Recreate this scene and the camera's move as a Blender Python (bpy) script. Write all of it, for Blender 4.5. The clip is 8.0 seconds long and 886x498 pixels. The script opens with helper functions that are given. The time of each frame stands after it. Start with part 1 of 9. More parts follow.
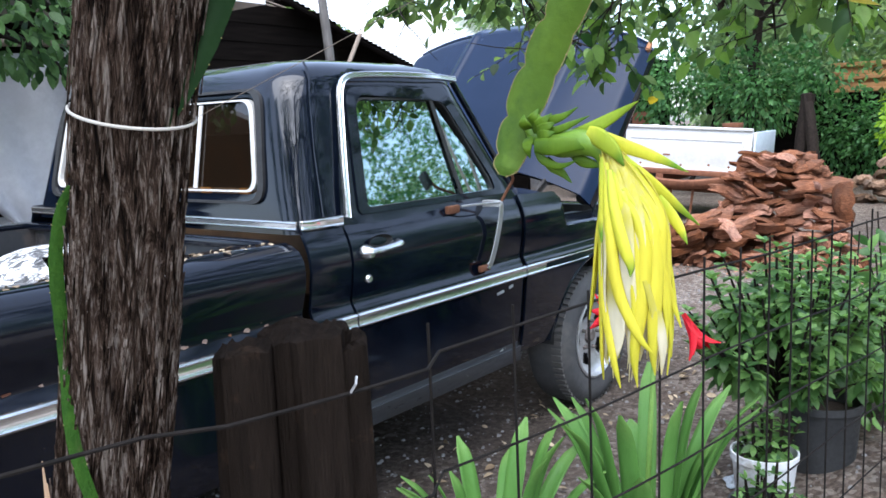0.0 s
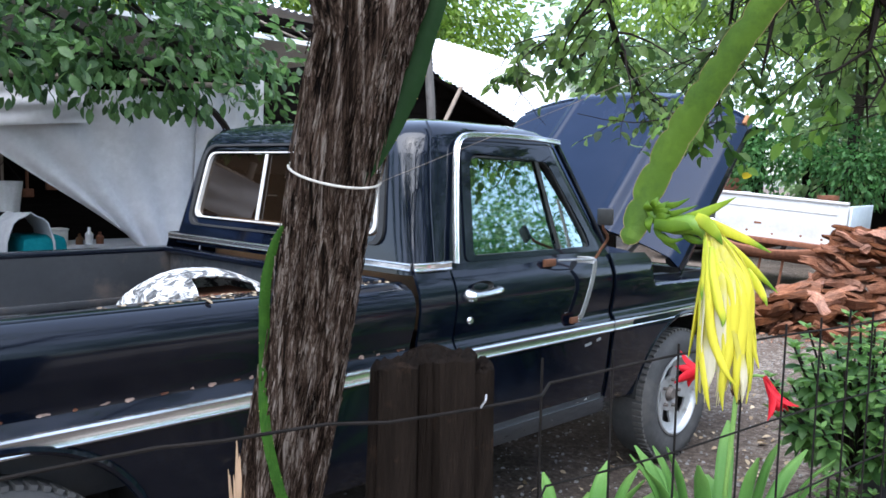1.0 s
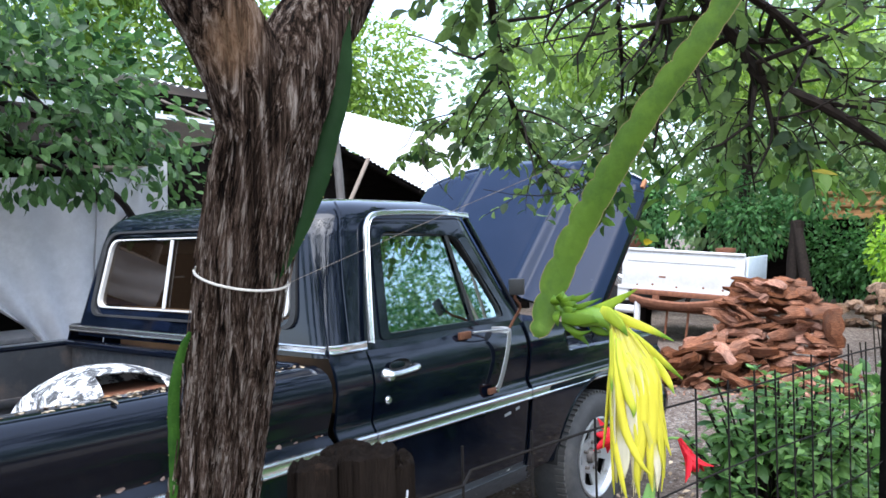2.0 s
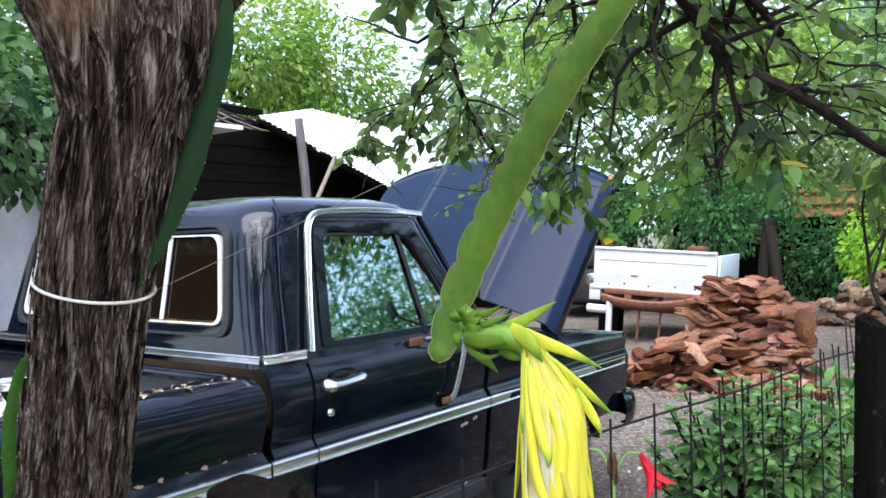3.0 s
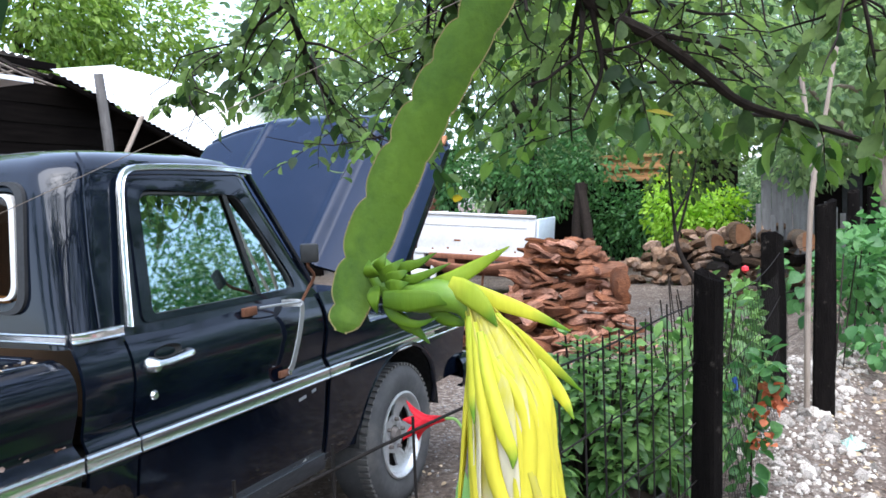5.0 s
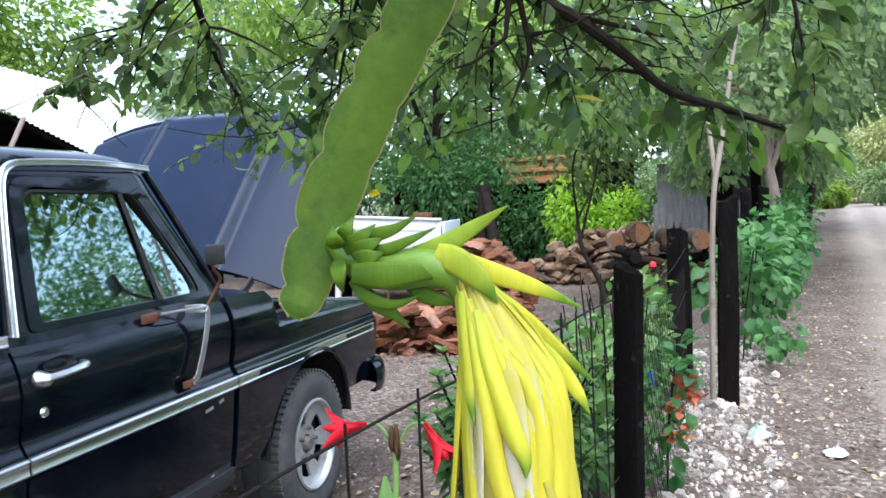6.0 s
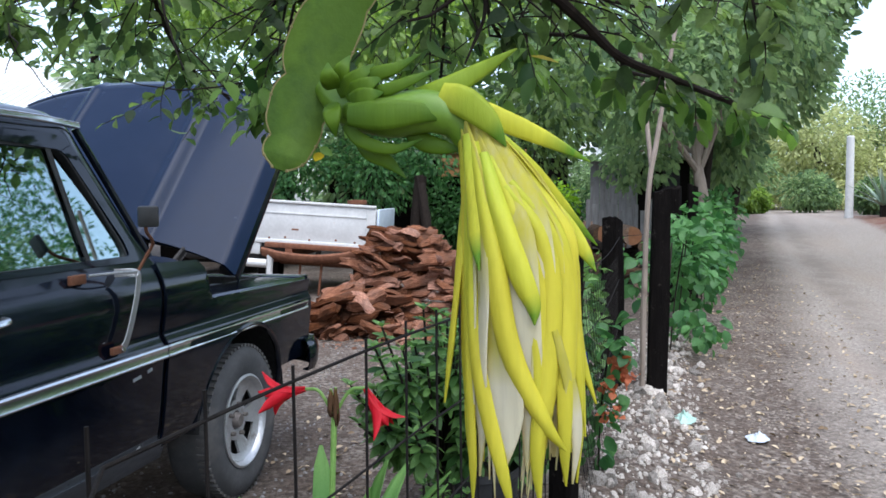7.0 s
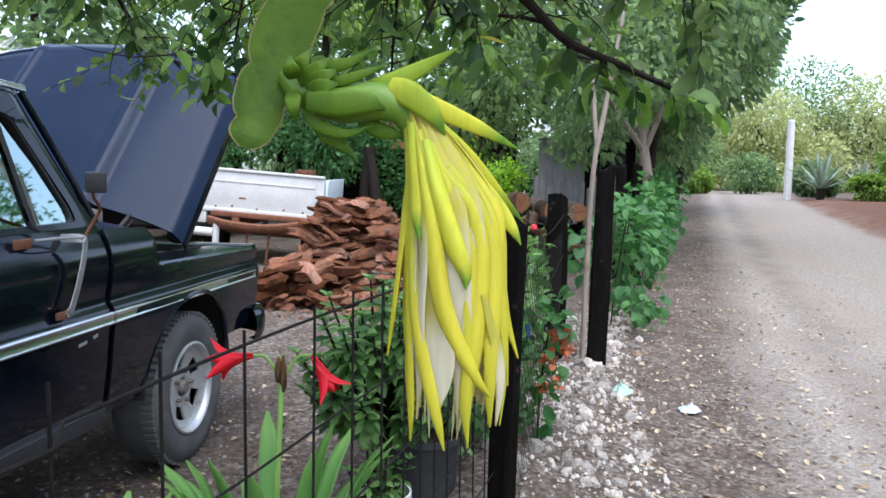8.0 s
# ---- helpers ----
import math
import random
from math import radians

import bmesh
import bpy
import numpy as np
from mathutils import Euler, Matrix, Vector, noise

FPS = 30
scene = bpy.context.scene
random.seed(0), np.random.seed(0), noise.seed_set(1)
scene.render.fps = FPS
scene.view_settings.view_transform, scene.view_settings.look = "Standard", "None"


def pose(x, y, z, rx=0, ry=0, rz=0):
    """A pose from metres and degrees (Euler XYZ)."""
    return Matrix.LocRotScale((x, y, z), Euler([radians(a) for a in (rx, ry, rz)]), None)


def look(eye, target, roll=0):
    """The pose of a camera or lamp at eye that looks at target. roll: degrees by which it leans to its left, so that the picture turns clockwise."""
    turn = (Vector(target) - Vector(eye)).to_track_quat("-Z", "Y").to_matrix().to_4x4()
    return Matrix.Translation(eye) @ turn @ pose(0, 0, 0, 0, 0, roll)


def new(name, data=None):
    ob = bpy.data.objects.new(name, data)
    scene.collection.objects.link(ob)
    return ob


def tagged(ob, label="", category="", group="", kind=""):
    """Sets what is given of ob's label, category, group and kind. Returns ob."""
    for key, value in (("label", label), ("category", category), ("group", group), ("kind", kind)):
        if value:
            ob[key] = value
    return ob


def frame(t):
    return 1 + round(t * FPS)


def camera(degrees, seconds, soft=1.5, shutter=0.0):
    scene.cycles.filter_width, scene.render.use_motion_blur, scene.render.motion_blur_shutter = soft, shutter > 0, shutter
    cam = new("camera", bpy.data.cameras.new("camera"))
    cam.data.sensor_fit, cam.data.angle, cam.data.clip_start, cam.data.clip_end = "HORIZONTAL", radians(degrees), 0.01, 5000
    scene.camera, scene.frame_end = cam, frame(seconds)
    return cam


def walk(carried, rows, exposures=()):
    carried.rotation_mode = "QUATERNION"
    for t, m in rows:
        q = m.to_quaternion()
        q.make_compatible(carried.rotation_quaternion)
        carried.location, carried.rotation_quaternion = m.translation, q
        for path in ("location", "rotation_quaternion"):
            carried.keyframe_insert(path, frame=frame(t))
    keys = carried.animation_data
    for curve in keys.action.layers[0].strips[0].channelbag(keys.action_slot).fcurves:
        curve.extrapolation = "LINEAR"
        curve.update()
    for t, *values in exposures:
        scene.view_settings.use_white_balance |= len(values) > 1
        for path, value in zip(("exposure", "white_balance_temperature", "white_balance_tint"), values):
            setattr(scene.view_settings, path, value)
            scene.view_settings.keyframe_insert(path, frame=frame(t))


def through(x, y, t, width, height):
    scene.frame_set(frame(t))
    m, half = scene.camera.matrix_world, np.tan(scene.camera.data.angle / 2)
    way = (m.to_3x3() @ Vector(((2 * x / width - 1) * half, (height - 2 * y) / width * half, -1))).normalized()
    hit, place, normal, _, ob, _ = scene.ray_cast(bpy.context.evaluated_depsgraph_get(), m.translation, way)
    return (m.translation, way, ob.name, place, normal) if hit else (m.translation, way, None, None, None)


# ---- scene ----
cam = camera(56.4, 8.0, soft=1.6)
PATH = [
    (0, (-1.98, -1.954, 1.446), (-0.428, -0.727, 1.155), -2.2),
    (0.5, (-2.154, -2.027, 1.464), (-0.664, -0.719, 1.202), 0.9),
    (1, (-2.239, -2.066, 1.478), (-0.802, -0.686, 1.303), 1.5),
    (1.5, (-2.251, -2.078, 1.496), (-0.775, -0.732, 1.409), 0.5),
    (2, (-2.238, -2.071, 1.525), (-0.66, -0.843, 1.508), -1.2),
    (3.5, (-1.898, -1.993, 1.523), (-0.252, -0.857, 1.49), -1.5),
    (4, (-1.881, -1.964, 1.522), (-0.151, -0.961, 1.466), -1.8),
    (5.5, (-1.827, -1.774, 1.48), (0.041, -1.068, 1.359), -2.2),
    (6, (-1.776, -1.742, 1.465), (0.135, -1.161, 1.357), -2.6),
    (6.5, (-1.753, -1.711, 1.422), (0.183, -1.218, 1.331), -2.0),
    (7, (-1.76, -1.694, 1.38), (0.191, -1.274, 1.256), -0.5),
    (7.5, (-1.8, -1.696, 1.375), (0.159, -1.331, 1.199), 0.2),
    (8, (-1.826, -1.71, 1.385), (0.143, -1.414, 1.196), 1.0),
]
STOPS = 1.98
walk(cam, [(t, look(eye, target, roll)) for t, eye, target, roll in PATH], exposures=((0.0, STOPS + 0.12), (1.5, STOPS + 0.15), (3.5, STOPS + 0.10), (5.5, STOPS + 0.12), (6.2, STOPS - 0.08), (7.0, STOPS - 0.54), (8.0, STOPS - 0.36)))
scene.view_settings.use_white_balance = True
scene.view_settings.white_balance_temperature = 5800

# ---- daylight: veiled sun, bright hazy sky ----
SUN_ELEVATION, SUN_AZIMUTH = 64.0, 208.0
world = bpy.data.worlds.new("evening_sky")
scene.world = world
world.use_nodes = True
sky = world.node_tree.nodes.new("ShaderNodeTexSky")
sky.sky_type = 'NISHITA'
sky.sun_disc = False
sky.sun_elevation = radians(SUN_ELEVATION)
sky.sun_rotation = radians(90 - SUN_AZIMUTH)
sky.air_density, sky.dust_density, sky.ozone_density = 1.0, 2.0, 1.6
haze = world.node_tree.nodes.new("ShaderNodeHueSaturation")
haze.inputs["Saturation"].default_value = 0.62
world.node_tree.links.new(sky.outputs[0], haze.inputs["Color"])
world.node_tree.links.new(haze.outputs[0], world.node_tree.nodes["Background"].inputs[0])
world.node_tree.nodes["Background"].inputs[1].default_value = 0.15
sun_data = bpy.data.lights.new("sun", 'SUN')
sun_data.energy, sun_data.angle, sun_data.color = 1.5, radians(70), (1.0, 0.95, 0.90)
sun = new("sun", sun_data)
az, el = radians(SUN_AZIMUTH), radians(SUN_ELEVATION)
sun.matrix_world = look((0, 0, 30), (-30 * math.cos(az), -30 * math.sin(az), 30 - 30 * math.tan(el)))

# ---- materials ----
def principled(name):
    m = bpy.data.materials.new(name)
    m.use_nodes = True
    return m, m.node_tree, m.node_tree.nodes["Principled BSDF"]


def ramp(nt, fac, stops):
    r = nt.nodes.new("ShaderNodeValToRGB")
    e = r.color_ramp.elements
    while len(e) < len(stops):
        e.new(0.5)
    for k, (p, c) in zip(e, stops):
        k.position, k.color = p, (*c, 1)
    nt.links.new(fac, r.inputs[0])
    return r.outputs[0]


def noise_node(nt, scale, stretch=(1, 1, 1), detail=5, rough=0.6, distortion=0.0):
    tc = nt.nodes.new("ShaderNodeTexCoord")
    mp = nt.nodes.new("ShaderNodeMapping")
    mp.inputs["Scale"].default_value = stretch
    n = nt.nodes.new("ShaderNodeTexNoise")
    n.inputs["Scale"].default_value, n.inputs["Detail"].default_value = scale, detail
    n.inputs["Roughness"].default_value, n.inputs["Distortion"].default_value = rough, distortion
    nt.links.new(tc.outputs["Object"], mp.inputs[0])
    nt.links.new(mp.outputs[0], n.inputs[0])
    return n.outputs[0]


def mixed(nt, fac, a, b):
    x = nt.nodes.new("ShaderNodeMix")
    x.data_type = 'RGBA'
    for socket, v in ((x.inputs[0], fac), (x.inputs[6], a), (x.inputs[7], b)):
        if isinstance(v, (int, float)):
            socket.default_value = v
        elif isinstance(v, tuple):
            socket.default_value = (*v, 1)
        else:
            nt.links.new(v, socket)
    return x.outputs[2]


def scaled(nt, value, lo, hi, a, b):
    r = nt.nodes.new("ShaderNodeMapRange")
    for k, v in zip((1, 2, 3, 4), (lo, hi, a, b)):
        r.inputs[k].default_value = v
    nt.links.new(value, r.inputs[0])
    return r.outputs[0]


def bumped(nt, b, height, strength, distance):
    n = nt.nodes.new("ShaderNodeBump")
    n.inputs["Strength"].default_value, n.inputs["Distance"].default_value = strength, distance
    nt.links.new(height, n.inputs["Height"])
    nt.links.new(n.outputs[0], b.inputs["Normal"])


def surface(name, c1, c2, scale=8, rough=(0.5, 0.8), metal=0.0, bump=0.3, depth=0.004, stretch=(1, 1, 1), stain=None, stain_scale=1.5, stain_at=(0.55, 0.7), fine=6.0, vary=0.0):
    """Two-scale mottled surface: grain between two colours, broad stains, uneven gloss, fine relief."""
    m, nt, b = principled(name)
    fine_n = noise_node(nt, scale * fine, stretch, 6, 0.65)
    broad = noise_node(nt, scale, stretch, 4, 0.6)
    col = ramp(nt, broad, [(0.3, c1), (0.7, c2)])
    dark = tuple(0.62 * v for v in c1)
    col = mixed(nt, scaled(nt, fine_n, 0.35, 0.7, 0.0, 0.75), col, mixed(nt, 0.5, dark, c2))
    if stain:
        s = noise_node(nt, stain_scale, (1, 1, 1), 7, 0.7)
        col = mixed(nt, scaled(nt, s, stain_at[0], stain_at[1], 0, 1), col, stain)
    if vary:
        info = nt.nodes.new("ShaderNodeObjectInfo")
        hsv = nt.nodes.new("ShaderNodeHueSaturation")
        nt.links.new(scaled(nt, info.outputs["Random"], 0, 1, 1 - vary, 1 + vary), hsv.inputs["Value"])
        nt.links.new(col, hsv.inputs["Color"])
        col = hsv.outputs[0]
    nt.links.new(col, b.inputs["Base Color"])
    nt.links.new(scaled(nt, fine_n, 0.3, 0.7, rough[0], rough[1]), b.inputs["Roughness"])
    b.inputs["Metallic"].default_value = metal
    if rough[0] >= 0.7 and not metal:
        b.inputs["Specular IOR Level"].default_value = 0.15
    if bump:
        bumped(nt, b, fine_n, bump, depth)
    return m


def leafy(name, c1, c2, rough=0.42, through=0.35, vein=True):
    """Leaf: colour differs from leaf to leaf, darker midrib tint, some light comes through."""
    m, nt, b = principled(name)
    geo = nt.nodes.new("ShaderNodeNewGeometry")
    col = ramp(nt, geo.outputs["Random Per Island"], [(0.0, c1), (0.75, c2), (1.0, tuple(min(1, 1.25 * v) for v in c2))])
    n = noise_node(nt, 60, (1, 1, 1), 3)
    col = mixed(nt, scaled(nt, n, 0.4, 0.7, 0, 0.35), col, tuple(0.6 * v for v in c1))
    nt.links.new(col, b.inputs["Base Color"])
    b.inputs["Roughness"].default_value = rough
    b.inputs["Specular IOR Level"].default_value = 0.3
    t = nt.nodes.new("ShaderNodeBsdfTranslucent")
    hsv = nt.nodes.new("ShaderNodeHueSaturation")
    hsv.inputs["Value"].default_value, hsv.inputs["Saturation"].default_value = 1.6, 1.1
    nt.links.new(col, hsv.inputs["Color"])
    nt.links.new(hsv.outputs[0], t.inputs[0])
    mix = nt.nodes.new("ShaderNodeMixShader")
    mix.inputs[0].default_value = through
    nt.links.new(b.outputs[0], mix.inputs[1])
    nt.links.new(t.outputs[0], mix.inputs[2])
    nt.links.new(mix.outputs[0], nt.nodes["Material Output"].inputs[0])
    bumped(nt, b, n, 0.25, 0.002)
    return m


def petal(name, base, middle, tip, through=0.3, rough=0.45, stops=(0.0, 0.35, 0.66, 0.86)):
    """Colour runs along the petal by its own 'along' attribute, with fine long streaks."""
    m, nt, b = principled(name)
    at = nt.nodes.new("ShaderNodeAttribute")
    at.attribute_name = "along"
    col = ramp(nt, at.outputs["Fac"], list(zip(stops, (base, middle, middle, tip))))
    n = noise_node(nt, 40, (6, 6, 0.7), 4)
    col = mixed(nt, scaled(nt, n, 0.4, 0.75, 0, 0.35), col, tuple(0.72 * v for v in middle))
    nt.links.new(col, b.inputs["Base Color"])
    b.inputs["Roughness"].default_value = rough
    b.inputs["Specular IOR Level"].default_value = 0.25
    t = nt.nodes.new("ShaderNodeBsdfTranslucent")
    nt.links.new(col, t.inputs[0])
    mix = nt.nodes.new("ShaderNodeMixShader")
    mix.inputs[0].default_value = through
    nt.links.new(b.outputs[0], mix.inputs[1])
    nt.links.new(t.outputs[0], mix.inputs[2])
    nt.links.new(mix.outputs[0], nt.nodes["Material Output"].inputs[0])
    bumped(nt, b, n, 0.3, 0.002)
    return m


def car_paint(name, c, rough, dust_sheen, rust=(0.12, 0.05, 0.025), chip_at=(0.73, 0.76)):
    m, nt, b = principled(name)
    broad = noise_node(nt, 2.2, (1, 1, 1), 6, 0.65)
    chips = noise_node(nt, 9, (0.6, 1, 1.2), 8, 0.72)
    col = mixed(nt, scaled(nt, broad, 0.42, 0.75, 0, 0.45), c, dust_sheen)
    col = mixed(nt, scaled(nt, chips, chip_at[0], chip_at[1], 0, 1), col, rust)
    nt.links.new(col, b.inputs["Base Color"])
    nt.links.new(scaled(nt, broad, 0.35, 0.75, rough[0], rough[1]), b.inputs["Roughness"])
    b.inputs["Specular IOR Level"].default_value = 0.36
    b.inputs["Coat Weight"].default_value, b.inputs["Coat Roughness"].default_value = 0.06, 0.06
    bumped(nt, b, noise_node(nt, 5, (1, 1, 1), 2), 0.035, 0.02)
    return m


def glass_mat(name, tint, rough=0.02, shine=(1.0, 1.0, 1.0), film=None):
    m, nt, b = principled(name)
    g = nt.nodes.new("ShaderNodeBsdfGlossy")
    g.inputs["Roughness"].default_value = rough
    g.inputs["Color"].default_value = (*shine, 1)
    t = nt.nodes.new("ShaderNodeBsdfTransparent")
    t.inputs[0].default_value = (*tint, 1)
    fr = nt.nodes.new("ShaderNodeFresnel")
    fr.inputs[0].default_value = 1.9
    lift = scaled(nt, fr.outputs[0], 0.0, 1.0, 0.012 if film else 0.38, 0.45 if film else 1.0)
    mix = nt.nodes.new("ShaderNodeMixShader")
    nt.links.new(lift, mix.inputs[0])
    seen = t.outputs[0]
    if film:
        haze = nt.nodes.new("ShaderNodeBsdfDiffuse")
        haze.inputs[0].default_value = (*film, 1)
        half = nt.nodes.new("ShaderNodeMixShader")
        half.inputs[0].default_value = 0.5
        nt.links.new(seen, half.inputs[1])
        nt.links.new(haze.outputs[0], half.inputs[2])
        seen = half.outputs[0]
    nt.links.new(seen, mix.inputs[1])
    nt.links.new(g.outputs[0], mix.inputs[2])
    nt.links.new(mix.outputs[0], nt.nodes["Material Output"].inputs[0])
    return m


# PAINT's bluish tones put sky and ground reflection into the colour, beside dust
PAINT = car_paint("black_car_paint", (0.0022, 0.0036, 0.0080), (0.04, 0.14), (0.013, 0.020, 0.034))
BED_PAINT = car_paint("black_bed_paint", (0.0022, 0.0036, 0.0080), (0.06, 0.18), (0.005, 0.007, 0.012), (0.16, 0.10, 0.08), (0.69, 0.72))
HOOD_PAINT = car_paint("faded_blue_black_hood_paint", (0.005, 0.0115, 0.029), (0.17, 0.30), (0.010, 0.018, 0.043), (0.5, 0.5, 0.52), (0.715, 0.73))
HOOD_PAINT.node_tree.nodes["Principled BSDF"].inputs["Specular IOR Level"].default_value = 0.15
HOOD_PAINT.node_tree.nodes["Principled BSDF"].inputs["Coat Weight"].default_value = 0.03
# paler than PAINT: dust, with the sill's sky reflection put into the colour
SILL = surface("dusty_sheen_black_sill_paint", (0.014, 0.016, 0.020), (0.055, 0.06, 0.068), 6, (0.25, 0.5), 0, 0.2, 0.002, (0.4, 1, 2), stain=(0.20, 0.20, 0.19), stain_scale=7, stain_at=(0.66, 0.70))
GREY_PAINT = surface("worn_dark_grey_bed_paint", (0.02, 0.022, 0.025), (0.034, 0.036, 0.04), 5, (0.35, 0.6), 0.0, 0.2, 0.002, stain=(0.10, 0.075, 0.06))
CHROME = surface("aged_chrome", (0.80, 0.81, 0.82), (0.86, 0.87, 0.88), 2, (0.12, 0.26), 0.95, 0.03, 0.001, stain=(0.45, 0.40, 0.36), stain_scale=5, stain_at=(0.64, 0.80))
ALUMINIUM = surface("dull_aluminium", (0.36, 0.36, 0.37), (0.50, 0.50, 0.50), 12, (0.4, 0.6), 0.7, 0.15, 0.001)
RIM_MAT = surface("dirty_silver_wheel_paint", (0.46, 0.47, 0.48), (0.60, 0.60, 0.60), 9, (0.3, 0.5), 0.6, 0.2, 0.001, stain=(0.22, 0.19, 0.16), stain_scale=12)
RUBBER = surface("dusty_tyre_rubber", (0.055, 0.055, 0.056), (0.105, 0.104, 0.104), 7, (0.75, 0.95), 0.0, 0.4, 0.003, stain=(0.13, 0.12, 0.108))
BLACK_RUBBER = surface("black_rubber_seal", (0.012, 0.012, 0.013), (0.025, 0.025, 0.025), 12, (0.5, 0.7))
BLACK_PLASTIC = surface("black_plastic", (0.018, 0.018, 0.019), (0.035, 0.035, 0.036), 10, (0.4, 0.65), 0, 0.2, 0.001)
SIDE_GLASS = glass_mat("teal_tinted_glass", (0.32, 0.54, 0.56), 0.022, shine=(0.78, 0.97, 0.97))
REAR_GLASS = glass_mat("smoked_glass", (0.24, 0.155, 0.085), film=(0.016, 0.010, 0.006))
RUST = surface("rusty_iron", (0.10, 0.035, 0.018), (0.24, 0.10, 0.05), 18, (0.75, 0.95), 0.2, 0.6, 0.003)
SEAT_MAT = surface("brown_vinyl", (0.10, 0.06, 0.03), (0.17, 0.10, 0.05), 6, (0.45, 0.65), 0, 0.2, 0.002)
SEAT_CLOTH = surface("orange_brown_cloth", (0.30, 0.13, 0.03), (0.42, 0.20, 0.05), 20, (0.8, 0.95), 0, 0.4, 0.002)
DARK_METAL = surface("greasy_dark_metal", (0.012, 0.011, 0.010), (0.04, 0.034, 0.028), 9, (0.45, 0.8), 0.4, 0.5, 0.004)
WIRE = surface("dark_fence_wire", (0.006, 0.0055, 0.005), (0.018, 0.014, 0.012), 25, (0.75, 0.9), 0.0, 0.3, 0.0005)
BURNT = surface("blackened_fence_wood", (0.004, 0.0036, 0.0034), (0.012, 0.010, 0.009), 9, (0.8, 0.97), 0, 1.0, 0.02, (3, 3, 0.5), stain=(0.06, 0.05, 0.042), stain_scale=14, stain_at=(0.60, 0.72))
OLD_POST = surface("dark_weathered_post_wood", (0.010, 0.0075, 0.006), (0.036, 0.026, 0.020), 10, (0.8, 0.96), 0, 1.0, 0.02, (3.5, 3.5, 0.35), stain=(0.085, 0.052, 0.034), stain_scale=9, stain_at=(0.58, 0.74))
for old in (BURNT, OLD_POST):
    old.node_tree.nodes["Principled BSDF"].inputs["Specular IOR Level"].default_value = 0.03
PALE_WOOD = surface("pale_torn_wood", (0.36, 0.22, 0.13), (0.52, 0.36, 0.23), 14, (0.7, 0.9), 0, 0.7, 0.004, (4, 4, 0.3))
GREY_WOOD = surface("grey_barkless_pole", (0.17, 0.135, 0.105), (0.30, 0.25, 0.205), 10, (0.75, 0.9), 0, 0.6, 0.004, (3, 3, 0.4), stain=(0.12, 0.09, 0.07), stain_scale=5)
STRING = surface("white_cord", (0.44, 0.40, 0.35), (0.60, 0.56, 0.50), 80, (0.8, 0.95), 0, 0.4, 0.001)
CACTUS = surface("waxy_green_cactus_skin", (0.048, 0.098, 0.007), (0.088, 0.150, 0.011), 16, (0.45, 0.65), 0, 0.3, 0.003, stain=(0.030, 0.066, 0.006), stain_scale=14, stain_at=(0.50, 0.68))
CACTUS.node_tree.nodes["Principled BSDF"].inputs["Specular IOR Level"].default_value = 0.2
CACTUS_MID = surface("mossy_green_cactus_skin", (0.014, 0.052, 0.005), (0.040, 0.105, 0.010), 45, (0.75, 0.9), 0, 0.8, 0.006, stain=(0.075, 0.085, 0.03), stain_scale=30, stain_at=(0.60, 0.75))
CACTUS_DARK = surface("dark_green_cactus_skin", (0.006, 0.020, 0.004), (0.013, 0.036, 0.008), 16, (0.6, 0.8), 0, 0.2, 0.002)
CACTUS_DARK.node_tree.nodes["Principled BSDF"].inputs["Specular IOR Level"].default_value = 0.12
RIND = surface("corky_cactus_rim", (0.15, 0.13, 0.045), (0.26, 0.22, 0.10), 40, (0.7, 0.9))
BRACT = petal("green_bract", (0.060, 0.125, 0.006), (0.105, 0.19, 0.008), (0.06, 0.135, 0.006), 0.22, 0.5)
SEPAL = petal("yellow_sepal", (0.62, 0.66, 0.05), (0.80, 0.72, 0.065), (0.68, 0.64, 0.05), 0.42, 0.42)
SEPAL_GREEN = petal("yellow_sepal_green_tip", (0.50, 0.60, 0.05), (0.68, 0.66, 0.05), (0.14, 0.30, 0.02), 0.3, 0.42)
COLLAR_SEPAL = petal("yellow_green_collar_sepal", (0.58, 0.60, 0.05), (0.34, 0.42, 0.025), (0.10, 0.22, 0.012), 0.3, 0.45)
WHITE_PETAL = petal("cream_white_petal", (0.68, 0.62, 0.08), (0.88, 0.82, 0.62), (0.78, 0.70, 0.34), 0.5, 0.5, (0.32, 0.52, 0.86, 0.98))
RED_PETAL = petal("scarlet_petal", (0.55, 0.012, 0.02), (0.72, 0.015, 0.03), (0.62, 0.012, 0.025), 0.3, 0.42)
DRY_PETAL = petal("withered_brown_petal", (0.16, 0.09, 0.03), (0.09, 0.045, 0.02), (0.06, 0.03, 0.015), 0.1, 0.8)
STRAP = petal("strap_leaf_green", (0.24, 0.40, 0.09), (0.135, 0.30, 0.065), (0.20, 0.37, 0.09), 0.35, 0.36)
LEAF_NEAR = leafy("near_tree_leaf", (0.019, 0.042, 0.014), (0.142, 0.208, 0.060), 0.55, 0.5)
LEAF_LEFT = leafy("glossy_tree_leaf", (0.016, 0.043, 0.015), (0.100, 0.180, 0.060), 0.5, 0.4)
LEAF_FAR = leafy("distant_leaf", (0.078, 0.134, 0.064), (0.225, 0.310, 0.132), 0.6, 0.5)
LEAF_LIGHT = leafy("bright_green_leaf", (0.085, 0.155, 0.030), (0.225, 0.315, 0.065), 0.5, 0.5)
LEAF_LIME = leafy("lime_green_leaf", (0.19, 0.34, 0.03), (0.36, 0.54, 0.07), 0.55, 0.5)
LEAF_BUSH = leafy("shrub_leaf", (0.040, 0.100, 0.028), (0.150, 0.265, 0.072), 0.38, 0.35)
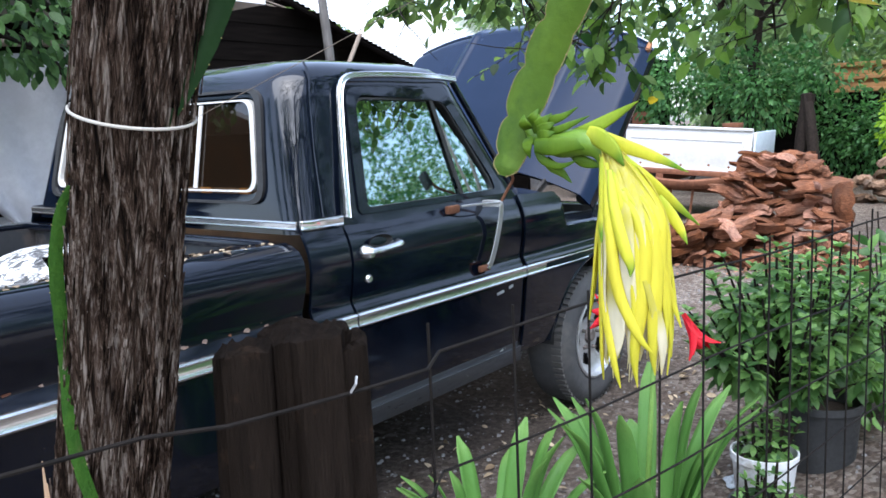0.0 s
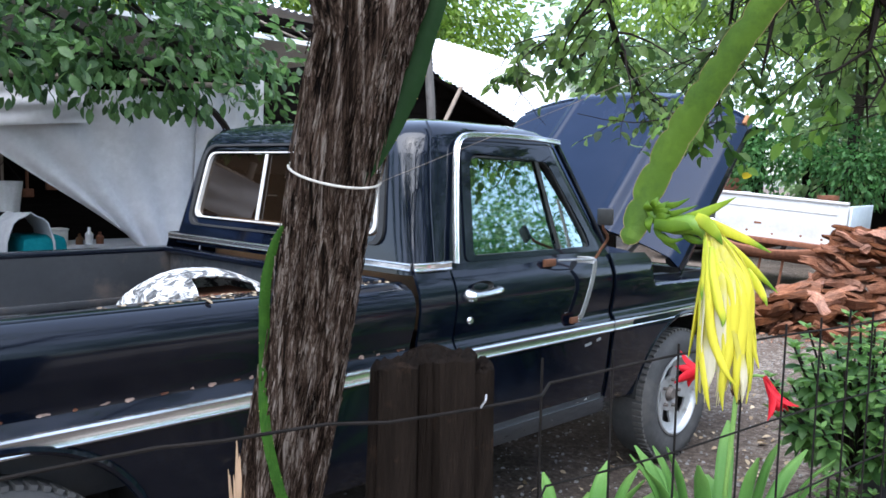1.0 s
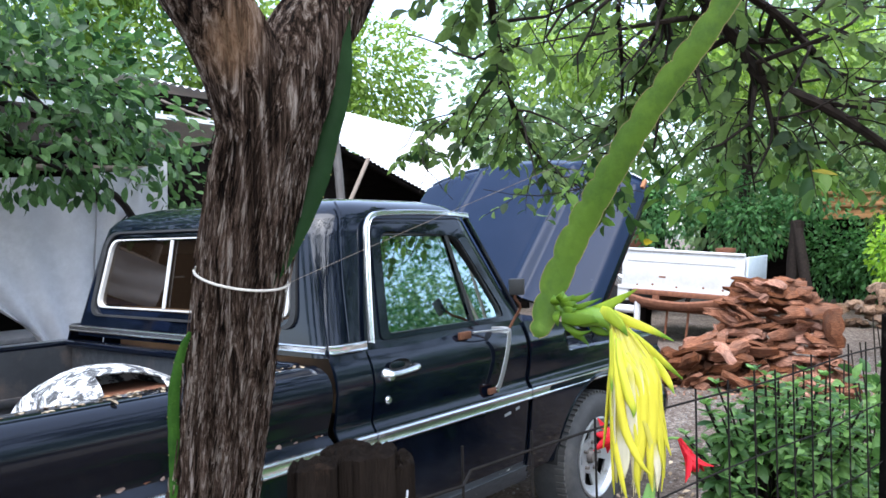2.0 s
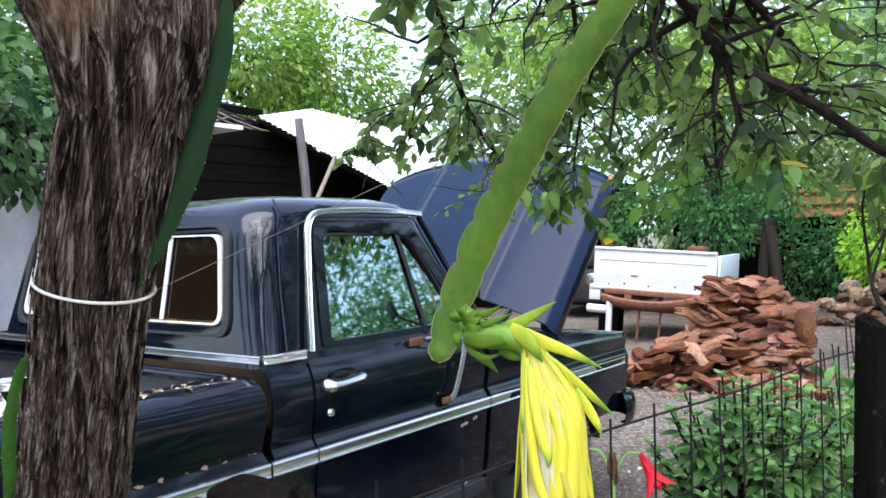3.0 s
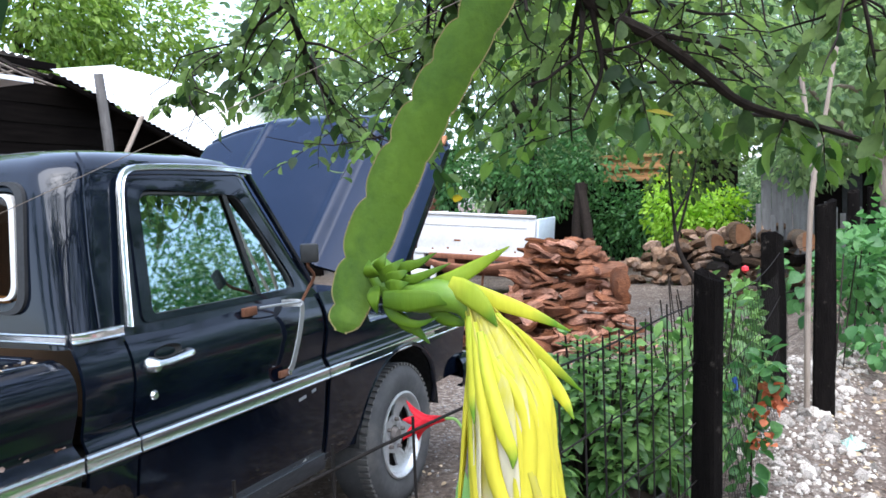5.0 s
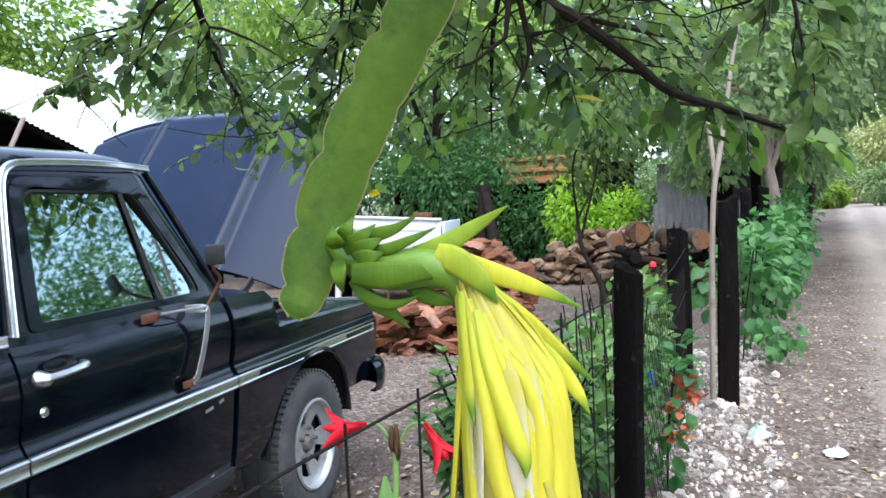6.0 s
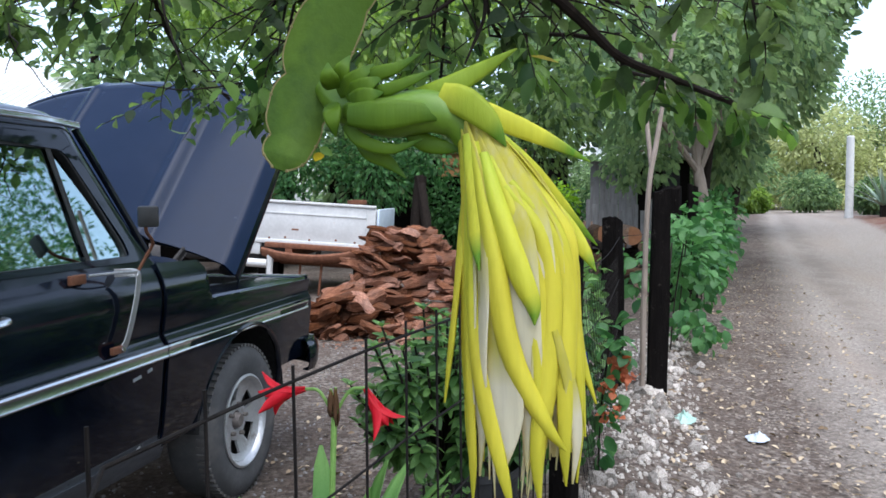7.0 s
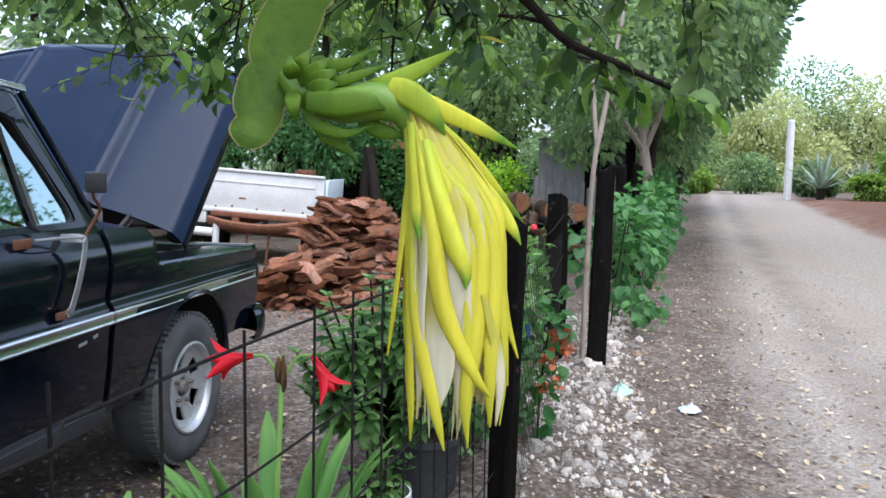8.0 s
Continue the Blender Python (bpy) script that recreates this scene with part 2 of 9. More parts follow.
LEAF_VINE = leafy("vine_leaf", (0.032, 0.098, 0.030), (0.085, 0.195, 0.056), 0.5, 0.35)
# pale, weakly saturated olive: the haze of distance is put into the colour
LEAF_HAZY = leafy("olive_hazy_leaf", (0.25, 0.28, 0.12), (0.44, 0.46, 0.22), 0.6, 0.5)
LEAF_LITTER = leafy("fallen_leaf", (0.15, 0.10, 0.055), (0.46, 0.37, 0.25), 0.8, 0.1)
TWIG = surface("dark_twig_bark", (0.008, 0.006, 0.005), (0.030, 0.022, 0.017), 30, (0.8, 0.95), 0, 0.6, 0.002)
STONE = surface("white_limestone", (0.27, 0.24, 0.21), (0.53, 0.49, 0.435), 9, (0.8, 0.95), 0, 0.6, 0.006, stain=(0.13, 0.10, 0.08), stain_scale=6, stain_at=(0.46, 0.66), vary=0.5)
GRAVEL = surface("loose_gravel", (0.17, 0.14, 0.11), (0.36, 0.315, 0.265), 6, (0.85, 0.97), 0, 0.5, 0.004, stain=(0.14, 0.11, 0.09), stain_scale=3)
YARD_GRAVEL = surface("loose_grey_gravel", (0.13, 0.125, 0.12), (0.31, 0.30, 0.29), 6, (0.85, 0.97), 0, 0.5, 0.004, stain=(0.12, 0.105, 0.095), stain_scale=3)
POT_BLACK = surface("dusty_black_pot", (0.018, 0.019, 0.020), (0.042, 0.042, 0.043), 9, (0.5, 0.8), 0, 0.2, 0.002)
POT_WHITE = surface("white_plastic_bucket", (0.66, 0.67, 0.68), (0.78, 0.79, 0.8), 9, (0.35, 0.55), 0, 0.1, 0.001, stain=(0.4, 0.35, 0.28), stain_scale=6)
SOIL = surface("dark_potting_soil", (0.035, 0.025, 0.018), (0.08, 0.06, 0.045), 20, (0.9, 1.0), 0, 0.9, 0.01)
WHITE_PAINT = surface("chalky_white_car_paint", (0.48, 0.475, 0.455), (0.60, 0.595, 0.575), 4, (0.4, 0.65), 0, 0.1, 0.001, stain=(0.45, 0.34, 0.26), stain_scale=4, stain_at=(0.66, 0.74))
TIN = surface("pale_tin_sheet", (0.78, 0.78, 0.79), (0.86, 0.86, 0.86), 3, (0.6, 0.8), 0.0, 0.2, 0.003, stain=(0.62, 0.59, 0.56), stain_scale=1.2)
TARP = surface("white_canvas_tarp", (0.47, 0.46, 0.475), (0.60, 0.59, 0.60), 3, (0.75, 0.92), 0, 0.25, 0.004, stain=(0.42, 0.40, 0.40), stain_scale=1.3, stain_at=(0.5, 0.75))
BLUE_TARP = surface("blue_plastic_tarp", (0.02, 0.06, 0.22), (0.04, 0.10, 0.32), 6, (0.4, 0.6), 0, 0.3, 0.004)
# near-black boards: the deep shade under the roofs is put into the colour
DARK_BOARD = surface("shade_dark_boards", (0.0025, 0.002, 0.0018), (0.008, 0.0065, 0.0055), 5, (0.85, 0.97), 0, 0.5, 0.006, (0.5, 1, 5))
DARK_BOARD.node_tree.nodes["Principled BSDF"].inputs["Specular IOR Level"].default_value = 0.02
CONCRETE = surface("pale_concrete", (0.52, 0.52, 0.50), (0.68, 0.67, 0.65), 4, (0.8, 0.95), 0, 0.3, 0.004, stain=(0.36, 0.35, 0.33), stain_scale=2)
DARK_BODY = surface("dark_body_shell", (0.006, 0.006, 0.006), (0.014, 0.013, 0.012), 6, (0.6, 0.9))


def firewood_mat(name, c1, c2, grey):
    m, nt, b = principled(name)
    b.inputs["Specular IOR Level"].default_value = 0.15
    grain = noise_node(nt, 14, (7, 0.7, 7), 7, 0.7, 0.4)
    broad = noise_node(nt, 4, (1, 1, 1), 4)
    col = ramp(nt, grain, [(0.25, tuple(0.35 * v for v in c1)), (0.48, c1), (0.75, c2)])
    col = mixed(nt, scaled(nt, broad, 0.45, 0.75, 0, 0.8), col, grey)
    info = nt.nodes.new("ShaderNodeObjectInfo")
    hsv = nt.nodes.new("ShaderNodeHueSaturation")
    nt.links.new(scaled(nt, info.outputs["Random"], 0, 1, 0.35, 1.45), hsv.inputs["Value"])
    nt.links.new(scaled(nt, info.outputs["Random"], 0, 1, 1.1, 0.8), hsv.inputs["Saturation"])
    nt.links.new(col, hsv.inputs["Color"])
    nt.links.new(hsv.outputs[0], b.inputs["Base Color"])
    b.inputs["Roughness"].default_value = 0.88
    bumped(nt, b, grain, 0.9, 0.012)
    return m


RED_WOOD = firewood_mat("red_split_wood", (0.19, 0.072, 0.034), (0.46, 0.205, 0.105), (0.12, 0.074, 0.054))
BROWN_WOOD = firewood_mat("brown_firewood", (0.18, 0.105, 0.06), (0.38, 0.24, 0.15), (0.15, 0.125, 0.105))
LOG_FACE = surface("orange_sawn_log_face", (0.25, 0.105, 0.048), (0.38, 0.18, 0.09), 12, (0.8, 0.95), 0, 0.4, 0.003)
LUMBER = surface("fresh_orange_boards", (0.30, 0.145, 0.06), (0.50, 0.27, 0.12), 5, (0.75, 0.9), 0, 0.4, 0.004, (1, 0.4, 5))


def bark_mat():
    m, nt, b = principled("stringy_grey_brown_bark")
    strands = noise_node(nt, 26, (3.2, 3.2, 0.17), 9, 0.74, 0.6)
    fine = noise_node(nt, 130, (3.0, 3.0, 0.12), 6, 0.7, 0.3)
    broad = noise_node(nt, 9, (1, 1, 0.5), 4)
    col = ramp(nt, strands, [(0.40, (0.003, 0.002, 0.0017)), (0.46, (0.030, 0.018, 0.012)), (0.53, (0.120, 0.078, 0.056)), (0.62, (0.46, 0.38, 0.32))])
    col = mixed(nt, scaled(nt, fine, 0.48, 0.7, 0, 0.4), col, (0.022, 0.014, 0.010))
    col = mixed(nt, scaled(nt, broad, 0.52, 0.72, 0, 0.35), col, (0.060, 0.038, 0.028))
    flecks = noise_node(nt, 85, (1, 1, 0.7), 2)
    col = mixed(nt, scaled(nt, flecks, 0.755, 0.775, 0, 1), col, (0.42, 0.38, 0.34))
    tc = nt.nodes.new("ShaderNodeTexCoord")
    dist = nt.nodes.new("ShaderNodeVectorMath")
    dist.operation = 'DISTANCE'
    squash = nt.nodes.new("ShaderNodeMapping")
    squash.inputs["Scale"].default_value = (1, 1, 0.6)
    nt.links.new(tc.outputs["Object"], squash.inputs[0])
    nt.links.new(squash.outputs[0], dist.inputs[0])
    dist.inputs[1].default_value = (-1.440, -1.050, 1.855 * 0.6)
    ragged = nt.nodes.new("ShaderNodeMath")
    ragged.operation = 'MULTIPLY_ADD'
    nt.links.new(strands, ragged.inputs[0])
    ragged.inputs[1].default_value = -0.06
    nt.links.new(dist.outputs["Value"], ragged.inputs[2])
    torn = ramp(nt, fine, [(0.3, (0.16, 0.085, 0.045)), (0.5, (0.36, 0.21, 0.12)), (0.75, (0.50, 0.34, 0.21))])
    col = mixed(nt, scaled(nt, ragged.outputs[0], 0.026, -0.004, 0, 1), col, torn)
    nt.links.new(col, b.inputs["Base Color"])
    b.inputs["Roughness"].default_value = 0.95
    b.inputs["Specular IOR Level"].default_value = 0.06
    h = nt.nodes.new("ShaderNodeMath")
    h.operation = 'ADD'
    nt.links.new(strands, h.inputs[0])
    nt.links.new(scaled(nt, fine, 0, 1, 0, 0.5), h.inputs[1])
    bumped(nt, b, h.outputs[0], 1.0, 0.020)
    return m


BARK = bark_mat()


def ground_mat():
    """Earth with leaf litter beside a pale gravel track; the track's edges wander."""
    m, nt, b = principled("earth_and_gravel")
    tc = nt.nodes.new("ShaderNodeTexCoord")
    sep = nt.nodes.new("ShaderNodeSeparateXYZ")
    nt.links.new(tc.outputs["Object"], sep.inputs[0])

    def math_node(op, a, c=None):
        k = nt.nodes.new("ShaderNodeMath")
        k.operation = op
        for s, v in zip(k.inputs, (a, c)):
            if isinstance(v, (int, float)):
                s.default_value = v
            elif v is not None:
                nt.links.new(v, s)
        return k.outputs[0]
    wander = math_node('MULTIPLY', math_node('SUBTRACT', noise_node(nt, 0.9, (1, 1, 1), 5), 0.5), 0.9)
    across = math_node('ADD', math_node('ADD', sep.outputs["Y"], math_node('MULTIPLY', sep.outputs["X"], 0.10)), wander)
    verge = math_node('ADD', math_node('ADD', sep.outputs["Y"], math_node('MULTIPLY', sep.outputs["X"], 0.14)), math_node('MULTIPLY', wander, 0.6))
    left = scaled(nt, verge, -2.25, -2.75, 0, 1)
    right = scaled(nt, across, -6.9, -6.3, 0, 1)
    track = math_node('MULTIPLY', left, right)
    peb = nt.nodes.new("ShaderNodeTexVoronoi")
    peb.inputs["Scale"].default_value = 42
    nt.links.new(tc.outputs["Object"], peb.inputs[0])
    peb2 = nt.nodes.new("ShaderNodeTexVoronoi")
    peb2.inputs["Scale"].default_value = 17
    nt.links.new(tc.outputs["Object"], peb2.inputs[0])
    fine = noise_node(nt, 30, (1, 1, 1), 8, 0.7)
    mid = noise_node(nt, 2.4, (1, 1, 1), 7, 0.68)
    grit = ramp(nt, peb.outputs["Color"], [(0.1, (0.060, 0.047, 0.038)), (0.5, (0.140, 0.113, 0.094)), (0.9, (0.36, 0.32, 0.275))])
    litter = ramp(nt, fine, [(0.3, (0.030, 0.022, 0.017)), (0.5, (0.085, 0.062, 0.048)), (0.72, (0.24, 0.19, 0.15))])
    earth = mixed(nt, scaled(nt, mid, 0.38, 0.62, 0.10, 0.70), litter, grit)
    earth = mixed(nt, scaled(nt, peb2.outputs["Distance"], 0.05, 0.22, 0.18, 0), earth, (0.36, 0.34, 0.31))
    pale = ramp(nt, fine, [(0.25, (0.14, 0.118, 0.098)), (0.5, (0.265, 0.233, 0.199)), (0.75, (0.47, 0.42, 0.365))])
    ruts = noise_node(nt, 1.1, (0.12, 1.5, 1), 4, 0.6, 0.3)
    pale = mixed(nt, scaled(nt, ruts, 0.48, 0.66, 0, 0.35), pale, (0.25, 0.195, 0.15))
    pale = mixed(nt, scaled(nt, mid, 0.48, 0.72, 0, 0.42), pale, (0.27, 0.22, 0.18))
    band = math_node('MULTIPLY', scaled(nt, verge, -2.85, -3.05, 0, 1), scaled(nt, verge, -3.5, -3.2, 0, 1))
    pale = mixed(nt, math_node('MULTIPLY', band, scaled(nt, mid, 0.36, 0.60, 0.25, 0.75)), pale, (0.185, 0.155, 0.13))
    col = mixed(nt, track, earth, pale)
    shoulder = math_node('ADD', math_node('ADD', sep.outputs["Y"], math_node('MULTIPLY', sep.outputs["X"], 0.065)), math_node('MULTIPLY', wander, 0.5))
    red = math_node('MULTIPLY', scaled(nt, shoulder, -6.75, -7.0, 0, 1), scaled(nt, sep.outputs["X"], 6, 9, 0, 1))
    red = math_node('MULTIPLY', red, scaled(nt, sep.outputs["X"], 27.0, 25.0, 0, 1))
    col = mixed(nt, math_node('MULTIPLY', red, scaled(nt, mid, 0.35, 0.6, 0.5, 1.0)), col, (0.16, 0.078, 0.052))
    # earth turns darker past the near flank, behind the truck's nose
    yard_dark = math_node('MULTIPLY', scaled(nt, sep.outputs["Y"], -0.5, 0.1, 0, 1), scaled(nt, sep.outputs["X"], 3.2, 2.4, 0, 1))
    col = mixed(nt, math_node('MULTIPLY', yard_dark, 0.6), col, (0.05, 0.04, 0.033))
    nt.links.new(col, b.inputs["Base Color"])
    b.inputs["Roughness"].default_value = 0.95
    b.inputs["Specular IOR Level"].default_value = 0.15
    h = math_node('ADD', fine, math_node('MULTIPLY', peb.outputs["Distance"], -0.6))
    bumped(nt, b, h, 0.9, 0.02)
    return m


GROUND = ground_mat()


# ---- mesh helpers ----
def thing(name, at=(0, 0, 0), label="", category="", group="", kind=""):
    ob = new(name)
    ob.empty_display_size = 0.1
    ob.location = at
    return tagged(ob, label, category, group, kind)


def place(ob, parent):
    if parent is not None:
        ob.parent = parent
        ob.matrix_parent_inverse = Matrix.Translation(parent.location).inverted() if parent.data is None else Matrix()
    return ob


def part(name, bm, material, parent=None, label="", category="", kind="", group="", smooth=30):
    """Links a bmesh as one mesh object, under a thing or a part if one is given."""
    bmesh.ops.remove_doubles(bm, verts=bm.verts, dist=1e-5)
    bmesh.ops.recalc_face_normals(bm, faces=bm.faces)
    me = bpy.data.meshes.new(name)
    if smooth:
        for f in bm.faces:
            f.smooth = True
        limit = radians(smooth)
        for e in bm.edges:
            e.smooth = len(e.link_faces) == 2 and e.calc_face_angle(3.2) < limit
    bm.to_mesh(me)
    bm.free()
    if material:
        me.materials.append(material)
    ob = new(name, me)
    place(ob, parent)
    return tagged(ob, label, category, group, kind)


def add_grid(bm, rows, close_u=False, close_v=False):
    vs = [[bm.verts.new(p) for p in r] for r in rows]
    nr, nc = len(vs), len(vs[0])
    for i in range(nr if close_u else nr - 1):
        for j in range(nc if close_v else nc - 1):
            q = (vs[i][j], vs[(i + 1) % nr][j], vs[(i + 1) % nr][(j + 1) % nc], vs[i][(j + 1) % nc])
            bm.faces.new(q)
    return vs


def add_box(bm, x0, x1, y0, y1, z0, z1, bevel=0.0, m=None):
    made = bmesh.ops.create_cube(bm, size=1, matrix=(m or Matrix()) @ pose((x0 + x1) / 2, (y0 + y1) / 2, (z0 + z1) / 2) @ Matrix.Diagonal((x1 - x0, y1 - y0, z1 - z0, 1)))
    if bevel:
        edges = list({e for v in made["verts"] for e in v.link_edges})
        bmesh.ops.bevel(bm, geom=edges, offset=bevel, segments=2, profile=0.5, affect='EDGES')
    return bm


def box(x0, x1, y0, y1, z0, z1, bevel=0.0, m=None):
    return add_box(bmesh.new(), x0, x1, y0, y1, z0, z1, bevel, m)


def smooth_path(points, n):
    """Catmull-Rom through the points, n steps a span."""
    p = [Vector(q) for q in points]
    p = [2 * p[0] - p[1]] + p + [2 * p[-1] - p[-2]]
    out = []
    for i in range(1, len(p) - 2):
        for k in range(n):
            t = k / n
            a, b, c, d = p[i - 1], p[i], p[i + 1], p[i + 2]
            out.append(0.5 * ((2 * b) + (c - a) * t + (2 * a - 5 * b + 4 * c - d) * t * t + (3 * b - a - 3 * c + d) * t ** 3))
    return out + [p[-2]]


def add_tube(bm, pts, radii, segs=8, rough=0.0, seed=0, squash=1.0):
    pts = [Vector(q) for q in pts]
    if not isinstance(radii, (list, tuple)):
        radii = [radii] * len(pts)
    rows, side = [], None
    rnd = random.Random(seed)
    for i, q in enumerate(pts):
        d = (pts[min(i + 1, len(pts) - 1)] - pts[max(i - 1, 0)]).normalized()
        if side is None:
            side = d.orthogonal().normalized()
        side = (side - d * side.dot(d)).normalized()
        other = d.cross(side)
        rows.append([q + (side * math.cos(a) + other * math.sin(a) * squash) * radii[i] * (1 + rough * (rnd.random() - 0.5)) for a in (2 * math.pi * k / segs for k in range(segs))])
    vs = add_grid(bm, rows, close_v=True)
    for ring in (vs[0], vs[-1]):
        try:
            bm.faces.new(ring)
        except ValueError:
            pass
    return bm


def tube(pts, radii, segs=8, rough=0.0, seed=0, squash=1.0):
    return add_tube(bmesh.new(), pts, radii, segs, rough, seed, squash)


def lathe(profile, segs=32, m=None, arc=2 * math.pi):
    """Turns (radius, height) pairs round z."""
    bm = bmesh.new()
    full = abs(arc - 2 * math.pi) < 1e-6
    rows = [[Vector((r * math.cos(a), r * math.sin(a), z)) for r, z in profile] for a in (arc * k / segs for k in range(segs if full else segs + 1))]
    add_grid(bm, rows, close_u=full)
    if m:
        bm.transform(m)
    return bm


def thicken(bm, t):
    bmesh.ops.recalc_face_normals(bm, faces=bm.faces)
    bmesh.ops.solidify(bm, geom=bm.faces[:], thickness=t)
    return bm


def carve(ob, cutters):
    """Takes the cutters' volumes out of ob, and removes them."""
    for c in cutters:
        mod = ob.modifiers.new("cut", 'BOOLEAN')
        mod.operation, mod.object, mod.solver = 'DIFFERENCE', c, 'EXACT'
    bpy.context.view_layer.update()
    me = bpy.data.meshes.new_from_object(ob.evaluated_get(bpy.context.evaluated_depsgraph_get()))
    ob.modifiers.clear()
    ob.data = me
    for c in cutters:
        bpy.data.objects.remove(c)
    return ob


def raw(name, verts, faces, material, parent=None, label="", category="", kind="", group="", smooth=True, along=None):
    me = bpy.data.meshes.new(name)
    me.from_pydata(verts, [], faces)
    if smooth:
        me.polygons.foreach_set("use_smooth", [True] * len(me.polygons))
    if along is not None:
        a = me.attributes.new("along", 'FLOAT', 'POINT')
        a.data.foreach_set("value", along)
    me.materials.append(material)
    me.update()
    ob = new(name, me)
    place(ob, parent)
    return tagged(ob, label, category, group, kind)


def blade(name, pts, widths, material, parent, facing, cup=0.25, thick=0.0012, n=6, cols=5, label="", group="", category="", wave=0.0):
    """A petal or strap leaf: a cupped ribbon along a path, with thickness and a value that runs from base to tip."""
    path = smooth_path(pts, n)
    m = len(path)
    facing = Vector(facing).normalized()
    verts, along, faces = [], [], []
    for s in (0, 1):
        for i, q in enumerate(path):
            d = (path[min(i + 1, m - 1)] - path[max(i - 1, 0)]).normalized()
            side = d.cross(facing).normalized()
            out = side.cross(d).normalized()
            f = i / (m - 1)
            k = f * (len(widths) - 1)
            a = min(int(k), len(widths) - 2)
            w = widths[a] + (widths[a + 1] - widths[a]) * (k - a)
            for j in range(cols):
                u = 2 * j / (cols - 1) - 1
                lift = -cup * w * u * u + wave * w * math.sin(9 * f + 3 * u)
                verts.append(q + side * (u * w / 2) + out * (lift - s * thick))
                along.append(f)
    off = m * cols
    for i in range(m - 1):
        for j in range(cols - 1):
            a = i * cols + j
            faces.append((a, a + 1, a + cols + 1, a + cols))
            faces.append((off + a, off + a + cols, off + a + cols + 1, off + a + 1))
        for j in (0, cols - 1):
            a = i * cols + j
            faces.append((a, a + cols, off + a + cols, off + a) if j == 0 else (a, off + a, off + a + cols, a + cols))
    return raw(name, verts, faces, material, parent, label, category, "", group, True, along)


LEAF_SHAPE = ((0.0, 0.0), (0.18, 0.30), (0.45, 0.48), (0.72, 0.40), (0.92, 0.16), (1.0, 0.0))


def leaf_template(fat=0.55, fold=0.25, droop=0.2, far=False):
    """Vertices and faces of a unit leaf: x along, folded at the midrib, tip drooping."""
    if far:
        outline = ((0.0, 0.0), (0.28, -0.40), (0.70, -0.38), (1.0, 0.0), (0.70, 0.38), (0.28, 0.40))
        return np.array([(x, w * fat, fold * abs(w) * fat - droop * x * x) for x, w in outline]), [(0, 1, 2, 3), (0, 3, 4, 5)]
    v, f = [], []
    for x, w in LEAF_SHAPE:
        z = -droop * x * x
        v += [(x, -w * fat, z + fold * w * fat), (x, 0, z), (x, w * fat, z + fold * w * fat)]
    for i in range(len(LEAF_SHAPE) - 1):
        a = 3 * i
        f += [(a, a + 1, a + 4, a + 3), (a + 1, a + 2, a + 5, a + 4)]
    return np.array(v), f


def leaf_cloud(name, at, way, size, material, parent=None, label="", category="", kind="stuff", group="", fat=0.55, fold=0.3, droop=0.25, roll=0.8, seed=1):
    """Many leaves in one mesh: at, way: n x 3 places and directions; size: n lengths."""
    rng = np.random.default_rng(seed)
    v, f = leaf_template(fat, fold, droop, float(np.mean(size)) > 0.125)
    at, x = np.asarray(at, float), np.asarray(way, float)
    x = x / np.linalg.norm(x, axis=1, keepdims=True)
    up = np.tile((0.0, 0.0, 1.0), (len(at), 1)) + rng.normal(0, roll, (len(at), 3))
    y = np.cross(up, x)
    y /= np.linalg.norm(y, axis=1, keepdims=True) + 1e-9
    z = np.cross(x, y)
    s = np.asarray(size)[:, None, None]
    pts = at[:, None, :] + s * (v[None, :, 0:1] * x[:, None, :] + v[None, :, 1:2] * y[:, None, :] + v[None, :, 2:3] * z[:, None, :])
    n = len(v)
    faces = (np.array(f)[None] + (np.arange(len(at)) * n)[:, None, None]).reshape(-1, 4)
    return raw(name, pts.reshape(-1, 3).tolist(), faces.tolist(), material, parent, label, category, kind, group)


def rise(x, y=0.0):
    """Height of the earth: level at the fence, climbing gently up the lane."""
    k = min(max(x - 4.5, 0.0), 21.0)
    return 0.0016 * k * k

# ---- ground ----
def build_ground():
    xs = np.concatenate([np.linspace(-60, -6, 14), np.linspace(-5, 8, 120), np.linspace(8.4, 30, 60), np.linspace(33, 300, 30)])
    ys = np.concatenate([np.linspace(-250, -14, 24), np.linspace(-13, 8, 130), np.linspace(9, 250, 24)])
    rows = []
    for x in xs:
        row = []
        for y in ys:
            z = rise(x, y)
            near = math.exp(-((x - 3) / 14) ** 2 - ((y + 1) / 14) ** 2)
            z += near * (0.022 * noise.noise((x * 1.1, y * 1.1, 0)) + 0.010 * noise.noise((x * 4, y * 4, 3)))
            across = y + 0.10 * x
            z += 0.16 * math.exp(-((across + 1.35) / 0.45) ** 2) * (1 if 1.5 < x < 26 else 0.0 if x < 0.8 else (x - 0.8) / 0.7 if x < 1.5 else 0.3)
            verge = -6.75 - 0.065 * x - y
            if 7 < x < 26 and verge > 0:
                z += 0.22 * min(1.0, verge / 0.9) * min(1.0, (x - 7) / 3, (26 - x) / 4)
            row.append(Vector((x, y, z - 0.005)))
        rows.append(row)
    bm = bmesh.new()
    add_grid(bm, rows)
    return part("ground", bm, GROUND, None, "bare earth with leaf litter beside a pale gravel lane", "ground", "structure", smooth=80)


ground = build_ground()


# ---- the pickup: nose along +x, near flank at y = 0 ----
MID, HALF = 0.945, 0.945
HUB_X, REAR_HUB_X, HUB_Z = 1.78, -1.60, 0.345
pickup = thing("pickup_truck", (HUB_X, MID, 0), "old black pickup truck with chrome trim, its hood standing open", "truck")


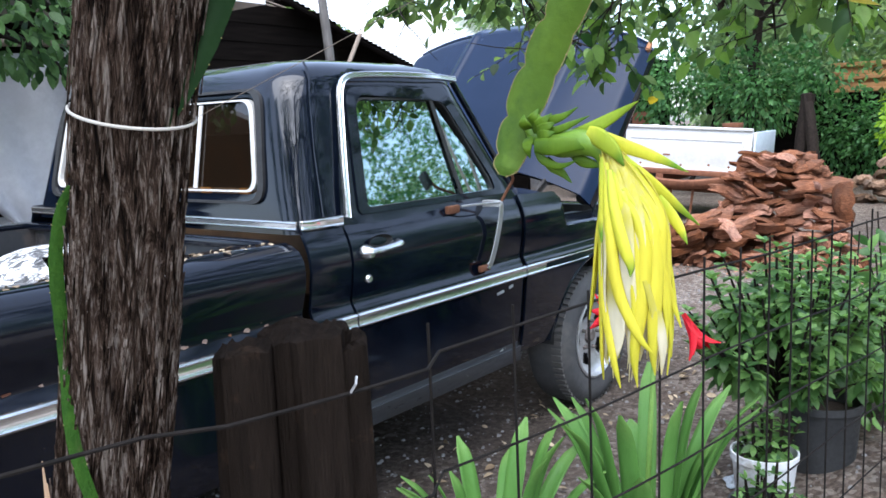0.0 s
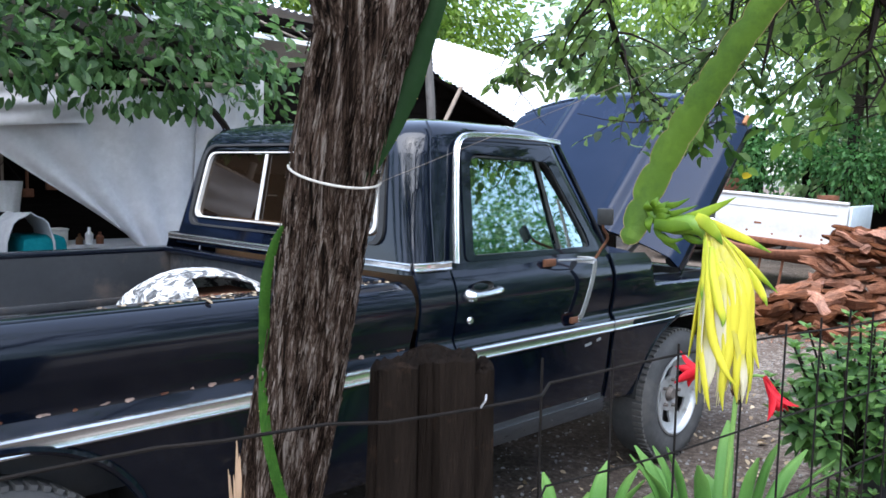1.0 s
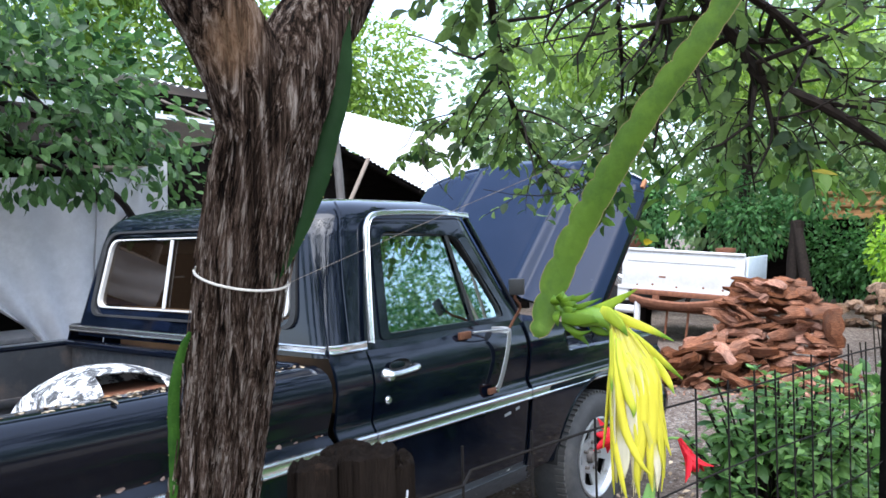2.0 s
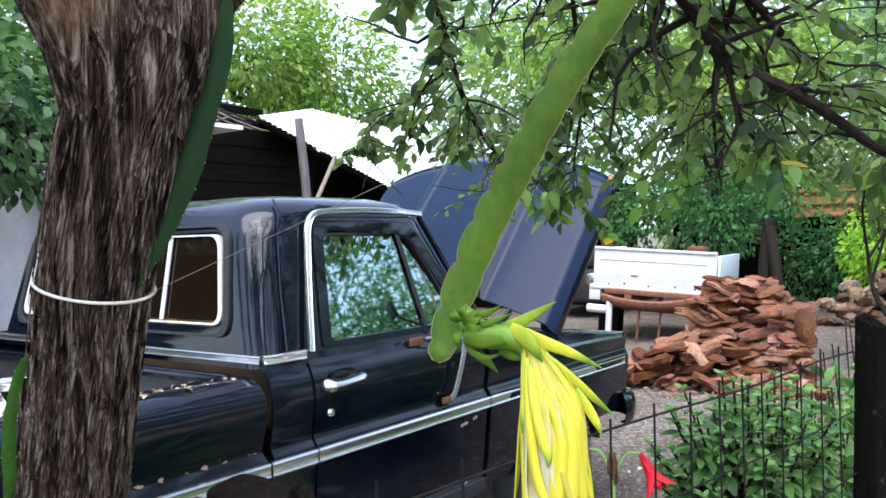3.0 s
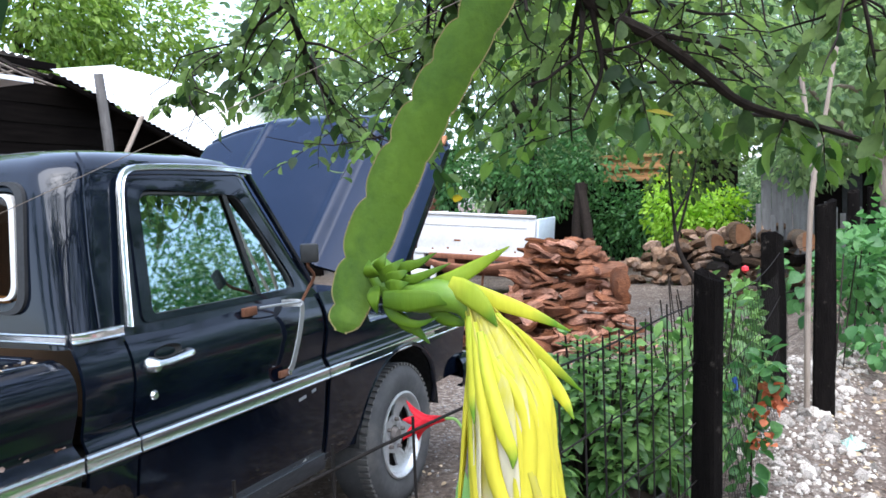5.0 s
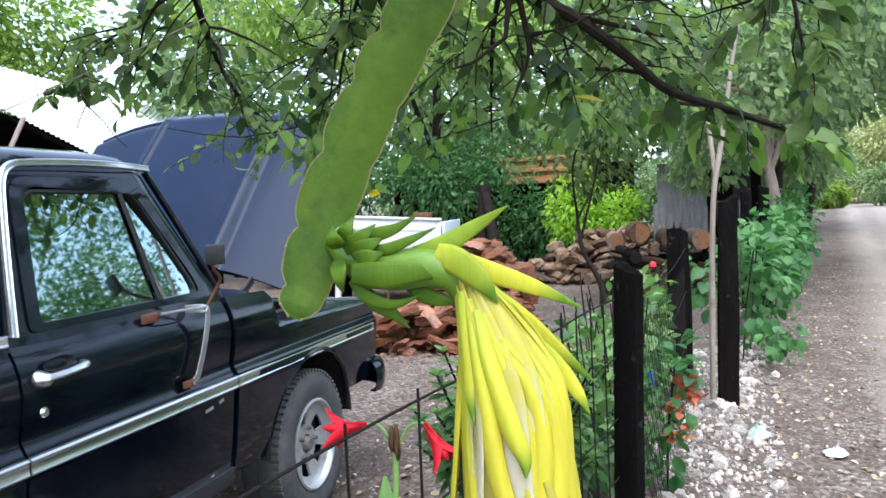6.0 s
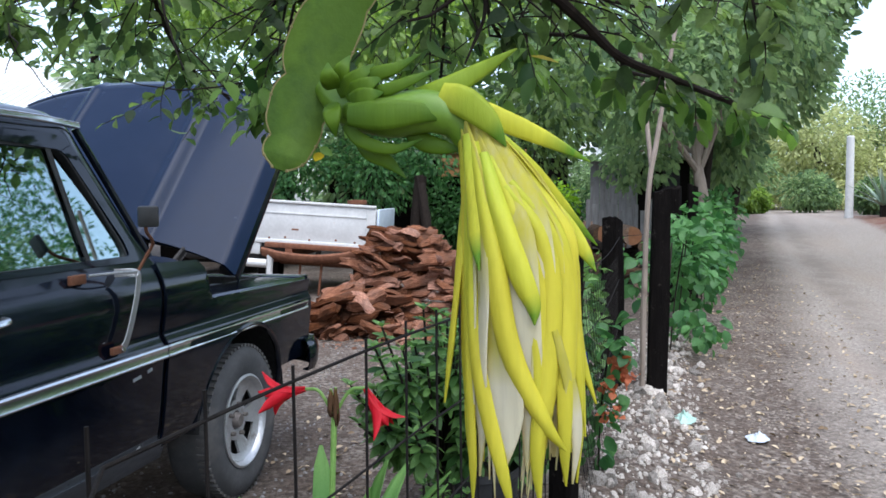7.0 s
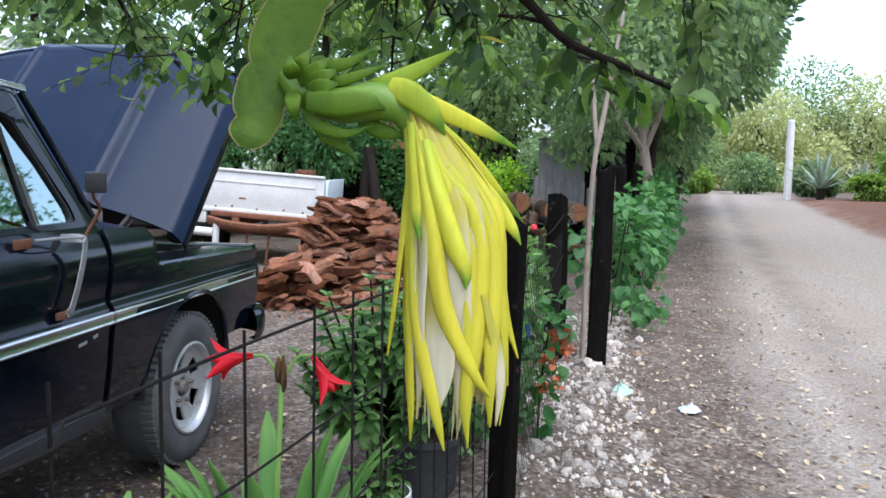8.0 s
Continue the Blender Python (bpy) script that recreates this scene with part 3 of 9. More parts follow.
def flank_y(z, top=1.15):
    """How far the flank lies inside its widest line, by height."""
    zs = (0.34, 0.42, 0.50, 0.62, 0.74, 0.775, 0.83, 0.865, 0.93, 1.00, 1.05, 1.085, 1.12, 1.15)
    ins = (0.085, 0.055, 0.036, 0.020, 0.008, 0.003, 0.003, 0.024, 0.012, 0.004, 0.010, 0.022, 0.040, 0.055)
    return float(np.interp(z, zs, ins))


def bed_y(z):
    zs = (0.34, 0.42, 0.50, 0.62, 0.74, 0.775, 0.83, 0.86, 0.90, 0.95, 1.00, 1.035, 1.065, 1.085, 1.092)
    ins = (0.085, 0.055, 0.036, 0.020, 0.008, 0.003, 0.003, 0.034, 0.022, 0.006, 0.000, 0.006, 0.022, 0.048, 0.075)
    return float(np.interp(z, zs, ins))


def arch(x, hub, r=0.43, z=0.40):
    d = abs(x - hub)
    return z + math.sqrt(r * r - d * d) * 0.93 if d < r else 0.0


def flank_panel(x0, x1, top, bottom, prof, mirror=False, t=0.012, lip=None):
    """A side panel from x0 to x1, between bottom(x) and top(x), following prof(z)."""
    bm = bmesh.new()
    n = max(8, int((x1 - x0) / 0.025))
    zs = np.concatenate([np.linspace(0.34, 0.76, 12), np.linspace(0.775, 0.87, 8), np.linspace(0.89, 1.16, 16)])
    rows = []
    for i in range(n + 1):
        x = x0 + (x1 - x0) * i / n
        lo, hi = bottom(x), top(x)
        row = []
        for z in zs:
            zz = min(max(z, lo), hi)
            dent = 0.0025 * noise.noise((x * 2.3, zz * 2.3, 5))
            row.append(Vector((x, prof(zz) + dent, zz)))
        rows.append(row)
    add_grid(bm, rows)
    bmesh.ops.remove_doubles(bm, verts=bm.verts, dist=1e-5)
    bmesh.ops.dissolve_degenerate(bm, edges=bm.edges, dist=1e-5)
    if mirror:
        bm.transform(Matrix.Translation((0, 2 * MID, 0)) @ Matrix.Diagonal((1, -1, 1, 1)))
    bmesh.ops.recalc_face_normals(bm, faces=bm.faces)
    bmesh.ops.solidify(bm, geom=bm.faces[:], thickness=t)
    return bm


def both(name, make, material, parent, label=""):
    """The near part and its mirror image on the far flank."""
    made = []
    for far in (False, True):
        bm = make()
        if far:
            bm.transform(Matrix.Translation((0, 2 * MID, 0)) @ Matrix.Diagonal((1, -1, 1, 1)))
        made.append(part(name, bm, material, parent, label))
    return made


def strip(pts, width, depth, outward=(0, -1, 0)):
    """A bar of rounded section along a path, its broad side facing outward."""
    path = [Vector(p) for p in pts]
    out = Vector(outward)
    prof = [(-0.5, 0), (-0.46, 0.7), (-0.34, 1.0), (-0.22, 0.76), (0.22, 0.76), (0.34, 1.0), (0.46, 0.7), (0.5, 0)]
    rows = []
    for i, q in enumerate(path):
        d = (path[min(i + 1, len(path) - 1)] - path[max(i - 1, 0)]).normalized()
        side = d.cross(out).normalized()
        rows.append([q + side * (a * width) + out * (b * depth) for a, b in prof])
    bm = bmesh.new()
    vs = add_grid(bm, rows, close_v=True)
    bm.faces.new(vs[0])
    bm.faces.new(vs[-1])
    return bm


def build_body():
    rocker = lambda x: 0.385
    belt = lambda x: 1.15
    # doors, with the sill of the cab below them
    doors = []
    for far in (False, True):
        doors.append(part("door", flank_panel(0.008, 1.068, belt, lambda x: 0.47, flank_y, far), PAINT, pickup, "black door with chipped paint"))
    both("rocker_panel", lambda: flank_panel(-0.19, 1.10, lambda x: 0.458, rocker, flank_y), SILL, pickup, "scuffed sill with bare patches")
    both("cab_corner", lambda: flank_panel(-0.185, -0.004, belt, lambda x: 0.47, flank_y), PAINT, pickup)
    # front wings
    wing_top = lambda x: 1.135 - 0.03 * (x - 1.08) if x < 1.40 else 0.965 - 0.022 * (x - 1.4) if x > 1.43 else 1.125 - (x - 1.40) / 0.03 * 0.16
    both("front_wing", lambda: flank_panel(1.08, 2.56, wing_top, lambda x: max(0.43 if x < 1.6 else 0.52, arch(x, HUB_X)), flank_y), PAINT, pickup, "black front wing with a worn arch")

    def ledge():
        bm = bmesh.new()
        rows = []
        for i in range(30):
            x = 1.425 + (2.565 - 1.425) * i / 29
            z = wing_top(x + 0.02)
            y0 = flank_y(z)
            rows.append([Vector((x, y0 + 0.002, z - 0.004)), Vector((x, y0 + 0.02, z + 0.008)), Vector((x, 0.16, z + 0.012)), Vector((x, 0.25, z + 0.010)), Vector((x, 0.262, z - 0.01)), Vector((x, 0.265, z - 0.20))])
        add_grid(bm, rows)
        return thicken(bm, 0.006)
    both("wing_top", ledge, PAINT, pickup)

    def wing_nose():
        rows = []
        for k in range(9):
            a = k / 8 * math.pi / 2
            rows.append([Vector((2.56 + 0.06 * math.sin(a), flank_y(z) + 0.055 * (1 - math.cos(a)) + 0.02 * k / 8, z)) for z in np.linspace(0.55, 0.95, 12)])
        bm = bmesh.new()
        add_grid(bm, rows)
        return thicken(bm, 0.008)
    both("wing_nose", wing_nose, PAINT, pickup)
    both("headlight_surround", lambda: box(2.60, 2.65, 0.065, 0.42, 0.62, 0.94, 0.012), CHROME, pickup, "dull bright headlight panel")
    # rolled arch lips
    for hub, name in ((HUB_X, "front_arch_lip"), (REAR_HUB_X, "rear_arch_lip")):
        pts = [(hub + 0.43 * math.cos(a), -0.004 + flank_y(0.40 + 0.4 * math.sin(a)), 0.40 + 0.43 * 0.93 * math.sin(a)) for a in np.linspace(0.05, math.pi - 0.05, 26)]
        both(name, lambda: tube(pts, 0.014, 8), PAINT, pickup)
    # inner arches so that the wheel wells are closed
    for hub in (HUB_X, REAR_HUB_X):
        def well():
            bm = bmesh.new()
            rows = [[Vector((hub + 0.44 * math.cos(a), y, 0.40 + 0.42 * math.sin(a))) for y in (0.02, 0.34)] for a in np.linspace(0, math.pi, 16)]
            add_grid(bm, rows)
            c = [Vector((hub + 0.44 * math.cos(a), 0.34, 0.40 + 0.42 * math.sin(a))) for a in np.linspace(0, math.pi, 16)]
            bm.faces.new([bm.verts.new(p) for p in c])
            return bm
        both("wheel_well", well, DARK_BODY, pickup)
    # cargo bed
    bed_bottom = lambda x: max(0.40, arch(x, REAR_HUB_X))
    for far in (False, True):
        part("bed_side", flank_panel(-2.66, -0.215, lambda x: 1.092, bed_bottom, bed_y, far), BED_PAINT, pickup, "black bed side, rust blooming along the crease")
    both("bed_rail", lambda: box(-2.66, -0.215, 0.072, 0.172, 1.072, 1.098, 0.008), BED_PAINT, pickup, "bed rail with flaking paint")
    both("bed_inner_wall", lambda: box(-2.64, -0.22, 0.155, 0.175, 0.60, 1.075), GREY_PAINT, pickup, "dull grey inner bed wall")
    both("bed_inner_rib", lambda: box(-2.64, -0.23, 0.172, 0.195, 0.83, 0.87, 0.008), GREY_PAINT, pickup)
    part("bed_floor", box(-2.64, -0.22, 0.172, 2 * MID - 0.172, 0.57, 0.60), GREY_PAINT, pickup)
    for k in range(9):
        y = 0.26 + k * 0.17
        part("floor_rib", box(-2.62, -0.25, y, y + 0.07, 0.599, 0.613, 0.004), GREY_PAINT, pickup)
    part("bed_front_wall", box(-0.245, -0.215, 0.172, 2 * MID - 0.172, 0.58, 1.082, 0.006), GREY_PAINT, pickup)
    part("bed_front_rail", box(-0.275, -0.205, 0.165, 2 * MID - 0.165, 1.07, 1.10, 0.010), BED_PAINT, pickup)
    part("tailgate", box(-2.69, -2.645, 0.09, 2 * MID - 0.09, 0.58, 1.09, 0.01), BED_PAINT, pickup)
    # hidden shell and floor that keep the light out
    part("body_shell", box(-0.16, 1.30, 0.10, 2 * MID - 0.10, 0.40, 0.72), DARK_BODY, pickup)
    part("firewall", box(1.20, 1.24, 0.10, 2 * MID - 0.10, 0.50, 1.13), DARK_METAL, pickup)
    part("chassis_rail", box(-2.5, 2.55, 0.45, 0.53, 0.40, 0.52), RUST, pickup)
    part("chassis_rail", box(-2.5, 2.55, 1.36, 1.44, 0.40, 0.52), RUST, pickup)
    # side trim: three chrome lengths a side
    for x0, x1 in ((-2.62, -0.215), (-0.205, -0.004), (0.004, 1.070), (1.079, 2.515)):
        both("side_trim", lambda: strip([(x0 + (x1 - x0) * k / 12, flank_y(0.80) - 0.001, 0.803) for k in range(13)], 0.052, 0.014), CHROME, pickup)
    # pale strip along the lower body, standing in for the sill's sky highlight
    both("sill_moulding", lambda: strip([(0.01 + 1.05 * k / 8, flank_y(0.475) + 0.004, 0.468) for k in range(9)], 0.034, 0.006), SILL, pickup)
    return doors


doors = build_body()


# cab upper works
CAB_RINGS = ((1.115, -0.183, 1.185, 0.040, 0.10), (1.15, -0.180, 1.150, 0.052, 0.10), (1.25, -0.165, 1.075, 0.078, 0.11), (1.40, -0.140, 0.985, 0.112, 0.12),
             (1.55, -0.112, 0.900, 0.148, 0.13), (1.62, -0.090, 0.868, 0.168, 0.13), (1.655, -0.060, 0.856, 0.186, 0.14), (1.685, -0.005, 0.825, 0.225, 0.15), (1.708, 0.085, 0.755, 0.31, 0.16), (1.720, 0.19, 0.66, 0.45, 0.15))


def cab_loft(inset, z_lo=None, z_hi=None):
    rows = []
    for z, xr, xf, y, r in CAB_RINGS:
        zz = z - inset if z > 1.6 else z
        if z_lo is not None and z == CAB_RINGS[0][0]:
            zz = z_lo
        x0, x1, y0, y1 = xr + inset, xf - inset, y + inset, 2 * MID - y - inset
        r = max(r - inset, 0.02)
        ring = []
        for cx, cy, a0 in ((x1 - r, y1 - r, 0), (x0 + r, y1 - r, 90), (x0 + r, y0 + r, 180), (x1 - r, y0 + r, 270)):
            for k in range(7):
                a = radians(a0 + 15 * k)
                ring.append(Vector((cx + r * math.cos(a), cy + r * math.sin(a), zz)))
        rows.append(ring)
    bm = bmesh.new()
    vs = add_grid(bm, rows, close_v=True)
    bm.faces.new(vs[0])
    bm.faces.new(vs[-1])
    bmesh.ops.recalc_face_normals(bm, faces=bm.faces)
    return bm


def rounded(points, r, n=5):
    """A closed outline with its corners rounded, in two coordinates."""
    out = []
    m = len(points)
    for i in range(m):
        p, a, b = Vector(points[i]), Vector(points[i - 1]), Vector(points[(i + 1) % m])
        u, v = (a - p).normalized(), (b - p).normalized()
        rr = r[i] if isinstance(r, (tuple, list)) else r
        s, e = p + u * rr, p + v * rr
        for k in range(n + 1):
            t = k / n
            out.append((1 - t) ** 2 * s + 2 * t * (1 - t) * p + t * t * e)
    return out


def prism(outline, axis, lo, hi):
    bm = bmesh.new()
    put = (lambda p, d: Vector((d, p[0], p[1]))) if axis == 'x' else (lambda p, d: Vector((p[0], d, p[1])))
    a = [bm.verts.new(put(p, lo)) for p in outline]
    b = [bm.verts.new(put(p, hi)) for p in outline]
    bm.faces.new(a)
    bm.faces.new(b)
    for i in range(len(a)):
        bm.faces.new((a[i - 1], a[i], b[i], b[i - 1]))
    bmesh.ops.recalc_face_normals(bm, faces=bm.faces)
    return bm


def tilt_y(x, z, out=0.0):
    """The cab's side wall at a height."""
    zs = [r[0] for r in CAB_RINGS[:7]]
    return float(np.interp(z, zs, [r[3] for r in CAB_RINGS[:7]])) - out


SIDE_OPEN = [(0.095, 1.165), (0.965, 1.165), (0.955, 1.22), (0.725, 1.592), (0.16, 1.592)]
REAR_OPEN = [(0.255, 1.245), (2 * MID - 0.255, 1.245), (2 * MID - 0.315, 1.575), (0.315, 1.575)]


def frame_ring(outline, width, lo, hi, to3d):
    """A flat ring just inside an outline, given depth."""
    c = Vector((sum(p[0] for p in outline) / len(outline), sum(p[1] for p in outline) / len(outline)))
    rows = []
    for p in outline:
        p = Vector(p)
        q = p + (c - p).normalized() * width
        rows.append([to3d(p, lo), to3d(p, hi), to3d(q, hi), to3d(q, lo)])
    bm = bmesh.new()
    add_grid(bm, rows, close_u=True, close_v=True)
    return bm


def build_cab():
    shell = part("cab_roof", cab_loft(0.0), PAINT, pickup, "black cab roof and pillars")
    cutters = [part("cutter", cab_loft(0.035, 1.09), None)]
    cutters.append(part("cutter", prism(rounded(SIDE_OPEN, (0.03, 0.02, 0.03, 0.07, 0.07)), 'y', -0.3, 0.5), None))
    cutters.append(part("cutter", prism(rounded(SIDE_OPEN, (0.03, 0.02, 0.03, 0.07, 0.07)), 'y', 1.4, 2.3), None))
    cutters.append(part("cutter", prism(rounded(REAR_OPEN, 0.06), 'x', -0.5, 0.12), None))
    cutters.append(part("cutter", prism(rounded([(0.20, 1.19), (2 * MID - 0.20, 1.19), (2 * MID - 0.29, 1.60), (0.29, 1.60)], 0.07), 'x', 0.72, 1.6), None))
    carve(shell, cutters)
    for f in shell.data.polygons:
        f.use_smooth = True
    shell.data.set_sharp_from_angle(angle=radians(32))
    shell.data.materials.clear()
    shell.data.materials.append(PAINT)
    # side glass, vent glass, seals and bright gutters
    for far in (False, True):
        flip = (lambda bm: bm.transform(Matrix.Translation((0, 2 * MID, 0)) @ Matrix.Diagonal((1, -1, 1, 1)))) if far else (lambda bm: None)
        door = doors[1 if far else 0]

        def to_side(p, out):
            return Vector((p[0], tilt_y(p[0], p[1]) - out, p[1]))
        seal = frame_ring(rounded([(0.125, 1.172), (0.93, 1.172), (0.92, 1.22), (0.705, 1.565), (0.185, 1.565)], (0.03, 0.02, 0.03, 0.06, 0.06)), 0.012, -0.03, 0.002, to_side)
        flip(seal)
        part("window_seal", seal, BLACK_RUBBER, door)
        rim = frame_ring(rounded([(0.092, 1.155), (0.985, 1.155), (0.972, 1.22), (0.735, 1.604), (0.155, 1.604)], (0.03, 0.02, 0.03, 0.07, 0.07)), 0.052, -0.025, 0.006, to_side)
        flip(rim)
        part("window_frame", rim, PAINT, door)
        pane = bmesh.new()
        pane.faces.new([pane.verts.new(to_side(p, -0.012)) for p in rounded([(0.13, 1.168), (0.692, 1.168), (0.612, 1.562), (0.188, 1.562)], 0.03)])
        thicken(pane, 0.004)
        flip(pane)
        part("window_pane", pane, SIDE_GLASS, door, "teal-tinted window glass").visible_shadow = False
        vent = bmesh.new()
        vent.faces.new([vent.verts.new(to_side(p, -0.010)) for p in rounded([(0.712, 1.172), (0.925, 1.172), (0.90, 1.24), (0.665, 1.53)], (0.01, 0.03, 0.03, 0.02))])
        thicken(vent, 0.004)
        flip(vent)
        part("vent_pane", vent, SIDE_GLASS, door).visible_shadow = False
        post = strip([to_side((0.702, 1.165), 0.0), to_side((0.632, 1.57), 0.0)], 0.022, 0.006)
        flip(post)
        part("vent_post", post, BLACK_RUBBER, door)
        path = smooth_path([(0.012, 0.030, 1.156), (0.055, 0.080, 1.34), (0.094, 0.121, 1.50), (0.120, 0.143, 1.59), (0.165, 0.158, 1.632), (0.24, 0.164, 1.645), (0.45, 0.166, 1.652), (0.66, 0.168, 1.650), (0.845, 0.185, 1.643)], 5)
        gut = strip(path, 0.024, 0.013, (0, -1, 0.12))
        flip(gut)
        part("drip_gutter", gut, CHROME, pickup, "bright roof gutter strip")
        pillar = tube([(0.848, 0.200, 1.635), (0.93, 0.150, 1.47), (1.02, 0.105, 1.30), (1.085, 0.070, 1.165)], 0.013, 8)
        flip(pillar)
        part("pillar_bead", pillar, PAINT, pickup)
        edge = strip([(-0.182, 0.055, 1.147), (-0.16, 0.044, 1.147), (-0.08, 0.040, 1.148), (-0.006, 0.038, 1.149)], 0.034, 0.010)
        flip(edge)
        part("belt_trim", edge, CHROME, pickup)
        seam = tube([(-0.075, 0.052, 1.165), (-0.052, 0.102, 1.38), (-0.02, 0.142, 1.56), (0.01, 0.172, 1.645), (0.03, 0.22, 1.688)], 0.004, 6)
        flip(seam)
        part("roof_seam", seam, PAINT, pickup)
    # belt trim across the back
    part("rear_belt_trim", strip([(-0.186, 0.06 + (2 * MID - 0.12) * k / 8, 1.147) for k in range(9)], 0.030, 0.010, (-1, 0, 0)), CHROME, pickup, "chrome strip across the back of the cab")

    def to_rear(p, out):
        zs = [r[0] for r in CAB_RINGS[:7]]
        return Vector((float(np.interp(p[1], zs, [r[1] for r in CAB_RINGS[:7]])) - out, p[0], p[1]))
    slider = part("rear_window", frame_ring(rounded([(0.268, 1.252), (2 * MID - 0.268, 1.252), (2 * MID - 0.325, 1.568), (0.325, 1.568)], 0.055), 0.021, -0.012, 0.008, to_rear), WHITE_FRAME, pickup, "pale aluminium sliding rear window")
    part("rear_seal", frame_ring(rounded([(0.222, 1.212), (2 * MID - 0.222, 1.212), (2 * MID - 0.285, 1.604), (0.285, 1.604)], 0.075), 0.030, -0.01, 0.012, to_rear), BLACK_RUBBER, slider, "raised black rubber surround")
    for y in (0.62, 0.85, 1.08):
        part("divider", strip([to_rear((y, 1.262), 0.0), to_rear((y, 1.558), 0.0)], 0.020, 0.007, (-1, 0, 0)), WHITE_FRAME, slider)
    pane = bmesh.new()
    pane.faces.new([pane.verts.new(to_rear(p, -0.008)) for p in rounded([(0.285, 1.265), (2 * MID - 0.285, 1.265), (2 * MID - 0.34, 1.556), (0.34, 1.556)], 0.045)])
    part("rear_pane", thicken(pane, 0.004), REAR_GLASS, slider, "dark smoked glass").visible_shadow = False
    screen = bmesh.new()
    fx = lambda z: float(np.interp(z, [r[0] for r in CAB_RINGS[:7]], [r[2] for r in CAB_RINGS[:7]])) - 0.015
    screen.faces.new([screen.verts.new((fx(z), y, z)) for y, z in ((0.20, 1.185), (2 * MID - 0.20, 1.185), (2 * MID - 0.29, 1.605), (0.29, 1.605))])
    part("windscreen", thicken(screen, 0.004), SIDE_GLASS, pickup).visible_shadow = False
    # inside
    part("seat_base", box(0.12, 0.60, 0.18, 2 * MID - 0.18, 0.72, 0.88, 0.04), SEAT_MAT, pickup)
    part("seat_back", box(-0.02, 0.14, 0.18, 2 * MID - 0.18, 0.86, 1.27, 0.05), SEAT_MAT, pickup, "brown bench seat back")
    part("seat_cover", lathe([(0.12, -0.03), (0.15, 0.0), (0.12, 0.03), (0.10, 0.0), (0.12, -0.03)], 24, pose(-0.03, 0.62, 1.28, 0, 90, 0), math.pi * 2), SEAT_CLOTH, pickup, "orange-brown padded ring on the seat")
    part("dashboard", box(0.86, 1.12, 0.14, 2 * MID - 0.14, 0.92, 1.16, 0.03), BLACK_PLASTIC, pickup)
    wheel = part("steering_wheel", lathe([(0.195 + 0.014 * math.cos(a), 0.014 * math.sin(a)) for a in np.linspace(0, 2 * math.pi, 9)], 32, pose(0.70, 1.40, 1.15, 0, -62, 0)), BLACK_PLASTIC, pickup)
    part("steering_column", tube([(0.70, 1.40, 1.15), (0.98, 1.40, 1.0)], 0.025, 10), BLACK_PLASTIC, pickup)


WHITE_FRAME = surface("pale_window_aluminium", (0.58, 0.56, 0.53), (0.70, 0.68, 0.65), 14, (0.35, 0.5), 0.2, 0.1, 0.001)
build_cab()


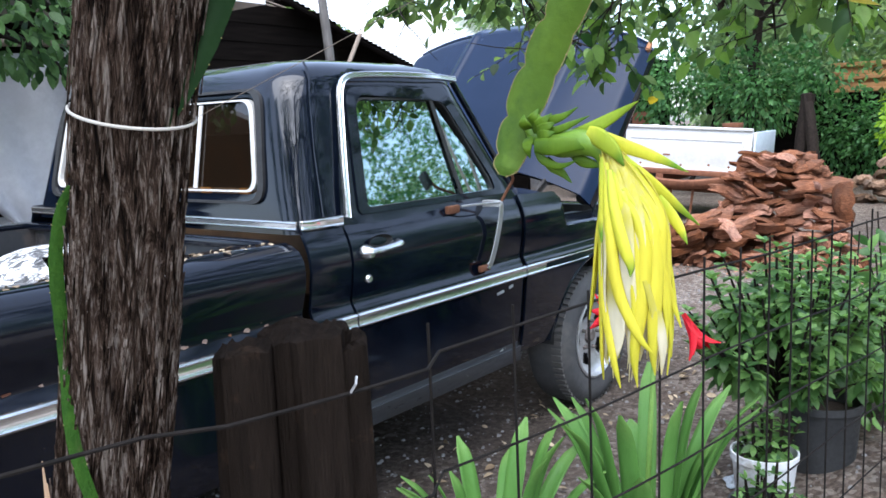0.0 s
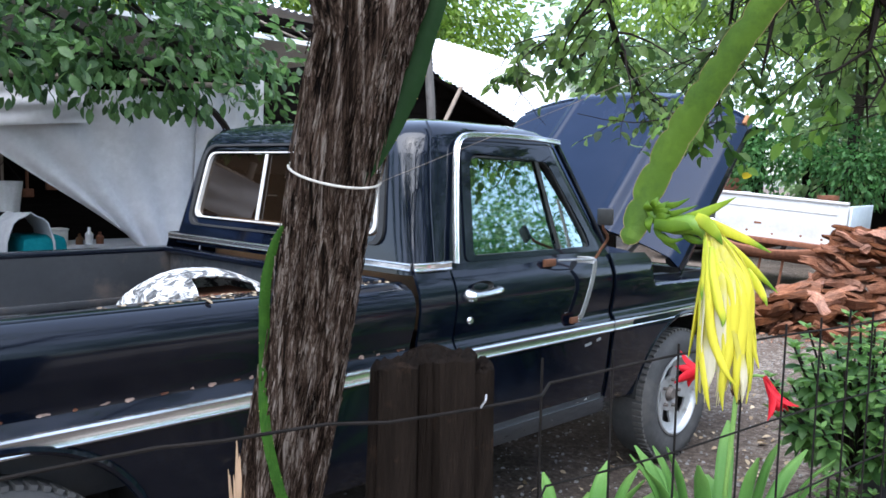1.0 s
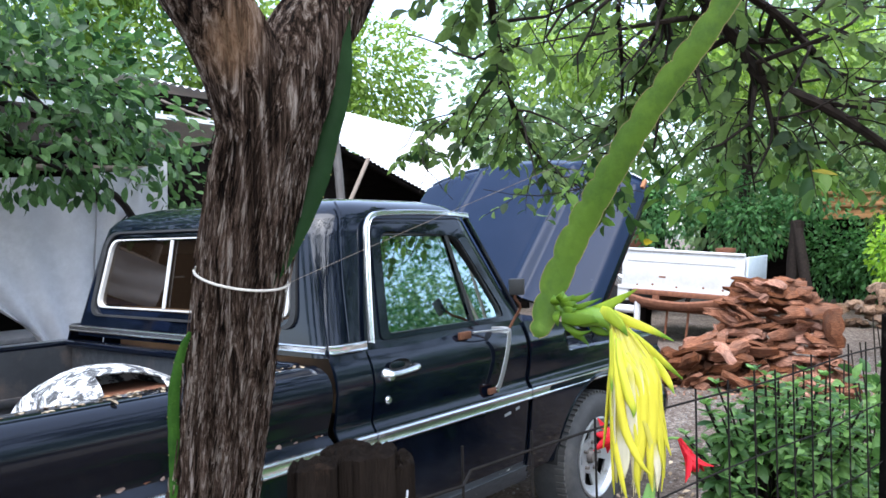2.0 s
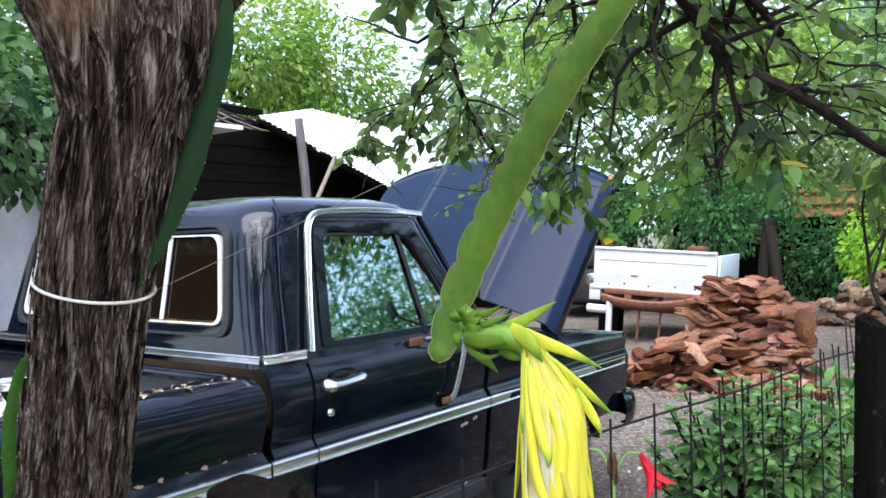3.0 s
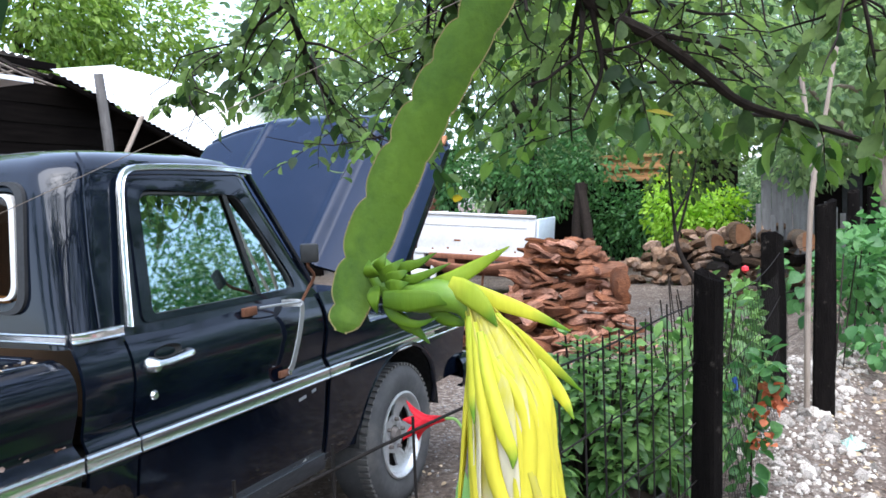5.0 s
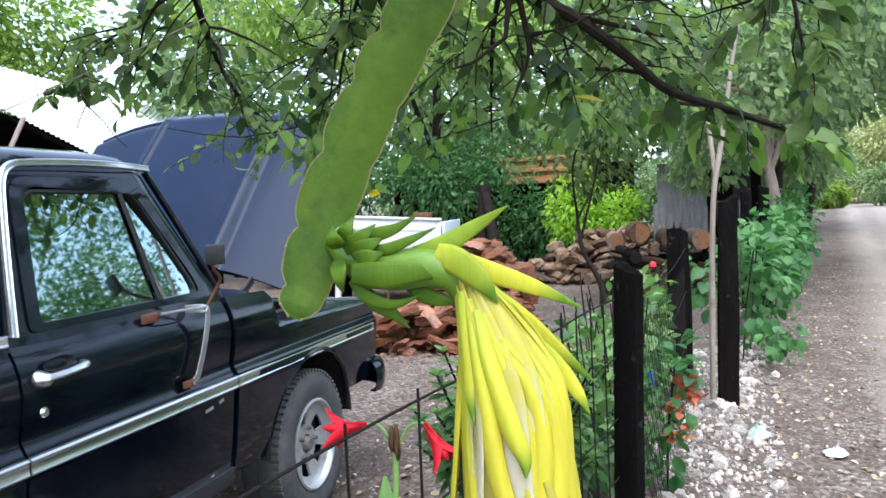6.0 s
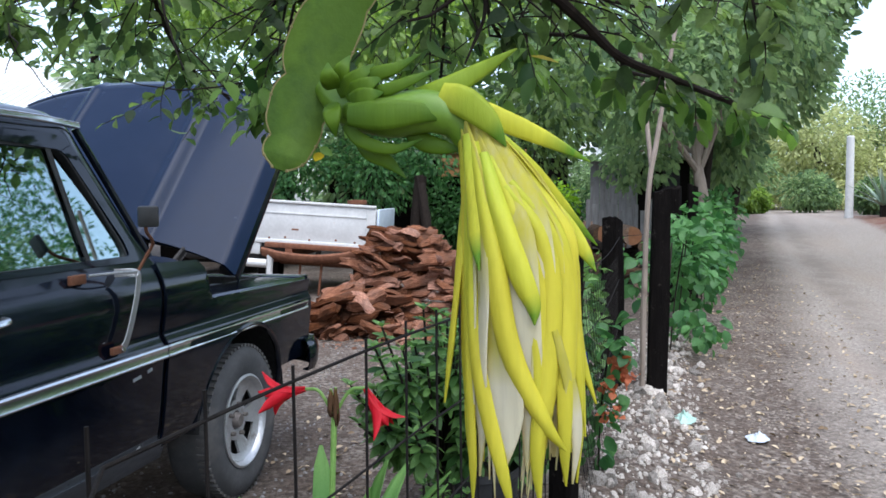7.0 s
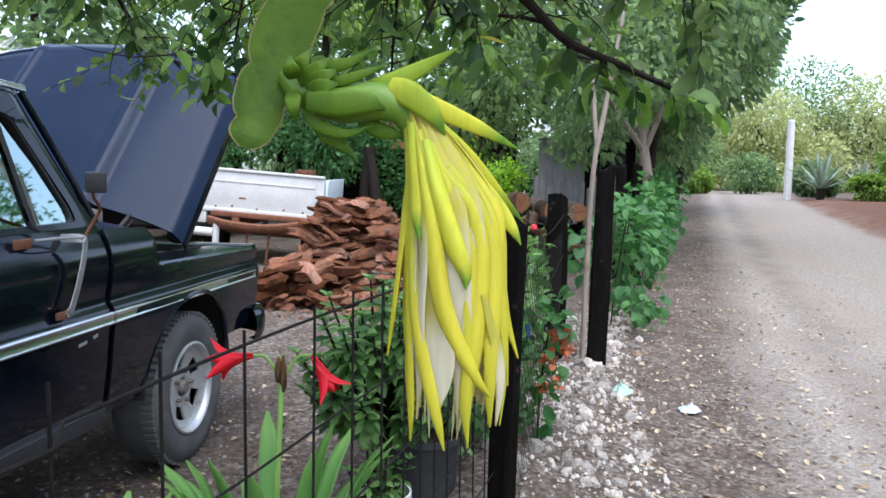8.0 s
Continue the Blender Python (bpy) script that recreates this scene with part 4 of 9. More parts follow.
def build_front():
    # scuttle in front of the windscreen
    rows = []
    for k in range(9):
        x = 1.075 + 0.335 * k / 8
        z = 1.168 - 0.045 * (k / 8) ** 1.5
        rows.append([Vector((x, y, z + 0.016 * (1 - ((y - MID) / 0.9) ** 2) - (0.03 if abs(y - MID) > 0.87 else 0))) for y in np.linspace(0.052, 2 * MID - 0.052, 24)])
    rows.append([Vector((1.42, y, 0.95)) for y in np.linspace(0.052, 2 * MID - 0.052, 24)])
    bm = bmesh.new()
    add_grid(bm, rows)
    part("scuttle", thicken(bm, 0.006), PAINT, pickup, "black scuttle panel ahead of the windscreen")
    part("wiper", tube([(1.19, 0.42, 1.185), (1.15, 0.75, 1.215), (1.12, 1.05, 1.225)], 0.006, 6), BLACK_PLASTIC, pickup)
    part("scuttle_cap", lathe([(0.0, 0.012), (0.02, 0.012), (0.026, 0.0)], 16, pose(1.25, 0.24, 1.165)), CHROME, pickup)
    # engine bay
    part("inner_wing", box(1.42, 2.52, 0.262, 0.275, 0.55, 0.955), DARK_METAL, pickup)
    part("inner_wing", box(1.42, 2.52, 2 * MID - 0.275, 2 * MID - 0.262, 0.55, 0.955), DARK_METAL, pickup)
    part("radiator", box(2.44, 2.50, 0.30, 2 * MID - 0.30, 0.50, 0.955, 0.006), DARK_METAL, pickup)
    part("engine_block", box(1.45, 2.25, 0.62, 1.28, 0.50, 0.82, 0.03), DARK_METAL, pickup)
    part("air_cleaner", lathe([(0.0, 0.09), (0.17, 0.085), (0.19, 0.07), (0.19, 0.0), (0.0, 0.0)], 28, pose(1.9, 0.94, 0.82)), DARK_METAL, pickup)
    part("battery", box(2.18, 2.40, 0.32, 0.50, 0.70, 0.92, 0.008), BLACK_PLASTIC, pickup)
    for k in range(5):
        a = random.Random(k)
        part("hose", tube(smooth_path([(1.45, 0.35 + 0.22 * k, 0.90), (1.6 + 0.1 * a.random(), 0.4 + 0.2 * k, 1.0), (1.85, 0.45 + 0.2 * k, 0.93 + 0.06 * a.random()), (2.1, 0.5 + 0.1 * k, 0.85)], 5), 0.012, 7), BLACK_RUBBER, pickup)
    for y in (0.33, 2 * MID - 0.33):
        part("hood_hinge", strip([(1.50, y, 0.93), (1.66, y, 1.06), (1.80, y, 1.14)], 0.045, 0.014), DARK_METAL, pickup)
    # nose
    part("grille", box(2.60, 2.64, 0.42, 2 * MID - 0.42, 0.62, 0.92, 0.01), CHROME, pickup)
    part("front_valance", box(2.48, 2.62, 0.03, 2 * MID - 0.03, 0.93, 0.955, 0.006), PAINT, pickup)
    path = [(2.46, -0.012, 0.53), (2.56, -0.016, 0.53), (2.66, 0.03, 0.53), (2.74, 0.16, 0.53), (2.77, 0.4, 0.53), (2.78, MID, 0.53), (2.77, 2 * MID - 0.4, 0.53), (2.74, 2 * MID - 0.16, 0.53), (2.66, 2 * MID - 0.03, 0.53), (2.56, 2 * MID + 0.016, 0.53)]
    pts = smooth_path(path, 5)
    rows = []
    for i, q in enumerate(pts):
        d = (pts[min(i + 1, len(pts) - 1)] - pts[max(i - 1, 0)]).normalized()
        out = Vector((d.y, -d.x, 0)).normalized()
        rows.append([q + out * o + Vector((0, 0, h)) for o, h in ((-0.02, -0.085), (0.01, -0.09), (0.024, -0.05), (0.028, 0.0), (0.02, 0.05), (0.0, 0.08), (-0.025, 0.085))])
    bm = bmesh.new()
    add_grid(bm, rows)
    part("front_bumper", thicken(bm, 0.006), PAINT, pickup, "black-painted front bumper")


build_front()


def build_hood():
    """Open hood: u runs from its rear edge to its lip, v across; two long creases stand up from it."""
    tip = Matrix.Translation((1.785, MID, 1.085)) @ Euler((radians(HOOD_TWIST), radians(-HOOD_ANGLE), 0)).to_matrix().to_4x4()
    nu, nv = 40, 141
    rows = []
    for i in range(nu):
        row = []
        for j in range(nv):
            v = -1 + 2 * j / (nv - 1)
            lo = 0.15 * (1 - v * v)
            hi = HOOD_LONG - 0.11 * abs(v) ** 4.0 - 0.05 * v * v
            u = lo + (hi - lo) * i / (nu - 1)
            z = 0.055 * (1 - v * v)
            fall = min(max((abs(v) - 0.42) / 0.06, 0.0), 1.0)
            z += 0.026 * (1 - fall) + 0.012 * max(0.0, 1 - abs(abs(v) - 0.42) / 0.055)
            z -= 0.055 * max(0.0, (abs(v) - 0.955) / 0.045) + 0.05 * max(0.0, (i - 36) / 3)
            row.append(tip @ Vector((u, v * 0.845, z)))
        rows.append(row)
    bm = bmesh.new()
    add_grid(bm, rows)
    hood = part("hood", thicken(bm, -0.012), HOOD_PAINT, pickup, "open hood of faded blue-black with two raised creases", smooth=40)
    under = bmesh.new()
    rows = []
    for i in range(12):
        row = []
        for j in range(25):
            v = -0.93 + 1.86 * j / 24
            lo = 0.15 * (1 - v * v) + 0.03
            hi = HOOD_LONG - 0.11 * abs(v) ** 4.0 - 0.05 * v * v - 0.05
            row.append(tip @ Vector((lo + (hi - lo) * i / 11, v * 0.845, 0.02 * (1 - v * v) - 0.035)))
        rows.append(row)
    add_grid(under, rows)
    part("hood_liner", thicken(under, 0.01), DARK_METAL, hood)
    for side in (-1, 1):
        bm = bmesh.new()
        add_grid(bm, [[tip @ Vector((0.02 + (HOOD_LONG - 0.20) * k / 16, side * (0.846 - 0.012 * (j == 4)), -0.050 - 0.024 * j)) for j in range(5)] for k in range(17)])
        part("side_flange", thicken(bm, 0.008), PAINT, hood, "dark folded edge of the hood")
    for s in (-1, 1):
        rail = [tip @ Vector((0.04 + (HOOD_LONG - 0.36) * k / 8, s * 0.800, -0.060)) for k in range(9)]
        part("hood_side_rail", tube(rail, 0.052, 8, squash=0.8), DARK_METAL, hood)
    lip = [tip @ Vector((HOOD_LONG - 0.11 * abs(v) ** 4.0 - 0.05 * v * v - 0.012, v * 0.845, 0.055 * (1 - v * v) - 0.03)) for v in np.linspace(-0.97, 0.97, 30)]
    part("hood_lip_trim", strip(lip, 0.035, 0.014, tip.to_3x3() @ Vector((1, 0, 0))), CHROME, hood, "bright strip along the hood lip")
    c = tip @ Vector((HOOD_LONG - 0.15 - 0.04, -0.838, -0.02))
    part("corner_reflector", box(-0.012, 0.012, -0.012, 0.012, -0.035, 0.035, 0.004, Matrix.Translation(c) @ Euler((0, radians(90 - HOOD_ANGLE), 0)).to_matrix().to_4x4()), LOG_FACE, hood, "faded orange marker")


HOOD_ANGLE, HOOD_TWIST, HOOD_LONG = 46.0, 3.0, 1.33
build_hood()


HUB_GREY = surface("greasy_grey_hub", (0.12, 0.10, 0.085), (0.24, 0.21, 0.19), 30, (0.5, 0.75), 0.3, 0.3, 0.001)


def build_wheel(x, y, face):
    """Tyre, slotted rim and hub; face: -1 looks out of the near flank."""
    turn = Matrix.Translation((x, y, HUB_Z)) @ Euler((radians(90 if face < 0 else -90), 0, 0)).to_matrix().to_4x4()
    prof = [(0.205, -0.10), (0.235, -0.112), (0.29, -0.118), (0.325, -0.110), (0.345, -0.092), (0.352, -0.06), (0.354, 0.0), (0.352, 0.06), (0.345, 0.092), (0.325, 0.110), (0.29, 0.118), (0.235, 0.112), (0.205, 0.10)]
    tyre = part("wheel", lathe(prof, 64, turn), RUBBER, pickup, "dusty worn tyre on a silver slotted rim")
    for k in range(64):
        if face < 0:
            a = 2 * math.pi * k / 64
            m = turn @ Euler((0, 0, a)).to_matrix().to_4x4()
            if k == 0:
                lug = part("tread_block", box(0.345, 0.3585, -0.010, 0.008, 0.045, 0.098, 0, m), RUBBER, tyre)
                first = m
            else:
                ob = new("tread_block", lug.data)
                ob.parent = tyre
                ob.matrix_basis = m @ first.inverted()
    bead = [(0.214, 0.10), (0.218, 0.112), (0.208, 0.116), (0.196, 0.106), (0.186, 0.082), (0.182, 0.05)]
    part("rim_flange", lathe(bead, 48, turn), RIM_MAT, tyre)
    # dished face with five slots
    bm = bmesh.new()
    seg = 100
    rad = [0.045, 0.07, 0.095, 0.115, 0.135, 0.155, 0.175, 0.188]
    hgt = [0.060, 0.062, 0.060, 0.062, 0.068, 0.074, 0.080, 0.092]
    vs = [[bm.verts.new((r * math.cos(2 * math.pi * k / seg), r * math.sin(2 * math.pi * k / seg), h)) for k in range(seg)] for r, h in zip(rad, hgt)]
    for i in range(len(rad) - 1):
        for k in range(seg):
            mid = ((k + 0.5) / seg * 5) % 1.0
            r = (rad[i] + rad[i + 1]) / 2
            if 0.105 < r < 0.162 and abs(mid - 0.5) < 0.27:
                continue
            bm.faces.new((vs[i][k], vs[i + 1][k], vs[i + 1][(k + 1) % seg], vs[i][(k + 1) % seg]))
    thicken(bm, -0.012)
    bm.transform(turn)
    part("rim_face", bm, RIM_MAT, tyre, "silver slotted wheel face")
    part("hub", lathe([(0.0, 0.085), (0.028, 0.084), (0.036, 0.072), (0.038, 0.05), (0.052, 0.048)], 24, turn), HUB_GREY, tyre)
    part("brake_drum", lathe([(0.0, 0.03), (0.175, 0.03), (0.178, -0.06)], 32, turn), DARK_METAL, tyre)
    for k in range(5):
        a = 2 * math.pi * (k + 0.1) / 5
        part("lug_nut", lathe([(0.0, 0.082), (0.009, 0.082), (0.011, 0.06)], 6, turn @ pose(0.075 * math.cos(a), 0.075 * math.sin(a), 0)), HUB_GREY, tyre)


for wx in (HUB_X, REAR_HUB_X):
    build_wheel(wx, 0.13, -1)
    build_wheel(wx, 2 * MID - 0.13, 1)


def build_door_hardware():
    door = doors[0]
    pocket = bmesh.new()
    rows = []
    for k in range(25):
        a = 2 * math.pi * k / 24
        rows.append([Vector((0.145 + 0.062 * r * math.cos(a), flank_y(1.05) - 0.0045 + 0.022 * (1 - r * r) - 0.002, 1.062 + 0.021 * r * math.sin(a))) for r in (1.0, 0.85, 0.6, 0.3, 0.05)])
    add_grid(pocket, rows)
    part("handle_pocket", pocket, DARK_BODY, door)
    y = flank_y(1.03)
    grip = smooth_path([(0.055, y - 0.004, 1.033), (0.075, y - 0.030, 1.035), (0.12, y - 0.040, 1.037), (0.18, y - 0.040, 1.042), (0.225, y - 0.030, 1.046), (0.238, y - 0.004, 1.046)], 5)
    part("door_handle", tube(grip, [0.016] * 6 + [0.012] * (len(grip) - 6), 12, squash=0.75), CHROME, door, "chrome pull handle")
    part("handle_boss", lathe([(0.0, 0.034), (0.018, 0.032), (0.024, 0.014), (0.026, 0.0)], 20, pose(0.072, y + 0.002, 1.030, 90, 0, 0)), CHROME, door)
    part("key_lock", lathe([(0.0, 0.008), (0.010, 0.008), (0.015, 0.003), (0.016, 0.0)], 20, pose(0.083, flank_y(0.934) - 0.001, 0.934, 90, 0, 0)), CHROME, door, "round key lock")
    # mirror on its bent strap
    strap = [(0.812, flank_y(1.12) - 0.004, 1.126), (0.836, -0.030, 1.126), (0.844, -0.036, 1.104), (0.834, -0.033, 1.04), (0.816, -0.024, 0.96), (0.796, -0.013, 0.890), (0.786, -0.006, 0.872)]
    m = part("mirror_strap", strip(smooth_path(strap, 4), 0.030, 0.004), ALUMINIUM, door, "bent aluminium mirror strap")
    part("strap_foot", box(0.725, 0.80, -0.008, 0.006, 0.852, 0.878, 0.003), RUST, m, "rusted strap foot")
    part("strap_bolt", lathe([(0.0, 0.012), (0.008, 0.011), (0.009, 0.0)], 10, pose(0.775, -0.008, 0.866, 90, 0, 0)), CHROME, m)
    part("mirror_stay", tube(smooth_path([(0.62, 0.0, 1.135), (0.72, -0.03, 1.136), (0.80, -0.035, 1.132), (0.86, -0.03, 1.130)], 4), 0.005, 7), ALUMINIUM, m)
    part("stay_plate", box(0.555, 0.635, 0.018, 0.034, 1.108, 1.140, 0.004), RUST, m, "rusted mirror plate")
    part("mirror_arm", tube(smooth_path([(0.852, -0.03, 1.13), (0.872, -0.05, 1.18), (0.872, -0.08, 1.23), (0.80, -0.10, 1.275), (0.785, -0.115, 1.32)], 4), 0.006, 7), RUST, m)
    part("mirror_head", box(-0.011, 0.011, -0.034, 0.034, -0.036, 0.036, 0.008, Matrix.Translation((0.775, -0.125, 1.325)) @ Euler((0, radians(-6), radians(28))).to_matrix().to_4x4()), BLACK_PLASTIC, m, "black mirror head")
    # badge scuff below the trim and a bare patch on the sill
    for x, z, w in ((0.86, 0.735, 0.05), (0.95, 0.748, 0.03)):
        part("scuffed_badge", strip([(x, flank_y(z) - 0.0005, z), (x + w, flank_y(z + 0.004) - 0.0005, z + 0.006)], 0.012, 0.003), ALUMINIUM, door)


build_door_hardware()


# ---- the tree beside the camera, its cord and climbing cactus ----
def trunk_axis(z):
    zs = (0.0, 0.97, 1.21, 1.45, 1.67, 1.80)
    return Vector((float(np.interp(z, zs, (-1.508, -1.420, -1.406, -1.402, -1.366, -1.330))), float(np.interp(z, zs, (-0.75, -0.913, -0.960, -1.009, -1.031, -1.046))), z))


VIEW_SIDE = Vector((-0.62, -0.78, 0))
LEFT_SIDE = Vector((-0.78, 0.62, 0))
near_tree = thing("tree", (-1.52, -0.74, 0), "leaning tree with stringy grey-brown bark, forked overhead", "tree")


def bark_tube(path, radii, segs, seed, ridge=0.15):
    """A limb whose surface is broken into long twisted ridges."""
    pts = smooth_path(path, 14)
    m = len(pts)
    rows = []
    length = 0.0
    for i, q in enumerate(pts):
        if i:
            length += (q - pts[i - 1]).length
        d = (pts[min(i + 1, m - 1)] - pts[max(i - 1, 0)]).normalized()
        s = d.cross(Vector((0, 1, 0.01))).normalized()
        o = d.cross(s)
        k = i / (m - 1) * (len(radii) - 1)
        a = min(int(k), len(radii) - 2)
        r = radii[a] + (radii[a + 1] - radii[a]) * (k - a)
        row = []
        for j in range(segs):
            t = 2 * math.pi * j / segs
            c, sn = math.cos(t + 0.5 * length), math.sin(t + 0.5 * length)
            big = noise.noise((c * 1.4 + seed, sn * 1.4, length * 2.2))
            rid = 1 - abs(noise.noise((c * 4.6, sn * 4.6 + seed, length * 2.6)))
            fib = noise.noise((c * 13, sn * 13 + seed, length * 5.0))
            row.append(q + (s * math.cos(t) + o * math.sin(t)) * r * (1 + 0.07 * big + ridge * (rid - 0.75) + 0.035 * fib))
        rows.append(row)
    bm = bmesh.new()
    add_grid(bm, rows, close_v=True)
    return bm


def build_near_trunk():
    axis = [trunk_axis(z) for z in (-0.05, 0.3, 0.7, 0.97, 1.21, 1.45, 1.60, 1.72)]
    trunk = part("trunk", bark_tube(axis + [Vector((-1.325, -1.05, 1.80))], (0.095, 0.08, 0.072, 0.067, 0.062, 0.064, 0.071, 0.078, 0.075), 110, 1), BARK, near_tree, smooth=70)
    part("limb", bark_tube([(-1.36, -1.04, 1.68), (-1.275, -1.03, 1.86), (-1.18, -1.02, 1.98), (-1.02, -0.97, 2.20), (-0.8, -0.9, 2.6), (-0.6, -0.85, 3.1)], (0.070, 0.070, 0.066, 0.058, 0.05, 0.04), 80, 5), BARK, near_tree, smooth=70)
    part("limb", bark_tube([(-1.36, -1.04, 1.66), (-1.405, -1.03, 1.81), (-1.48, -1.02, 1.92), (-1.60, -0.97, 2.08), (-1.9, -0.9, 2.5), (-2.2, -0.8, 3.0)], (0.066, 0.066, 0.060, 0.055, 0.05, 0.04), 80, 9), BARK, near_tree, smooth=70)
    rnd = random.Random(4)
    # loose strands of bark down the trunk
    bm = bmesh.new()
    for k in range(700):
        z = rnd.uniform(0.75, 1.80)
        a = math.atan2(VIEW_SIDE.y, VIEW_SIDE.x) + rnd.uniform(-1.9, 1.9)
        r = float(np.interp(z, (0.7, 1.0, 1.21, 1.45, 1.67, 1.8), (0.074, 0.070, 0.066, 0.068, 0.077, 0.082))) + rnd.uniform(-0.003, 0.005)
        ln = rnd.uniform(0.04, 0.18)
        w = rnd.uniform(0.0006, 0.0020)
        pts = []
        for s in (0, 0.35, 0.7, 1.0):
            aa = a + rnd.uniform(-0.03, 0.03) + 0.1 * s
            rr = r + (rnd.uniform(0.0, 0.0035) if s == 1.0 else 0)
            pts.append((trunk_axis(z + ln * (s - 0.5)) + Vector((math.cos(aa), math.sin(aa), 0)) * rr, aa))
        row = []
        for q, aa in pts:
            t = Vector((-math.sin(aa), math.cos(aa), 0)) * w
            row.append([q - t, q + Vector((math.cos(aa), math.sin(aa), 0)) * 0.002, q + t])
        add_grid(bm, row)
    part("loose_bark", bm, BARK, trunk, kind="stuff", smooth=80)
    # pale slab split from the foot of the stem
    bm = bmesh.new()
    for k in range(34):
        z = rnd.uniform(0.74, 0.98)
        off = LEFT_SIDE * rnd.uniform(0.045, 0.075) + VIEW_SIDE * rnd.uniform(0.025, 0.05)
        p = trunk_axis(z) + off
        up = Vector((rnd.uniform(-0.1, 0.06), 0, 1)).normalized() * rnd.uniform(0.03, 0.10)
        t = LEFT_SIDE * rnd.uniform(0.002, 0.005)
        add_grid(bm, [[p - up - t, p - up + t], [p - t * 1.2 + VIEW_SIDE * 0.004, p + t * 1.2], [p + up - t * 0.2, p + up + t * 0.2]])
    part("split_slab", bm, PALE_WOOD, near_tree, "pale split slab at the trunk's foot", kind="stuff", smooth=80)


build_near_trunk()


def build_cord():
    pts = []
    for k in range(33):
        a = 2 * math.pi * k / 32
        z = 1.478 + 0.012 * math.cos(a - math.atan2(LEFT_SIDE.y, LEFT_SIDE.x)) - 0.018 * math.cos(a - math.atan2(VIEW_SIDE.y, VIEW_SIDE.x))
        pts.append(trunk_axis(z) + Vector((math.cos(a), math.sin(a), 0)) * 0.0762)
    cord = thing("cord", trunk_axis(1.47), "white cord tied round the trunk, a thread running to the cactus", "cord")
    part("loop", tube(pts, 0.0021, 8), STRING, cord)
    part("thread", tube(smooth_path([trunk_axis(1.462) + VIEW_SIDE * 0.03 - LEFT_SIDE * 0.065, (-1.30, -1.33, 1.56), (-1.285, -1.635, 1.655)], 8), 0.0004, 5), GREY_WOOD, cord)


build_cord()


def ribbed_stem(name, path, widths, material, parent, facing, n=10, notch=0.10, label="", rim=True):
    """A flat three-ribbed climbing cactus stem with scalloped edges and spine cushions."""
    pts = smooth_path(path, n)
    m = len(pts)
    facing = Vector(facing).normalized()
    rows, rims = [], ([], [])
    length = 0.0
    for i, q in enumerate(pts):
        if i:
            length += (q - pts[i - 1]).length
        d = (pts[min(i + 1, m - 1)] - pts[max(i - 1, 0)]).normalized()
        side = d.cross(facing).normalized()
        out = side.cross(d).normalized()
        k = i / (m - 1) * (len(widths) - 1)
        a = min(int(k), len(widths) - 2)
        w = (widths[a] + (widths[a + 1] - widths[a]) * (k - a)) / 2
        scal = 1 - 0.35 * notch * (1 - abs(math.sin(length * 84 + 0.5 * math.sin(length * 23)))) ** 2
        scal2 = 1 - notch * (1 - abs(math.sin(length * 78 + 1.2 + 0.6 * math.sin(length * 31)))) ** 2
        ring = [side * (w * scal), side * (w * 0.55) + out * (w * 0.16), out * (w * 0.30), side * (-w * 0.55) + out * (w * 0.16), side * (-w * scal2), side * (-w * 0.5) - out * (w * 0.13), -out * (w * 0.26), side * (w * 0.5) - out * (w * 0.13)]
        rows.append([q + r for r in ring])
        rims[0].append(q + side * (w * scal))
        rims[1].append(q - side * (w * scal2))
    bm = bmesh.new()
    vs = add_grid(bm, rows, close_v=True)
    bm.faces.new(vs[0])
    bm.faces.new(vs[-1])
    stem = part(name, bm, material, parent, label, smooth=50)
    if rim:
        for r in rims:
            part("rib_edge", tube(r, 0.0006, 5), RIND, stem)
    step = max(1, int(m / 14))
    for r in rims:
        for q in r[2::step]:
            bm = bmesh.new()
            bmesh.ops.create_icosphere(bm, subdivisions=1, radius=0.0012, matrix=Matrix.Translation(q))
            part("areole", bm, RIND, stem)
    return stem


def build_cactus():
    climber = thing("climbing_cactus", trunk_axis(0.0) + VIEW_SIDE * 0.08, "green climbing cactus stems clinging to the trunk", "cactus")
    offs = ((0.0, -0.06, 0.105), (0.5, -0.06, 0.095), (0.85, -0.055, 0.090), (0.96, 0.000, 0.088), (1.07, 0.044, 0.064), (1.175, 0.066, 0.025), (1.29, 0.082, 0.015), (1.36, 0.078, 0.012), (1.392, 0.068, 0.010))
    ribbed_stem("stem", [trunk_axis(z) + LEFT_SIDE * l + VIEW_SIDE * v for z, l, v in offs], (0.019, 0.019, 0.018, 0.018, 0.017, 0.018, 0.018, 0.014, 0.007), CACTUS_MID, climber, VIEW_SIDE, label="knobbly green stem on the trunk's edge", rim=False)
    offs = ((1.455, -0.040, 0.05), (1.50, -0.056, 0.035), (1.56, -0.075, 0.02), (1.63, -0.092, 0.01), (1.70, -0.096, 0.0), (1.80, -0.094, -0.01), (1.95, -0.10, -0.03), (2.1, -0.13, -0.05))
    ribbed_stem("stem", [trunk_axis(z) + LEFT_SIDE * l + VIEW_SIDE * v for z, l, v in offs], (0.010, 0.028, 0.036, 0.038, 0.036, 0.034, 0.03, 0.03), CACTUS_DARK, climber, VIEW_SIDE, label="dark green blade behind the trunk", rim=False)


build_cactus()


# ---- the hanging flower ----
FR, FU, FD = Vector((0.148, -0.989, 0)), Vector((0, 0, 1)), Vector((0.989, 0.148, 0))
NECK = Vector((-1.307, -1.601, 1.432))


